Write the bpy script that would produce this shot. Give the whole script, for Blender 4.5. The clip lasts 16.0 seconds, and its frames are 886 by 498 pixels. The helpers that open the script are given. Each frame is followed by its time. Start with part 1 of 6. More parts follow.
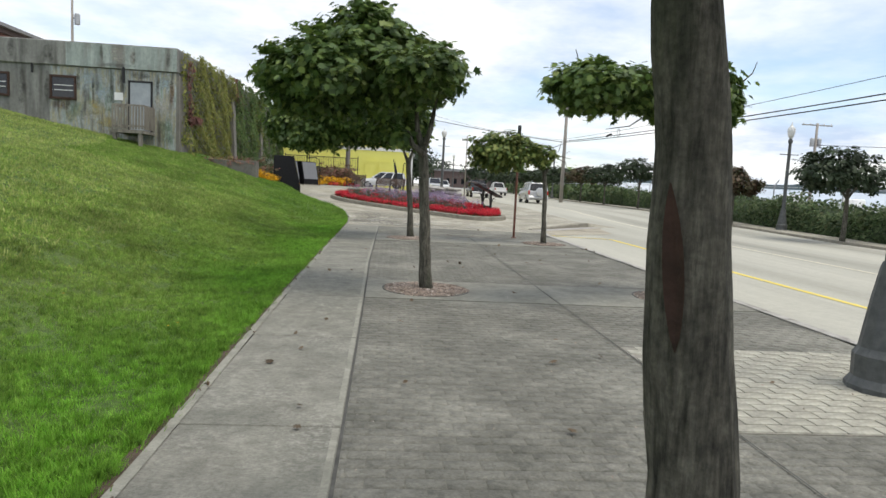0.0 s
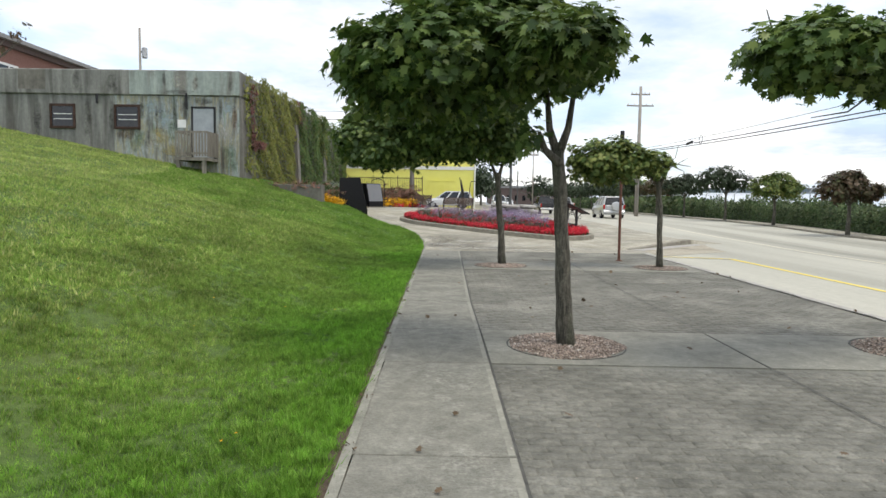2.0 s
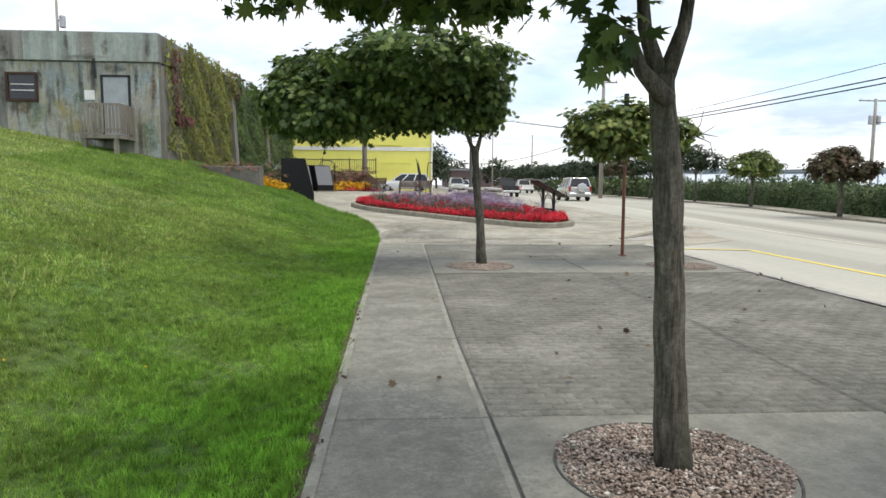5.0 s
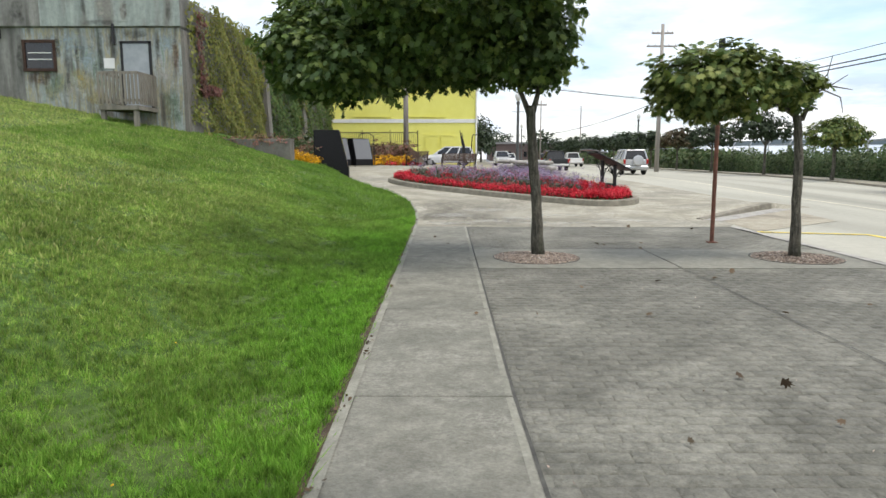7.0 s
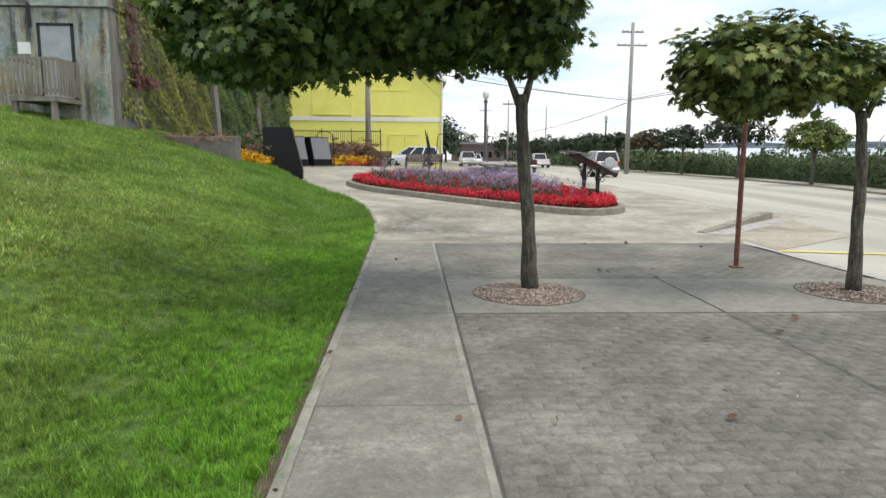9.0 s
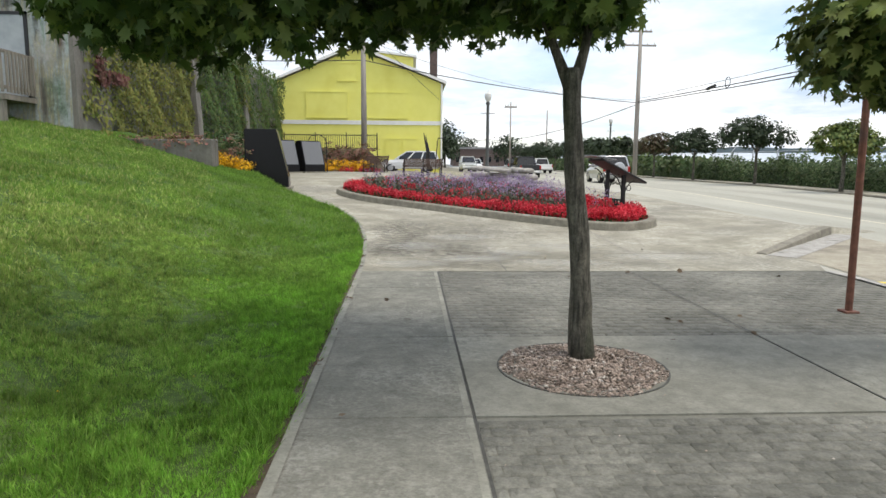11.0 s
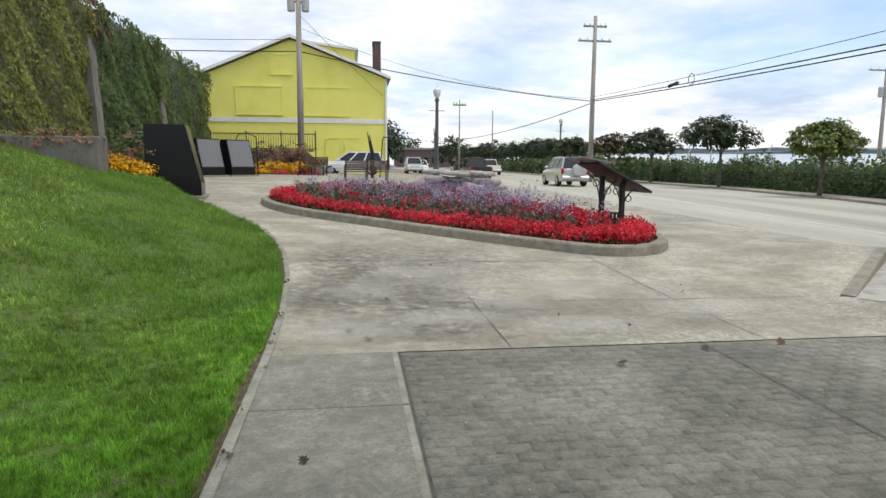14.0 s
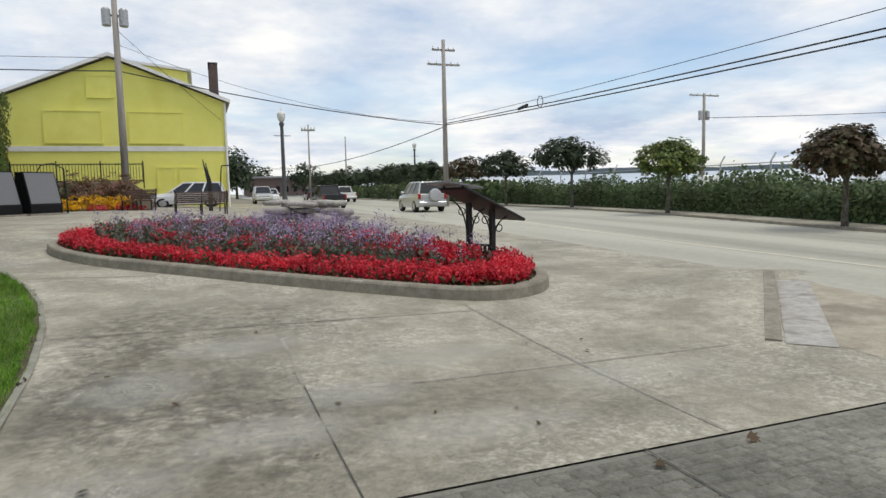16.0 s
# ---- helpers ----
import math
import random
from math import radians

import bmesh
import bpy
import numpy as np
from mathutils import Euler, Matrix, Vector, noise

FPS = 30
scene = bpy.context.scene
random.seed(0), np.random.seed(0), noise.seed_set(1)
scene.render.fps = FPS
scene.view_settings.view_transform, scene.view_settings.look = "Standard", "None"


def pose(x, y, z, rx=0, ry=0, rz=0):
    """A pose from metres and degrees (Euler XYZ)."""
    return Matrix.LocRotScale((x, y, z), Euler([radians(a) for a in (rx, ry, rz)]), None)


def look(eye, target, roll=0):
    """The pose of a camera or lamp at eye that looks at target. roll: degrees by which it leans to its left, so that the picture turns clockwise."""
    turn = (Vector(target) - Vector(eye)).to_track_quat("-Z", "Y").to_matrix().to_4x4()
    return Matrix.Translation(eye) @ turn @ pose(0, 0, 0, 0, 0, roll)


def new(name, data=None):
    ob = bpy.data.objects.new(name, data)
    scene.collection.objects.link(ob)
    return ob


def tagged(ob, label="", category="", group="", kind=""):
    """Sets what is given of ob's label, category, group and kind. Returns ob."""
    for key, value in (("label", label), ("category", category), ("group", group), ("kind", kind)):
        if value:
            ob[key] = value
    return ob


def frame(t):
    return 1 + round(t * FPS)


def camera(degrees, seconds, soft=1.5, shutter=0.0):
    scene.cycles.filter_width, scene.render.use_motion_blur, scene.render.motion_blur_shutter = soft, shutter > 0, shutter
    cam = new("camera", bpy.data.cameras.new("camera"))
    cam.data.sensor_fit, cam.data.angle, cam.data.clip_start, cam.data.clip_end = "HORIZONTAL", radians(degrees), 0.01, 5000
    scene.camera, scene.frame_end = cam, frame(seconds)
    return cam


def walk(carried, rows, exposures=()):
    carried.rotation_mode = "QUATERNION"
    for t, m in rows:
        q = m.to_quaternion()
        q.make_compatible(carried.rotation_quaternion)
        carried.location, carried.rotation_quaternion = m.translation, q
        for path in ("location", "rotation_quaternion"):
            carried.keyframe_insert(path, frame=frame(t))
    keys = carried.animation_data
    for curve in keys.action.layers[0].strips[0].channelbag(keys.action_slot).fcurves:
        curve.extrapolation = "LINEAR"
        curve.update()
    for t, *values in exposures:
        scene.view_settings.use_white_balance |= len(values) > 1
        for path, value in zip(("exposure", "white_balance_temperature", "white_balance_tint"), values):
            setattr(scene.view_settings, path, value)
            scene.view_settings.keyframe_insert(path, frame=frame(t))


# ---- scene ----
cam = camera(69.1, 16.0)
METRES, EYE, TILT, LEAN, TURN = 18.293, 1.5, 0.0, 0.0, -5.1
PATH = [
    (0, (0.017, 0.005, 1.478), (0.185, 1.988, 1.276), 3.0),
    (0.5, (-0.203, 0.541, 1.489), (-0.112, 2.522, 1.23), 2.8),
    (1, (-0.35, 1.129, 1.513), (-0.348, 3.118, 1.305), 2.2),
    (1.5, (-0.537, 1.68, 1.493), (-0.55, 3.673, 1.324), 1.4),
    (2, (-0.654, 2.324, 1.472), (-0.672, 4.318, 1.32), 0.9),
    (2.5, (-0.795, 2.927, 1.448), (-0.842, 4.92, 1.296), 0.7),
    (3, (-0.831, 3.444, 1.468), (-0.776, 5.437, 1.307), 0.7),
    (3.5, (-0.842, 4.015, 1.469), (-0.77, 6.006, 1.302), 1.0),
    (4, (-0.834, 4.612, 1.466), (-0.676, 6.6, 1.312), 1.2),
    (6.5, (-0.78, 7.361, 1.405), (-0.771, 9.34, 1.116), -0.5),
    (7, (-0.715, 7.958, 1.394), (-0.73, 9.938, 1.113), 0.0),
    (7.5, (-0.707, 8.487, 1.422), (-0.646, 10.466, 1.141), -0.4),
    (8, (-0.69, 9.052, 1.431), (-0.606, 11.029, 1.14), 0.1),
    (8.5, (-0.72, 9.601, 1.439), (-0.626, 11.578, 1.152), 0.4),
    (11, (-0.691, 12.486, 1.447), (-0.591, 14.466, 1.181), 0.4),
    (11.5, (-0.648, 13.042, 1.459), (-0.562, 15.021, 1.186), 0.5),
    (12, (-0.698, 13.633, 1.456), (-0.599, 15.611, 1.182), 0.7),
    (12.5, (-0.694, 14.308, 1.441), (-0.505, 16.281, 1.169), 0.4),
    (13, (-0.73, 14.799, 1.473), (-0.506, 16.767, 1.193), 1.0),
    (13.5, (-0.726, 15.404, 1.488), (-0.471, 17.369, 1.216), 0.5),
    (14, (-0.677, 15.938, 1.511), (-0.404, 17.902, 1.248), 0.4),
    (14.5, (-0.619, 16.482, 1.524), (-0.313, 18.445, 1.292), -0.1),
    (15, (-0.456, 17.04, 1.532), (-0.115, 18.998, 1.313), -0.2),
    (15.5, (-0.333, 17.56, 1.53), (0.105, 19.501, 1.325), -0.6),
    (16, (-0.077, 17.984, 1.54), (0.618, 19.85, 1.353), -1.3),
]
EXPOSURES = [(0.0, 0.34), (1.0, 0.45), (4.0, 0.47), (6.5, 0.55), (8.5, 0.53), (11.0, 0.47), (12.5, 0.51), (13.0, 0.46), (14.0, 0.29), (16.0, 0.03)]
walk(cam, [(t, look(eye, target, roll)) for t, eye, target, roll in PATH], EXPOSURES)

# ---- world, sun ----
world = bpy.data.worlds.new("sky")
scene.world = world
world.use_nodes = True
wn, wl = world.node_tree.nodes, world.node_tree.links
wn.clear()
SUN_EL, SUN_AZ = 69, 243


def wnode(kind, **kw):
    n = wn.new(kind)
    for k, v in kw.items():
        n.inputs[k].default_value = v
    return n


w_out = wn.new("ShaderNodeOutputWorld")
w_bg = wn.new("ShaderNodeBackground")
w_sky = wn.new("ShaderNodeTexSky")
w_sky.sky_type, w_sky.sun_disc = "NISHITA", False
w_sky.sun_elevation, w_sky.sun_rotation = radians(SUN_EL), radians(SUN_AZ)
w_dim = wn.new("ShaderNodeVectorMath")
w_dim.operation = "SCALE"
w_dim.inputs["Scale"].default_value = 0.16
w_tc = wn.new("ShaderNodeTexCoord")
w_sep = wn.new("ShaderNodeSeparateXYZ")
w_add = wn.new("ShaderNodeMath")
w_add.operation, w_add.inputs[1].default_value = "ADD", 0.16
w_max = wn.new("ShaderNodeMath")
w_max.operation, w_max.inputs[1].default_value = "MAXIMUM", 0.05
w_dx, w_dy = wn.new("ShaderNodeMath"), wn.new("ShaderNodeMath")
w_dx.operation = w_dy.operation = "DIVIDE"
w_comb = wn.new("ShaderNodeCombineXYZ")
w_noise = wnode("ShaderNodeTexNoise", Scale=0.62, Detail=7.0, Roughness=0.55, Distortion=0.25)
w_ramp = wn.new("ShaderNodeValToRGB")
w_ramp.color_ramp.elements[0].position, w_ramp.color_ramp.elements[1].position = 0.30, 0.53
w_noise2 = wnode("ShaderNodeTexNoise", Scale=1.1, Detail=6.0, Roughness=0.6)
w_ramp2 = wn.new("ShaderNodeValToRGB")
w_ramp2.color_ramp.elements[0].position, w_ramp2.color_ramp.elements[1].position = 0.34, 0.60
w_ramp2.color_ramp.elements[0].color = (0.50, 0.60, 0.76, 1)
w_ramp2.color_ramp.elements[1].color = (1.0, 0.99, 0.97, 1)
w_mix = wn.new("ShaderNodeMix")
w_mix.data_type = "RGBA"
wl.new(w_tc.outputs["Generated"], w_sep.inputs[0])
wl.new(w_sep.outputs["Z"], w_add.inputs[0])
wl.new(w_add.outputs[0], w_max.inputs[0])
for axis, node in (("X", w_dx), ("Y", w_dy)):
    wl.new(w_sep.outputs[axis], node.inputs[0])
    wl.new(w_max.outputs[0], node.inputs[1])
    wl.new(node.outputs[0], w_comb.inputs[axis])
wl.new(w_comb.outputs[0], w_noise.inputs["Vector"])
wl.new(w_comb.outputs[0], w_noise2.inputs["Vector"])
wl.new(w_noise.outputs["Fac"], w_ramp.inputs["Fac"])
wl.new(w_noise2.outputs["Fac"], w_ramp2.inputs["Fac"])
wl.new(w_sky.outputs["Color"], w_dim.inputs[0])
wl.new(w_ramp.outputs["Color"], w_mix.inputs["Factor"])
wl.new(w_dim.outputs[0], w_mix.inputs["A"])
wl.new(w_ramp2.outputs["Color"], w_mix.inputs["B"])
wl.new(w_mix.outputs["Result"], w_bg.inputs["Color"])
w_bg.inputs["Strength"].default_value = 1.0
wl.new(w_bg.outputs[0], w_out.inputs["Surface"])

sun = new("sun", bpy.data.lights.new("sun", "SUN"))
sun.data.energy, sun.data.angle, sun.data.color = 1.6, radians(22), (1.0, 0.93, 0.83)
sun.matrix_world = look((0, 0, 40), (-10.0, 5.2, 10))


# ---- materials ----
def material(name, c1, c2, scale=4.0, rough=0.85, bump=0.15, fine=60.0, metal=0.0, mid=(0.35, 0.65), c3=None, c3scale=0.6, c3pos=(0.55, 0.7), spec=0.4, island=0.0, stretch=None, grain=0.0, grain_scale=45.0):
    """Two colours mixed by noise at one scale, a third by a broad noise, and fine relief."""
    m = bpy.data.materials.new(name)
    m.use_nodes = True
    n, l = m.node_tree.nodes, m.node_tree.links
    b = n["Principled BSDF"]
    b.inputs["Roughness"].default_value = rough
    b.inputs["Metallic"].default_value = metal
    b.inputs["Specular IOR Level"].default_value = spec
    tc = n.new("ShaderNodeTexCoord")
    vec = tc.outputs["Object"]
    if stretch:
        mp = n.new("ShaderNodeMapping")
        mp.inputs["Scale"].default_value = stretch
        l.new(vec, mp.inputs["Vector"])
        vec = mp.outputs["Vector"]
    no = n.new("ShaderNodeTexNoise")
    no.inputs["Scale"].default_value, no.inputs["Detail"].default_value, no.inputs["Roughness"].default_value = scale, 8, 0.65
    l.new(vec, no.inputs["Vector"])
    r = n.new("ShaderNodeValToRGB")
    r.color_ramp.elements[0].position, r.color_ramp.elements[1].position = mid
    r.color_ramp.elements[0].color, r.color_ramp.elements[1].color = (*c1, 1), (*c2, 1)
    l.new(no.outputs["Fac"], r.inputs["Fac"])
    col = r.outputs["Color"]
    if c3:
        n3 = n.new("ShaderNodeTexNoise")
        n3.inputs["Scale"].default_value, n3.inputs["Detail"].default_value = c3scale, 5
        l.new(vec, n3.inputs["Vector"])
        r3 = n.new("ShaderNodeValToRGB")
        r3.color_ramp.elements[0].position, r3.color_ramp.elements[1].position = c3pos
        l.new(n3.outputs["Fac"], r3.inputs["Fac"])
        mx = n.new("ShaderNodeMix")
        mx.data_type = "RGBA"
        l.new(r3.outputs["Color"], mx.inputs["Factor"])
        l.new(col, mx.inputs["A"])
        mx.inputs["B"].default_value = (*c3, 1)
        col = mx.outputs["Result"]
    if island:
        g = n.new("ShaderNodeNewGeometry")
        oi = n.new("ShaderNodeObjectInfo")
        add = n.new("ShaderNodeMath")
        add.operation = "ADD"
        l.new(g.outputs["Random Per Island"], add.inputs[0])
        l.new(oi.outputs["Random"], add.inputs[1])
        fr = n.new("ShaderNodeMath")
        fr.operation = "FRACT"
        l.new(add.outputs[0], fr.inputs[0])
        mr = n.new("ShaderNodeMapRange")
        mr.inputs["To Min"].default_value, mr.inputs["To Max"].default_value = 1 - island, 1 + island
        l.new(fr.outputs[0], mr.inputs["Value"])
        hs = n.new("ShaderNodeHueSaturation")
        l.new(mr.outputs["Result"], hs.inputs["Value"])
        l.new(col, hs.inputs["Color"])
        col = hs.outputs["Color"]
    if grain:
        for gs, amount in ((grain_scale, grain), (grain_scale * 0.16, grain * 0.8)):
            ng = n.new("ShaderNodeTexNoise")
            ng.inputs["Scale"].default_value, ng.inputs["Detail"].default_value, ng.inputs["Roughness"].default_value = gs, 6, 0.7
            l.new(tc.outputs["Object"], ng.inputs["Vector"])
            mg = n.new("ShaderNodeMapRange")
            mg.inputs["From Min"].default_value, mg.inputs["From Max"].default_value = 0.3, 0.7
            mg.inputs["To Min"].default_value, mg.inputs["To Max"].default_value = 1 - amount, 1 + amount
            l.new(ng.outputs["Fac"], mg.inputs["Value"])
            hg = n.new("ShaderNodeHueSaturation")
            l.new(mg.outputs["Result"], hg.inputs["Value"])
            l.new(col, hg.inputs["Color"])
            col = hg.outputs["Color"]
    l.new(col, b.inputs["Base Color"])
    if bump:
        nf = n.new("ShaderNodeTexNoise")
        nf.inputs["Scale"].default_value, nf.inputs["Detail"].default_value = fine, 4
        l.new(vec, nf.inputs["Vector"])
        bp = n.new("ShaderNodeBump")
        bp.inputs["Strength"].default_value, bp.inputs["Distance"].default_value = bump, 0.02
        l.new(nf.outputs["Fac"], bp.inputs["Height"])
        l.new(bp.outputs["Normal"], b.inputs["Normal"])
    return m


def leafy(name, cols, rough=0.55, through_light=0.18, rim=None, mottle=0.0, spec=0.3):
    """Foliage: a colour per leaf out of a few, with light passing through; rim: a second set where the mesh's rim attribute is high."""
    m = bpy.data.materials.new(name)
    m.use_nodes = True
    n, l = m.node_tree.nodes, m.node_tree.links
    b = n["Principled BSDF"]
    b.inputs["Roughness"].default_value = rough
    b.inputs["Specular IOR Level"].default_value = spec
    g = n.new("ShaderNodeNewGeometry")

    def ramp(cs):
        r = n.new("ShaderNodeValToRGB")
        while len(r.color_ramp.elements) < len(cs):
            r.color_ramp.elements.new(0.5)
        for i, c in enumerate(cs):
            r.color_ramp.elements[i].position = i / max(1, len(cs) - 1)
            r.color_ramp.elements[i].color = (*c, 1)
        l.new(g.outputs["Random Per Island"], r.inputs["Fac"])
        return r.outputs["Color"]

    col = ramp(cols)
    if rim:
        at = n.new("ShaderNodeAttribute")
        at.attribute_name = "rim"
        mx = n.new("ShaderNodeMix")
        mx.data_type = "RGBA"
        l.new(at.outputs["Fac"], mx.inputs["Factor"])
        l.new(col, mx.inputs["A"])
        l.new(ramp(rim), mx.inputs["B"])
        col = mx.outputs["Result"]
    tc = n.new("ShaderNodeTexCoord")
    no = n.new("ShaderNodeTexNoise")
    no.inputs["Scale"].default_value, no.inputs["Detail"].default_value, no.inputs["Roughness"].default_value = 0.9, 8, 0.68
    l.new(tc.outputs["Object"], no.inputs["Vector"])
    mr = n.new("ShaderNodeMapRange")
    mr.inputs["From Min"].default_value, mr.inputs["From Max"].default_value = 0.3, 0.7
    mr.inputs["To Min"].default_value, mr.inputs["To Max"].default_value = 0.58, 1.4
    l.new(no.outputs["Fac"], mr.inputs["Value"])
    hs = n.new("ShaderNodeHueSaturation")
    l.new(mr.outputs["Result"], hs.inputs["Value"])
    l.new(col, hs.inputs["Color"])
    if mottle:
        nm = n.new("ShaderNodeTexNoise")
        nm.inputs["Scale"].default_value, nm.inputs["Detail"].default_value, nm.inputs["Roughness"].default_value = 11.0, 5, 0.75
        l.new(tc.outputs["Object"], nm.inputs["Vector"])
        mm = n.new("ShaderNodeMapRange")
        mm.inputs["From Min"].default_value, mm.inputs["From Max"].default_value = 0.34, 0.66
        mm.inputs["To Min"].default_value, mm.inputs["To Max"].default_value = 1 - mottle, 1 + mottle
        l.new(nm.outputs["Fac"], mm.inputs["Value"])
        h2 = n.new("ShaderNodeHueSaturation")
        l.new(mm.outputs["Result"], h2.inputs["Value"])
        l.new(hs.outputs["Color"], h2.inputs["Color"])
        hs = h2
    l.new(hs.outputs["Color"], b.inputs["Base Color"])
    tr = n.new("ShaderNodeBsdfTranslucent")
    l.new(hs.outputs["Color"], tr.inputs["Color"])
    ms = n.new("ShaderNodeMixShader")
    ms.inputs[0].default_value = through_light
    l.new(b.outputs[0], ms.inputs[1])
    l.new(tr.outputs[0], ms.inputs[2])
    l.new(ms.outputs[0], n["Material Output"].inputs["Surface"])
    return m


M = {}
M["ground"] = material("dry_ground", (0.16, 0.15, 0.11), (0.24, 0.22, 0.17), 1.2)
M["slab"] = material("sidewalk_concrete", (0.165, 0.161, 0.134), (0.235, 0.231, 0.193), 3.0, 0.9, 0.5, 60, c3=(0.149, 0.150, 0.125), c3scale=0.8, c3pos=(0.48, 0.75), grain=0.22)
M["border"] = material("pale_concrete_edge", (0.30, 0.29, 0.26), (0.42, 0.40, 0.37), 5.0, 0.9, 0.25, 90, c3=(0.2, 0.19, 0.17), c3scale=3, grain=0.20)
M["slabedge"] = material("pale_trowelled_concrete", (0.205, 0.201, 0.168), (0.30, 0.296, 0.248), 4.0, 0.9, 0.25, 90, c3=(0.189, 0.190, 0.156), c3scale=1.5, grain=0.18)
M["faintjoint"] = material("dusty_joint", (0.215, 0.2, 0.17), (0.32, 0.305, 0.26), 6.0, grain=0.2)
M["joint"] = material("dark_joint", (0.05, 0.05, 0.045), (0.1, 0.1, 0.09), 9.0)
M["pad"] = material("grey_stamped_concrete", (0.144, 0.145, 0.119), (0.21, 0.205, 0.173), 2.2, 0.85, 0.3, 70, c3=(0.259, 0.255, 0.214), c3scale=0.7, c3pos=(0.52, 0.8), grain=0.18)
M["padbrick"] = material("grey_stamped_brick", (0.118, 0.117, 0.097), (0.184, 0.18, 0.152), 2.2, 0.85, 0.75, 38, c3=(0.279, 0.275, 0.231), c3scale=0.7, c3pos=(0.5, 0.8), island=0.035, grain=0.28)
M["palebrick"] = material("pale_brick", (0.289, 0.280, 0.231), (0.398, 0.385, 0.320), 5, 0.85, 0.3, 80, island=0.12, grain=0.15)
M["band"] = material("smooth_concrete_band", (0.172, 0.168, 0.138), (0.25, 0.246, 0.207), 1.8, 0.85, 0.2, 80, c3=(0.285, 0.278, 0.232), c3scale=0.9, c3pos=(0.5, 0.75), grain=0.16)
M["plaza"] = material("beige_plaza_concrete", (0.25, 0.234, 0.18), (0.37, 0.347, 0.275), 1.1, 0.9, 0.25, 80, c3=(0.225, 0.213, 0.172), c3scale=0.4, c3pos=(0.45, 0.72), grain=0.24)
M["road"] = material("pale_road_concrete", (0.365, 0.355, 0.3), (0.46, 0.45, 0.38), 0.9, 0.9, 0.25, 60, c3=(0.229, 0.225, 0.187), c3scale=0.45, c3pos=(0.47, 0.68), stretch=(1, 0.06, 1), grain=0.12)
# darkened so that the bay kerb's face looks shaded
M["kerb"] = material("shaded_kerb_concrete", (0.18, 0.165, 0.13), (0.28, 0.26, 0.21), 4, 0.9, 0.3, 70, c3=(0.17, 0.16, 0.13), c3scale=1.5, grain=0.20)
M["bay"] = material("sandy_worn_concrete", (0.30, 0.27, 0.205), (0.39, 0.36, 0.285), 2.0, 0.9, 0.3, 70, c3=(0.22, 0.195, 0.15), c3scale=0.8, grain=0.2)
M["yellowline"] = material("worn_yellow_paint", (0.78, 0.62, 0.08), (0.62, 0.52, 0.16), 8, 0.7)
M["paleline"] = material("worn_pale_paint", (0.68, 0.64, 0.48), (0.5, 0.47, 0.38), 8, 0.7)
M["gravel"] = material("pink_gravel", (0.19, 0.145, 0.115), (0.36, 0.29, 0.24), 12, 0.85, 0.2, island=0.55, c3=(0.52, 0.48, 0.43), c3scale=20)
M["soil"] = material("dark_soil", (0.05, 0.035, 0.025), (0.1, 0.075, 0.05), 10, 0.95, 0.5, 40)
M["bark"] = material("grey_maple_bark", (0.035, 0.033, 0.025), (0.15, 0.138, 0.108), 34, 0.9, 1.0, 60, c3=(0.065, 0.07, 0.045), c3scale=5, stretch=(1, 1, 0.16), grain=0.45)
M["barkdark"] = material("dark_brown_wound", (0.03, 0.018, 0.012), (0.075, 0.04, 0.03), 12, 0.9, 0.6, 40)
M["rust"] = material("rusty_red_steel", (0.11, 0.045, 0.03), (0.2, 0.085, 0.055), 12, 0.7, 0.3, 80, c3=(0.07, 0.05, 0.045), c3scale=2)
M["grass"] = material("mown_grass", (0.038, 0.08, 0.012), (0.085, 0.15, 0.024), 11.0, 0.95, 0.9, 60, c3=(0.10, 0.135, 0.035), c3scale=0.35, c3pos=(0.45, 0.7), grain=0.30)
M["blade"] = leafy("grass_blades", [(0.135, 0.255, 0.04), (0.195, 0.325, 0.057), (0.27, 0.375, 0.08), (0.35, 0.39, 0.12)], 0.6, 0.38, rim=[(0.12, 0.275, 0.028), (0.178, 0.37, 0.04), (0.23, 0.41, 0.058)], mottle=0.62)
M["deepblade"] = leafy("deep_green_blades", [(0.115, 0.24, 0.033), (0.17, 0.31, 0.046), (0.24, 0.35, 0.066)], 0.6, 0.38, mottle=0.35)
M["slopeblade"] = leafy("pale_slope_blades", [(0.235, 0.34, 0.07), (0.31, 0.415, 0.098), (0.40, 0.46, 0.14), (0.47, 0.47, 0.19)], 0.6, 0.38, mottle=0.3)
M["leaf"] = leafy("maple_leaves", [(0.042, 0.08, 0.02), (0.068, 0.12, 0.028), (0.105, 0.168, 0.038), (0.18, 0.235, 0.055)], 0.5, 0.28, spec=0.35)
M["leafpale"] = leafy("yellowing_maple_leaves", [(0.05, 0.09, 0.02), (0.09, 0.14, 0.035), (0.16, 0.20, 0.045), (0.2, 0.22, 0.06)])
M["leafred"] = leafy("reddening_maple_leaves", [(0.045, 0.05, 0.02), (0.08, 0.055, 0.03), (0.11, 0.07, 0.04), (0.06, 0.08, 0.025)])
M["leaffar"] = leafy("far_foliage", [(0.022, 0.038, 0.018), (0.035, 0.055, 0.025), (0.05, 0.07, 0.034)])
M["hedge"] = leafy("wild_hedge", [(0.034, 0.062, 0.02), (0.054, 0.092, 0.03), (0.08, 0.122, 0.042), (0.125, 0.145, 0.066)], 0.6, 0.1)
# near-black green: the shade between the hedge's leaves, put into colour
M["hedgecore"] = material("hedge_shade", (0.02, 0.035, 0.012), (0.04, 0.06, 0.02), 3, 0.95)
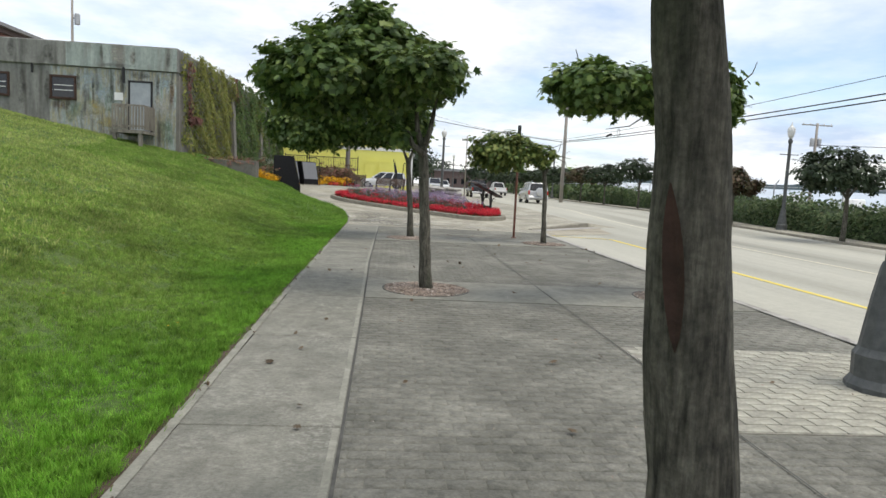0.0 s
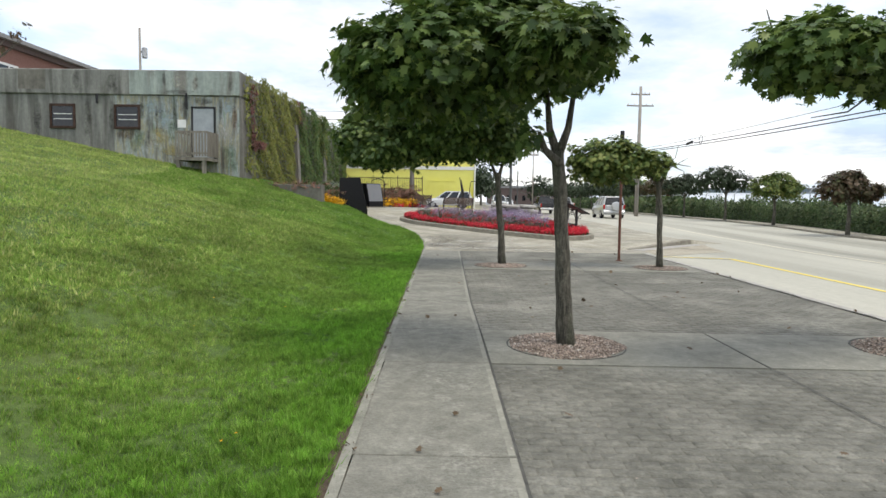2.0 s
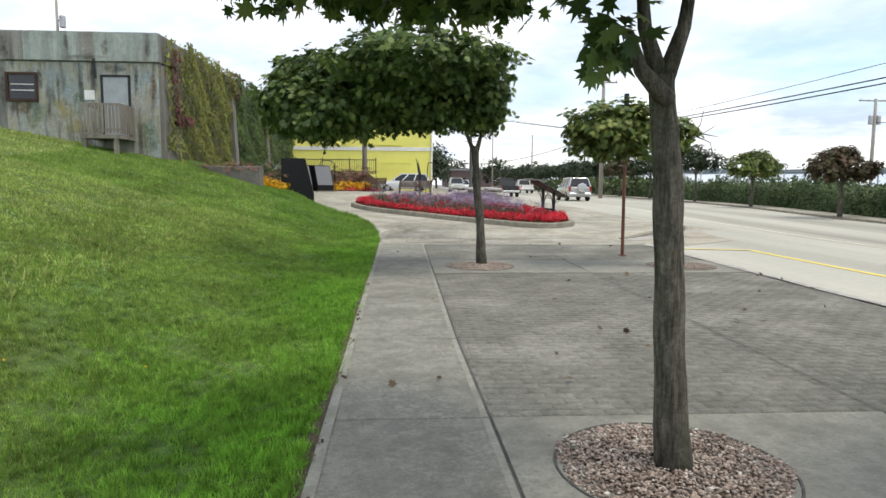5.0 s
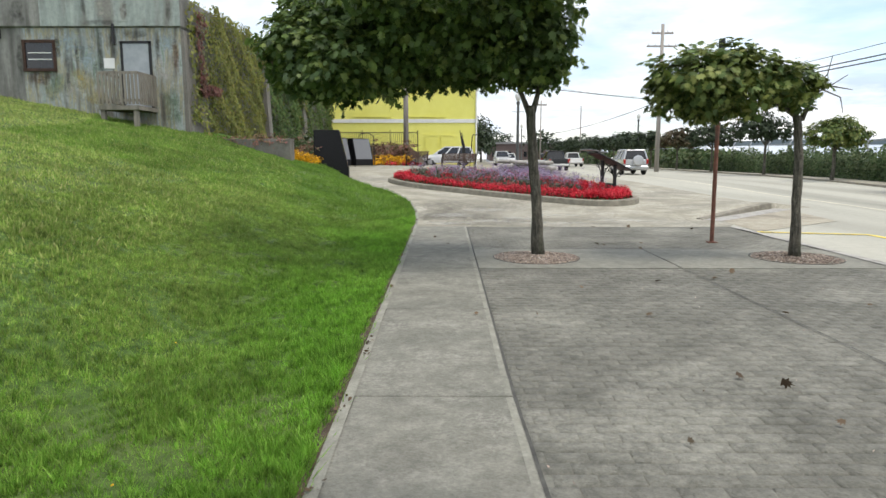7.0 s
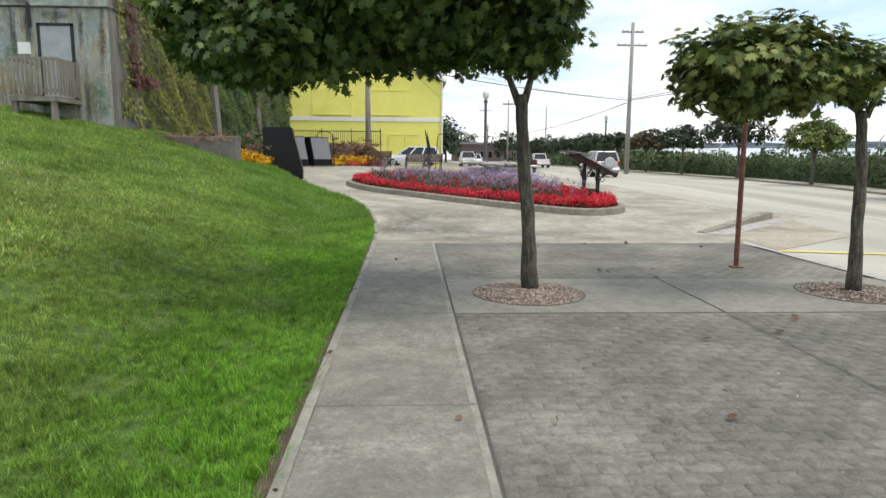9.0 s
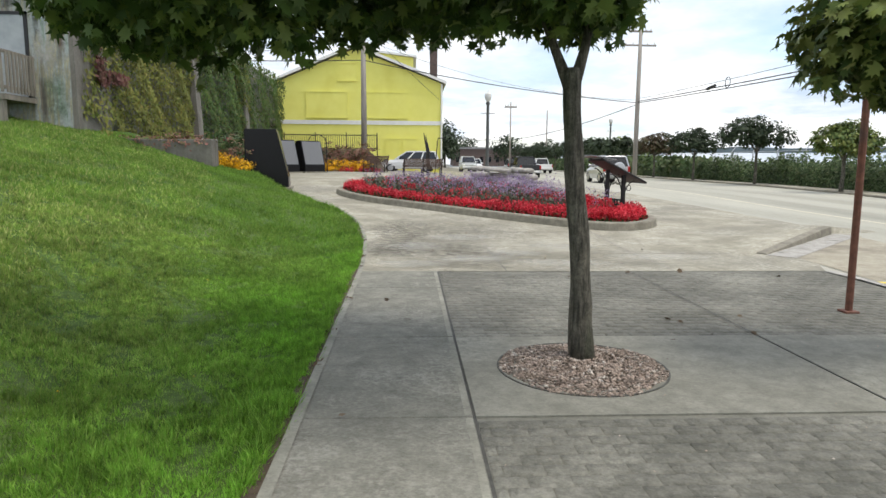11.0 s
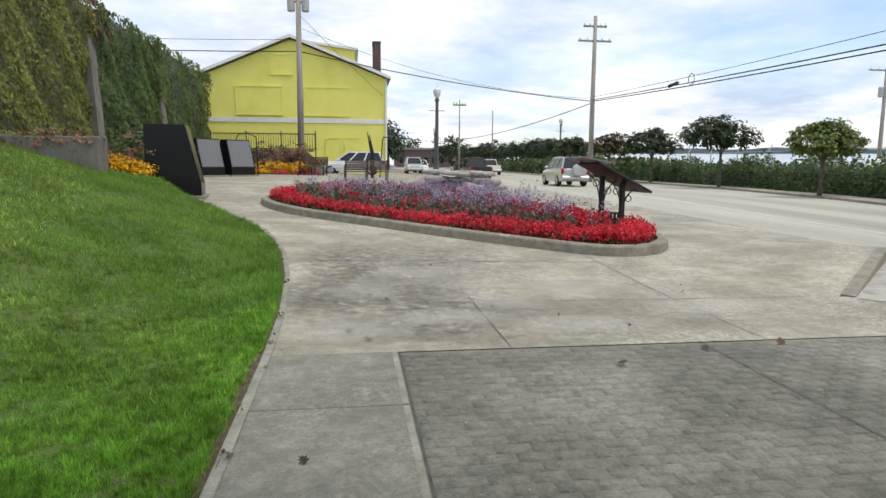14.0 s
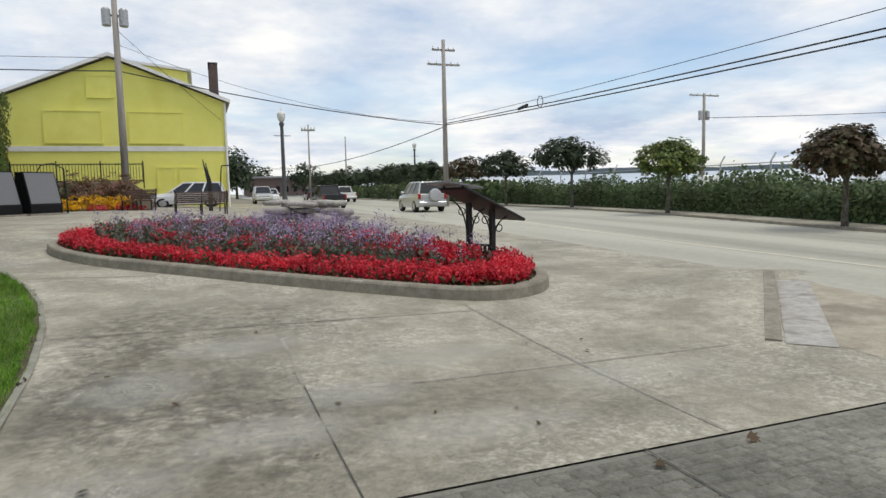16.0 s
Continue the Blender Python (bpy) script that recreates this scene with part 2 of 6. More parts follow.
M["vineolive"] = leafy("olive_vine", [(0.15, 0.165, 0.032), (0.22, 0.22, 0.048), (0.125, 0.175, 0.037), (0.27, 0.235, 0.065)], 0.65, 0.2)
M["vinegreen"] = leafy("green_vine", [(0.034, 0.075, 0.017), (0.058, 0.115, 0.024), (0.09, 0.15, 0.032), (0.13, 0.125, 0.042)], 0.65, 0.1)
M["vinered"] = leafy("red_vine", [(0.10, 0.035, 0.03), (0.14, 0.055, 0.045), (0.09, 0.065, 0.03)], 0.65, 0.1)
M["red"] = leafy("red_petals", [(0.5, 0.014, 0.03), (0.64, 0.026, 0.05), (0.76, 0.075, 0.10), (0.38, 0.01, 0.022)], 0.5, 0.3)
M["redleaf"] = leafy("bed_leaves", [(0.03, 0.07, 0.02), (0.05, 0.09, 0.03), (0.09, 0.03, 0.03)], 0.6, 0.2)
M["purple"] = leafy("purple_petals", [(0.20, 0.13, 0.28), (0.30, 0.22, 0.40), (0.40, 0.33, 0.46), (0.50, 0.44, 0.52)], 0.6, 0.3)
M["stem"] = leafy("grey_green_stems", [(0.09, 0.1, 0.07), (0.13, 0.13, 0.1), (0.07, 0.09, 0.045)], 0.7, 0.2)
M["gold"] = leafy("golden_petals", [(0.75, 0.42, 0.01), (0.85, 0.52, 0.02), (0.6, 0.33, 0.01)], 0.6, 0.3)
M["pink"] = leafy("dusty_pink_flowers", [(0.22, 0.10, 0.08), (0.32, 0.15, 0.13), (0.16, 0.12, 0.06), (0.10, 0.11, 0.04)], 0.7, 0.2)
M["bunker"] = material("weathered_grey_concrete", (0.14, 0.14, 0.13), (0.27, 0.272, 0.25), 1.5, 0.9, 0.35, 25, c3=(0.095, 0.09, 0.08), c3scale=1.0, c3pos=(0.5, 0.68), stretch=(2.2, 1, 0.22), grain=0.2)
M["bunkertop"] = material("faded_turquoise_concrete", (0.23, 0.27, 0.25), (0.38, 0.42, 0.39), 1.4, 0.9, 0.3, 25, c3=(0.20, 0.195, 0.175), c3scale=1.1, c3pos=(0.48, 0.66), stretch=(2, 1, 0.3), grain=0.2)
M["mural"] = material("weathered_mural_paint", (0.16, 0.17, 0.155), (0.34, 0.355, 0.33), 1.5, 0.9, 0.35, 25, c3=(0.11, 0.105, 0.09), c3scale=1.6, c3pos=(0.5, 0.68), stretch=(2.2, 1, 0.35), grain=0.25)
mn = M["mural"].node_tree.nodes
for k_, n_ in enumerate([q for q in mn if q.bl_idname == "ShaderNodeValToRGB"][:1]):
    el = n_.color_ramp.elements
    el[0].position, el[1].position = 0.28, 0.72
    for pos, c in ((0.36, (0.21, 0.27, 0.21)), (0.43, (0.36, 0.40, 0.40)), (0.49, (0.30, 0.31, 0.28)), (0.54, (0.37, 0.34, 0.22)), (0.58, (0.33, 0.37, 0.36)), (0.65, (0.24, 0.20, 0.15))):
        el.new(pos).color = (*c, 1)
M["wallconc"] = material("grey_wall_concrete", (0.13, 0.122, 0.106), (0.22, 0.208, 0.182), 2.5, 0.9, 0.35, 40, c3=(0.1, 0.095, 0.08), c3scale=1.2, stretch=(1, 1, 0.4), grain=0.20)
M["darkglass"] = material("dark_glass", (0.012, 0.013, 0.015), (0.02, 0.022, 0.025), 2, 0.08, 0, spec=0.6)
M["iron"] = material("black_iron", (0.012, 0.012, 0.013), (0.022, 0.022, 0.024), 20, 0.5, 0.1, 80)
M["lampgreen"] = material("dark_green_grey_iron", (0.06, 0.065, 0.065), (0.10, 0.105, 0.105), 12, 0.55, 0.15, 80)
M["greywood"] = material("grey_weathered_wood", (0.16, 0.145, 0.12), (0.28, 0.255, 0.215), 6, 0.9, 0.4, 40, stretch=(1, 1, 0.15))
M["polewood"] = material("grey_pole_wood", (0.22, 0.2, 0.18), (0.36, 0.335, 0.3), 6, 0.9, 0.4, 40, stretch=(1, 1, 0.08))
M["benchwood"] = material("dark_brown_bench_wood", (0.07, 0.045, 0.035), (0.14, 0.09, 0.07), 8, 0.7, 0.3, 40, stretch=(0.2, 1, 1))
M["doorgrey"] = material("grey_painted_door", (0.30, 0.33, 0.35), (0.38, 0.41, 0.43), 3, 0.6, 0.1)
M["white"] = material("white_paint", (0.72, 0.72, 0.70), (0.8, 0.8, 0.78), 3, 0.6, 0.1)
M["yellow"] = material("bright_yellow_wall_paint", (0.78, 0.745, 0.17), (0.83, 0.80, 0.21), 0.7, 0.75, 0.15, 12, c3=(0.72, 0.67, 0.13), c3scale=0.3)
M["roof"] = material("grey_roof", (0.2, 0.2, 0.2), (0.28, 0.28, 0.28), 3, 0.9)
M["chimney"] = material("dark_chimney_brick", (0.08, 0.06, 0.055), (0.14, 0.1, 0.09), 8, 0.9, 0.4)
M["brickred"] = material("red_brown_brick", (0.20, 0.10, 0.08), (0.28, 0.15, 0.12), 6, 0.9, 0.3)
M["granite"] = material("polished_black_granite", (0.008, 0.008, 0.009), (0.02, 0.02, 0.022), 60, 0.22, 0.02, 120, spec=0.15)
# grey for the reflection on polished memorial faces, and for the reading board's plates
M["greysheenpanel"] = material("grey_sheen_and_panel", (0.13, 0.135, 0.145), (0.19, 0.195, 0.205), 40, 0.35, 0.1, 120)
M["stone"] = material("grey_sandstone", (0.26, 0.245, 0.225), (0.42, 0.40, 0.37), 3, 0.9, 0.5, 20, c3=(0.2, 0.185, 0.17), c3scale=1.2, island=0.15, grain=0.20)
M["silver"] = material("silver_car_paint", (0.50, 0.51, 0.52), (0.56, 0.57, 0.58), 2, 0.25, 0, metal=0.45, spec=0.5)
M["whitecar"] = material("white_car_paint", (0.68, 0.69, 0.70), (0.75, 0.76, 0.77), 2, 0.25, 0, spec=0.5)
M["blackcar"] = material("black_car_paint", (0.015, 0.016, 0.02), (0.025, 0.026, 0.03), 2, 0.15, 0, spec=0.6)
M["tyre"] = material("black_rubber", (0.018, 0.018, 0.018), (0.03, 0.03, 0.03), 20, 0.9, 0.2)
M["rim"] = material("alloy_rim", (0.45, 0.45, 0.46), (0.55, 0.55, 0.56), 8, 0.35, 0, metal=0.7)
M["redlight"] = material("red_lens", (0.30, 0.012, 0.012), (0.38, 0.02, 0.02), 8, 0.2, 0)
M["clearlight"] = material("clear_lens", (0.6, 0.6, 0.58), (0.7, 0.7, 0.68), 8, 0.15, 0)
M["cable"] = material("dark_cable", (0.03, 0.03, 0.032), (0.05, 0.05, 0.052), 8, 0.7, 0)
M["galv"] = material("galvanised_steel", (0.35, 0.36, 0.37), (0.46, 0.47, 0.48), 8, 0.5, 0.05, metal=0.5)
M["water"] = material("grey_water", (0.40, 0.44, 0.47), (0.48, 0.52, 0.55), 0.02, 0.25, 0.1, 1.5)
# blue-grey woods: the haze of distance is mixed into this colour
M["hill"] = material("hazy_wooded_shore", (0.12, 0.155, 0.17), (0.16, 0.19, 0.2), 0.05, 0.95, 0)
M["deadleaf"] = leafy("fallen_leaves", [(0.06, 0.04, 0.025), (0.10, 0.07, 0.04), (0.16, 0.11, 0.07), (0.05, 0.045, 0.03)], 0.8, 0.1)
M["lampglass"] = material("frosted_lamp_glass", (0.62, 0.62, 0.6), (0.7, 0.7, 0.68), 6, 0.3, 0)


def stain(name, col, cover, scale):
    """A soft-edged stain: noise breaks it up, and it fades to its outline."""
    m = bpy.data.materials.new(name)
    m.use_nodes = True
    n, l = m.node_tree.nodes, m.node_tree.links
    b = n["Principled BSDF"]
    b.inputs["Base Color"].default_value, b.inputs["Roughness"].default_value = (*col, 1), 0.9
    at = n.new("ShaderNodeAttribute")
    at.attribute_name = "rim"
    tc = n.new("ShaderNodeTexCoord")
    no = n.new("ShaderNodeTexNoise")
    no.inputs["Scale"].default_value, no.inputs["Detail"].default_value, no.inputs["Roughness"].default_value = scale, 10, 0.75
    l.new(tc.outputs["Object"], no.inputs["Vector"])
    mr = n.new("ShaderNodeMapRange")
    mr.inputs["From Min"].default_value, mr.inputs["From Max"].default_value = 0.36, 0.66
    mr.inputs["To Max"].default_value = cover
    l.new(no.outputs["Fac"], mr.inputs["Value"])
    mu = n.new("ShaderNodeMath")
    mu.operation = "MULTIPLY"
    l.new(mr.outputs["Result"], mu.inputs[0])
    l.new(at.outputs["Fac"], mu.inputs[1])
    l.new(mu.outputs[0], b.inputs["Alpha"])
    return m


def scuff(mat, col, scale, cover, broad, lo=0.47, hi=0.6):
    """Fine worn flecks of one colour, in broad fields."""
    n, l = mat.node_tree.nodes, mat.node_tree.links
    b = n["Principled BSDF"]
    old = b.inputs["Base Color"].links[0].from_socket
    tc = n.new("ShaderNodeTexCoord")
    outs = []
    for sc, det, a, z in ((scale, 9, lo, hi), (broad, 4, 0.44, 0.62)):
        no = n.new("ShaderNodeTexNoise")
        no.inputs["Scale"].default_value, no.inputs["Detail"].default_value, no.inputs["Roughness"].default_value = sc, det, 0.75
        l.new(tc.outputs["Object"], no.inputs["Vector"])
        mr = n.new("ShaderNodeMapRange")
        mr.inputs["From Min"].default_value, mr.inputs["From Max"].default_value = a, z
        l.new(no.outputs["Fac"], mr.inputs["Value"])
        outs.append(mr.outputs["Result"])
    mu = n.new("ShaderNodeMath")
    mu.operation = "MULTIPLY"
    l.new(outs[0], mu.inputs[0])
    l.new(outs[1], mu.inputs[1])
    m2 = n.new("ShaderNodeMath")
    m2.operation, m2.inputs[1].default_value = "MULTIPLY", cover
    l.new(mu.outputs[0], m2.inputs[0])
    mx = n.new("ShaderNodeMix")
    mx.data_type = "RGBA"
    l.new(m2.outputs[0], mx.inputs["Factor"])
    l.new(old, mx.inputs["A"])
    mx.inputs["B"].default_value = (*col, 1)
    l.new(mx.outputs["Result"], b.inputs["Base Color"])


scuff(M["plaza"], (0.56, 0.54, 0.47), 16, 0.75, 0.55)
scuff(M["plaza"], (0.13, 0.125, 0.105), 24, 0.5, 0.8)
scuff(M["slab"], (0.37, 0.36, 0.315), 26, 0.6, 0.9)
scuff(M["slab"], (0.10, 0.10, 0.085), 30, 0.45, 1.3)
scuff(M["padbrick"], (0.33, 0.32, 0.275), 26, 0.45, 0.7)
scuff(M["padbrick"], (0.075, 0.075, 0.063), 18, 0.5, 1.0)
scuff(M["band"], (0.11, 0.108, 0.09), 20, 0.5, 0.9)
M["palestain"] = stain("pale_lime_stain", (0.6, 0.59, 0.53), 0.6, 48)
M["darkstain"] = stain("dark_dirt_stain", (0.12, 0.112, 0.092), 0.42, 7.0)


for k_, c_, v_, s_ in (("paintblue", (0.36, 0.44, 0.46), 0.8, 2.2), ("paintochre", (0.42, 0.35, 0.14), 0.85, 2.6), ("paintgreen", (0.14, 0.22, 0.12), 0.8, 2.4), ("paintcream", (0.48, 0.47, 0.42), 0.85, 3.0), ("paintrust", (0.16, 0.085, 0.055), 0.8, 3.5), ("paintdark", (0.06, 0.058, 0.05), 0.75, 3.0)):
    M[k_] = stain(k_.replace("paint", "faded_paint_"), c_, v_, s_)


# ---- mesh helpers ----
def part(name, bm, mat, parent=None, label="", smooth=False):
    me = bpy.data.meshes.new(name)
    bmesh.ops.recalc_face_normals(bm, faces=bm.faces)
    bm.to_mesh(me)
    bm.free()
    me.materials.append(M[mat])
    if smooth:
        me.polygons.foreach_set("use_smooth", [True] * len(me.polygons))
    ob = new(name, me)
    if parent is not None:
        ob.parent = parent
    if label:
        ob["label"] = label
    return ob


def thing(name, x, y, z, rz=0.0, label="", category="", group="", kind=""):
    e = new(name)
    e.empty_display_size = 0.2
    e.matrix_basis = pose(x, y, z, 0, 0, rz)
    return tagged(e, label, category, group, kind)


def box(bm, x0, x1, y0, y1, z0, z1, bevel=0.0, rz=0.0):
    r = bmesh.ops.create_cube(bm, size=1)
    vs = r["verts"]
    bmesh.ops.scale(bm, vec=(x1 - x0, y1 - y0, z1 - z0), verts=vs)
    if rz:
        bmesh.ops.rotate(bm, cent=(0, 0, 0), matrix=Matrix.Rotation(radians(rz), 3, "Z"), verts=vs)
    bmesh.ops.translate(bm, vec=((x0 + x1) / 2, (y0 + y1) / 2, (z0 + z1) / 2), verts=vs)
    if bevel:
        es = list({e for v in vs for e in v.link_edges})
        bmesh.ops.bevel(bm, geom=es, offset=bevel, segments=1, affect="EDGES")
    return bm


def B(*a, **k):
    return box(bmesh.new(), *a, **k)


def tube(bm, pts, radii, n=8, cap=True):
    """A tube along points, with a radius at each."""
    pts = [Vector(p) for p in pts]
    if not isinstance(radii, (list, tuple)):
        radii = [radii] * len(pts)
    rings, ref = [], Vector((0.13, 0.97, 0.2))
    for i, p in enumerate(pts):
        d = (pts[min(i + 1, len(pts) - 1)] - pts[max(i - 1, 0)]).normalized()
        u = d.cross(ref)
        if u.length < 0.1:
            u = d.cross(Vector((1, 0, 0)))
        u.normalize()
        v = d.cross(u)
        rings.append([bm.verts.new(p + radii[i] * (math.cos(2 * math.pi * k / n) * u + math.sin(2 * math.pi * k / n) * v)) for k in range(n)])
    for a, b in zip(rings, rings[1:]):
        for k in range(n):
            bm.faces.new((a[k], a[(k + 1) % n], b[(k + 1) % n], b[k]))
    if cap:
        bm.faces.new(rings[0])
        bm.faces.new(rings[-1])
    return bm


def T(pts, radii, n=8):
    return tube(bmesh.new(), pts, radii, n)


def lathe(bm, profile, n=16, x=0.0, y=0.0):
    """A turned form from (radius, z) pairs."""
    rings = [[bm.verts.new((x + r * math.cos(2 * math.pi * k / n), y + r * math.sin(2 * math.pi * k / n), z)) for k in range(n)] for r, z in profile]
    for a, b in zip(rings, rings[1:]):
        for k in range(n):
            bm.faces.new((a[k], a[(k + 1) % n], b[(k + 1) % n], b[k]))
    bm.faces.new(rings[0])
    bm.faces.new(rings[-1])
    return bm


def prism(bm, poly, axis, a, b):
    """A polygon of pairs pushed along an axis from a to b."""
    def at(p, q):
        return {"x": (q, p[0], p[1]), "y": (p[0], q, p[1]), "z": (p[0], p[1], q)}[axis]
    va, vb = [bm.verts.new(at(p, a)) for p in poly], [bm.verts.new(at(p, b)) for p in poly]
    bm.faces.new(va)
    bm.faces.new(vb)
    for i in range(len(poly)):
        j = (i + 1) % len(poly)
        bm.faces.new((va[i], va[j], vb[j], vb[i]))
    return bm


def raw(name, verts, faces, mat, parent=None, rim=None, smooth=False):
    """One mesh from arrays: verts (n, 3), faces (m, k)."""
    verts, faces = np.asarray(verts, np.float32), np.asarray(faces, np.int32)
    me = bpy.data.meshes.new(name)
    me.vertices.add(len(verts))
    me.vertices.foreach_set("co", verts.ravel())
    k = faces.shape[1]
    me.loops.add(faces.size)
    me.loops.foreach_set("vertex_index", faces.ravel())
    me.polygons.add(len(faces))
    me.polygons.foreach_set("loop_start", np.arange(0, faces.size, k, dtype=np.int32))
    if smooth:
        me.polygons.foreach_set("use_smooth", np.ones(len(faces), bool))
    if rim is not None:
        me.attributes.new("rim", "FLOAT", "POINT").data.foreach_set("value", np.asarray(rim, np.float32))
    me.update(calc_edges=True)
    me.materials.append(M[mat])
    ob = new(name, me)
    if parent is not None:
        ob.parent = parent
    return ob


rng = np.random.default_rng(7)


def unit(v):
    return v / np.maximum(np.linalg.norm(v, axis=-1, keepdims=True), 1e-9)


MAPLE = [(0, -0.45), (0.46, -0.4), (0.3, -0.14), (0.66, 0.12), (0.26, 0.16), (0.36, 0.52), (0.1, 0.36), (0.0, 0.8), (-0.1, 0.36), (-0.36, 0.52), (-0.26, 0.16), (-0.66, 0.12), (-0.3, -0.14), (-0.46, -0.4)]
STAR = [(0, -0.45), (0.5, -0.25), (0.2, 0.05), (0.45, 0.4), (0.0, 0.7), (-0.45, 0.4), (-0.2, 0.05), (-0.5, -0.25)]
OVAL = [(0, -0.5), (0.3, -0.05), (0.16, 0.35), (0, 0.55), (-0.16, 0.35), (-0.3, -0.05)]
KITE = [(0, -0.5), (0.3, 0.0), (0, 0.55), (-0.3, 0.0)]


def leaves(points, normals, tips, size, shape):
    """Leaves of one outline at points: vertex and face arrays."""
    n, k = len(points), len(shape)
    nn = unit(normals)
    tt = unit(tips - (tips * nn).sum(-1, keepdims=True) * nn)
    ss = np.cross(tt, nn)
    sz = np.asarray(size).reshape(-1, 1, 1) * np.ones((n, 1, 1))
    shp = np.array(shape)
    droop = -0.24 * np.abs(shp[:, 0]) - 0.25 * np.maximum(shp[:, 1], 0)
    out = points[:, None] + sz * (shp[None, :, :1] * ss[:, None] + shp[None, :, 1:] * tt[:, None] + droop[None, :, None] * nn[:, None])
    return out.reshape(-1, 3), np.arange(n * k).reshape(n, k)


def in_blobs(blobs, count, shell=0.62):
    """Points in a union of ellipsoids (x, y, z, rx, ry, rz), most near their skins, with the outward way."""
    w = np.array([b[3] * b[4] + b[4] * b[5] + b[3] * b[5] for b in blobs])
    pick = rng.choice(len(blobs), count, p=w / w.sum())
    b = np.array(blobs, float)[pick]
    d = unit(rng.normal(size=(count, 3)))
    lump = 1 + 0.2 * np.sin(d[:, 0] * 7 + pick) * np.cos(d[:, 1] * 6 + 2 * pick) + 0.13 * np.sin(d[:, 2] * 9 + d[:, 0] * 5 + pick)
    r = (shell + (1 - shell) * rng.random(count) ** 0.5) * lump
    r *= np.where(rng.random(count) < 0.05, 1.07, 1.0)
    return b[:, :3] + d * r[:, None] * b[:, 3:], unit(d / b[:, 3:])


def crown(name, blobs, count, size, mat, parent, shape=MAPLE, shell=0.62, spray=10):
    """Leaves in hanging sprays, most near the skin of the blobs."""
    heads = max(1, count // spray)
    hp, ho = in_blobs(blobs, heads, shell)
    p, out = np.repeat(hp, spray, 0), np.repeat(ho, spray, 0)
    step = np.tile(np.arange(spray), heads)[:, None] / spray
    p = p + rng.normal(size=p.shape) * size * np.array([0.8, 0.8, 0.4]) + (out * 0.7 - np.array([0, 0, 0.9])) * size * (1.3 * step - 0.5)
    count = len(p)
    nrm = out * 0.55 + np.array([0, 0, 0.6]) + np.repeat(rng.normal(size=(heads, 3)), spray, 0) * 0.22 + rng.normal(size=p.shape) * 0.26
    tip = out * 0.75 + np.array([0, 0, -0.55]) + rng.normal(size=p.shape) * 0.45
    v, f = leaves(p, nrm, tip, size * rng.uniform(0.65, 1.35, count), shape)
    return raw(name, v, f, mat, parent)


# ---- ground heights ----
def ramp01(v, a, b):
    u = np.clip((np.asarray(v, float) - a) / (b - a), 0, 1)
    return u * u * (3 - 2 * u)


def G(x, y):
    """The paved ground: level by the trees, then rising towards the memorials, less so on the road."""
    x, y = np.asarray(x, float), np.asarray(y, float)
    rise = 0.048 * np.clip(y - 22.5, 0, 17) + 0.006 * np.clip(y - 39.5, 0, 60)
    rise = rise * ramp01(y, 20, 26)
    side = 1.0 - 0.72 * np.clip((x + 3) / 11, 0, 1)
    return rise * side


def edge_x(y):
    """The lawn's edge."""
    return np.interp(y, [-40, 3.2, 8, 14, 17, 21, 22.5, 24.3, 25.8, 27.2, 28.4, 29.6, 31.0, 32.4, 34.0], [-1.15, -1.205, -1.285, -1.345, -1.365, -1.395, -1.44, -1.56, -1.76, -2.06, -2.45, -2.95, -3.6, -4.3, -5.1])


def lawn_z(x, y):
    d = -1.36 - np.asarray(x, float)
    h = np.interp(d, [-1, 0, 1.4, 2.1, 2.7, 3.2, 8.6, 19.6, 45], [-0.01, -0.01, -0.02, 0.12, 0.29, 0.43, 1.84, 4.0, 6.8])
    gap = np.clip(edge_x(y) - x, 0, 5)
    return G(x, y) + h * (1 - 0.2 * ramp01(y, 29, 33.5) * ramp01(x, -9.5, -5.8)) * np.clip(gap / 0.9, 0, 1) - 0.01 * (gap < 0.05)


# ---- large structure ----
def sheet(name, ys, left, right, nx, dz, mat, label, height=G, kind="structure", category="", smooth=True):
    """A sheet between two lines x = left(y) and x = right(y), laid on the ground at dz."""
    ys = np.asarray(ys, float)
    xl = np.array([left(y) if callable(left) else left for y in ys])
    xr = np.array([right(y) if callable(right) else right for y in ys])
    u = np.linspace(0, 1, nx)
    X = xl[:, None] * (1 - u) + xr[:, None] * u
    Y = np.repeat(ys[:, None], nx, 1)
    Z = height(X, Y) + dz
    i = np.arange(len(ys) - 1)[:, None] * nx + np.arange(nx - 1)
    f = np.stack([i, i + 1, i + nx + 1, i + nx], -1).reshape(-1, 4)
    ob = raw(name, np.stack([X, Y, Z], -1).reshape(-1, 3), f, mat, smooth=smooth)
    return tagged(ob, label, category or name, kind=kind)


def far_ground(x, y):
    return np.where(np.asarray(x) > 21, G(x, y) - 0.25 * ramp01(x, 23, 34) * 6, G(x, y)) - 0.03


sheet("ground", np.concatenate([np.linspace(-40, 20, 16), np.linspace(22, 80, 59), np.geomspace(85, 2500, 14)]), -60, 60, 90, -0.03, "ground", "dry bare ground under the whole place", height=far_ground)
KERB_X = lambda y: 16.9 + 0.125 * min(18.0, max(0.0, y - 31.0)) + 0.02 * max(0.0, y - 49.0)
ROAD_L = lambda y: 5.02 if y < 21.2 else min(8.4, 5.02 + (y - 21.2) * 0.9)
sheet("road", np.concatenate([np.linspace(-40, 20, 13), np.linspace(21, 70, 99), np.geomspace(72, 420, 25)]), ROAD_L, KERB_X, 14, 0.0, "road", "pale worn concrete street")
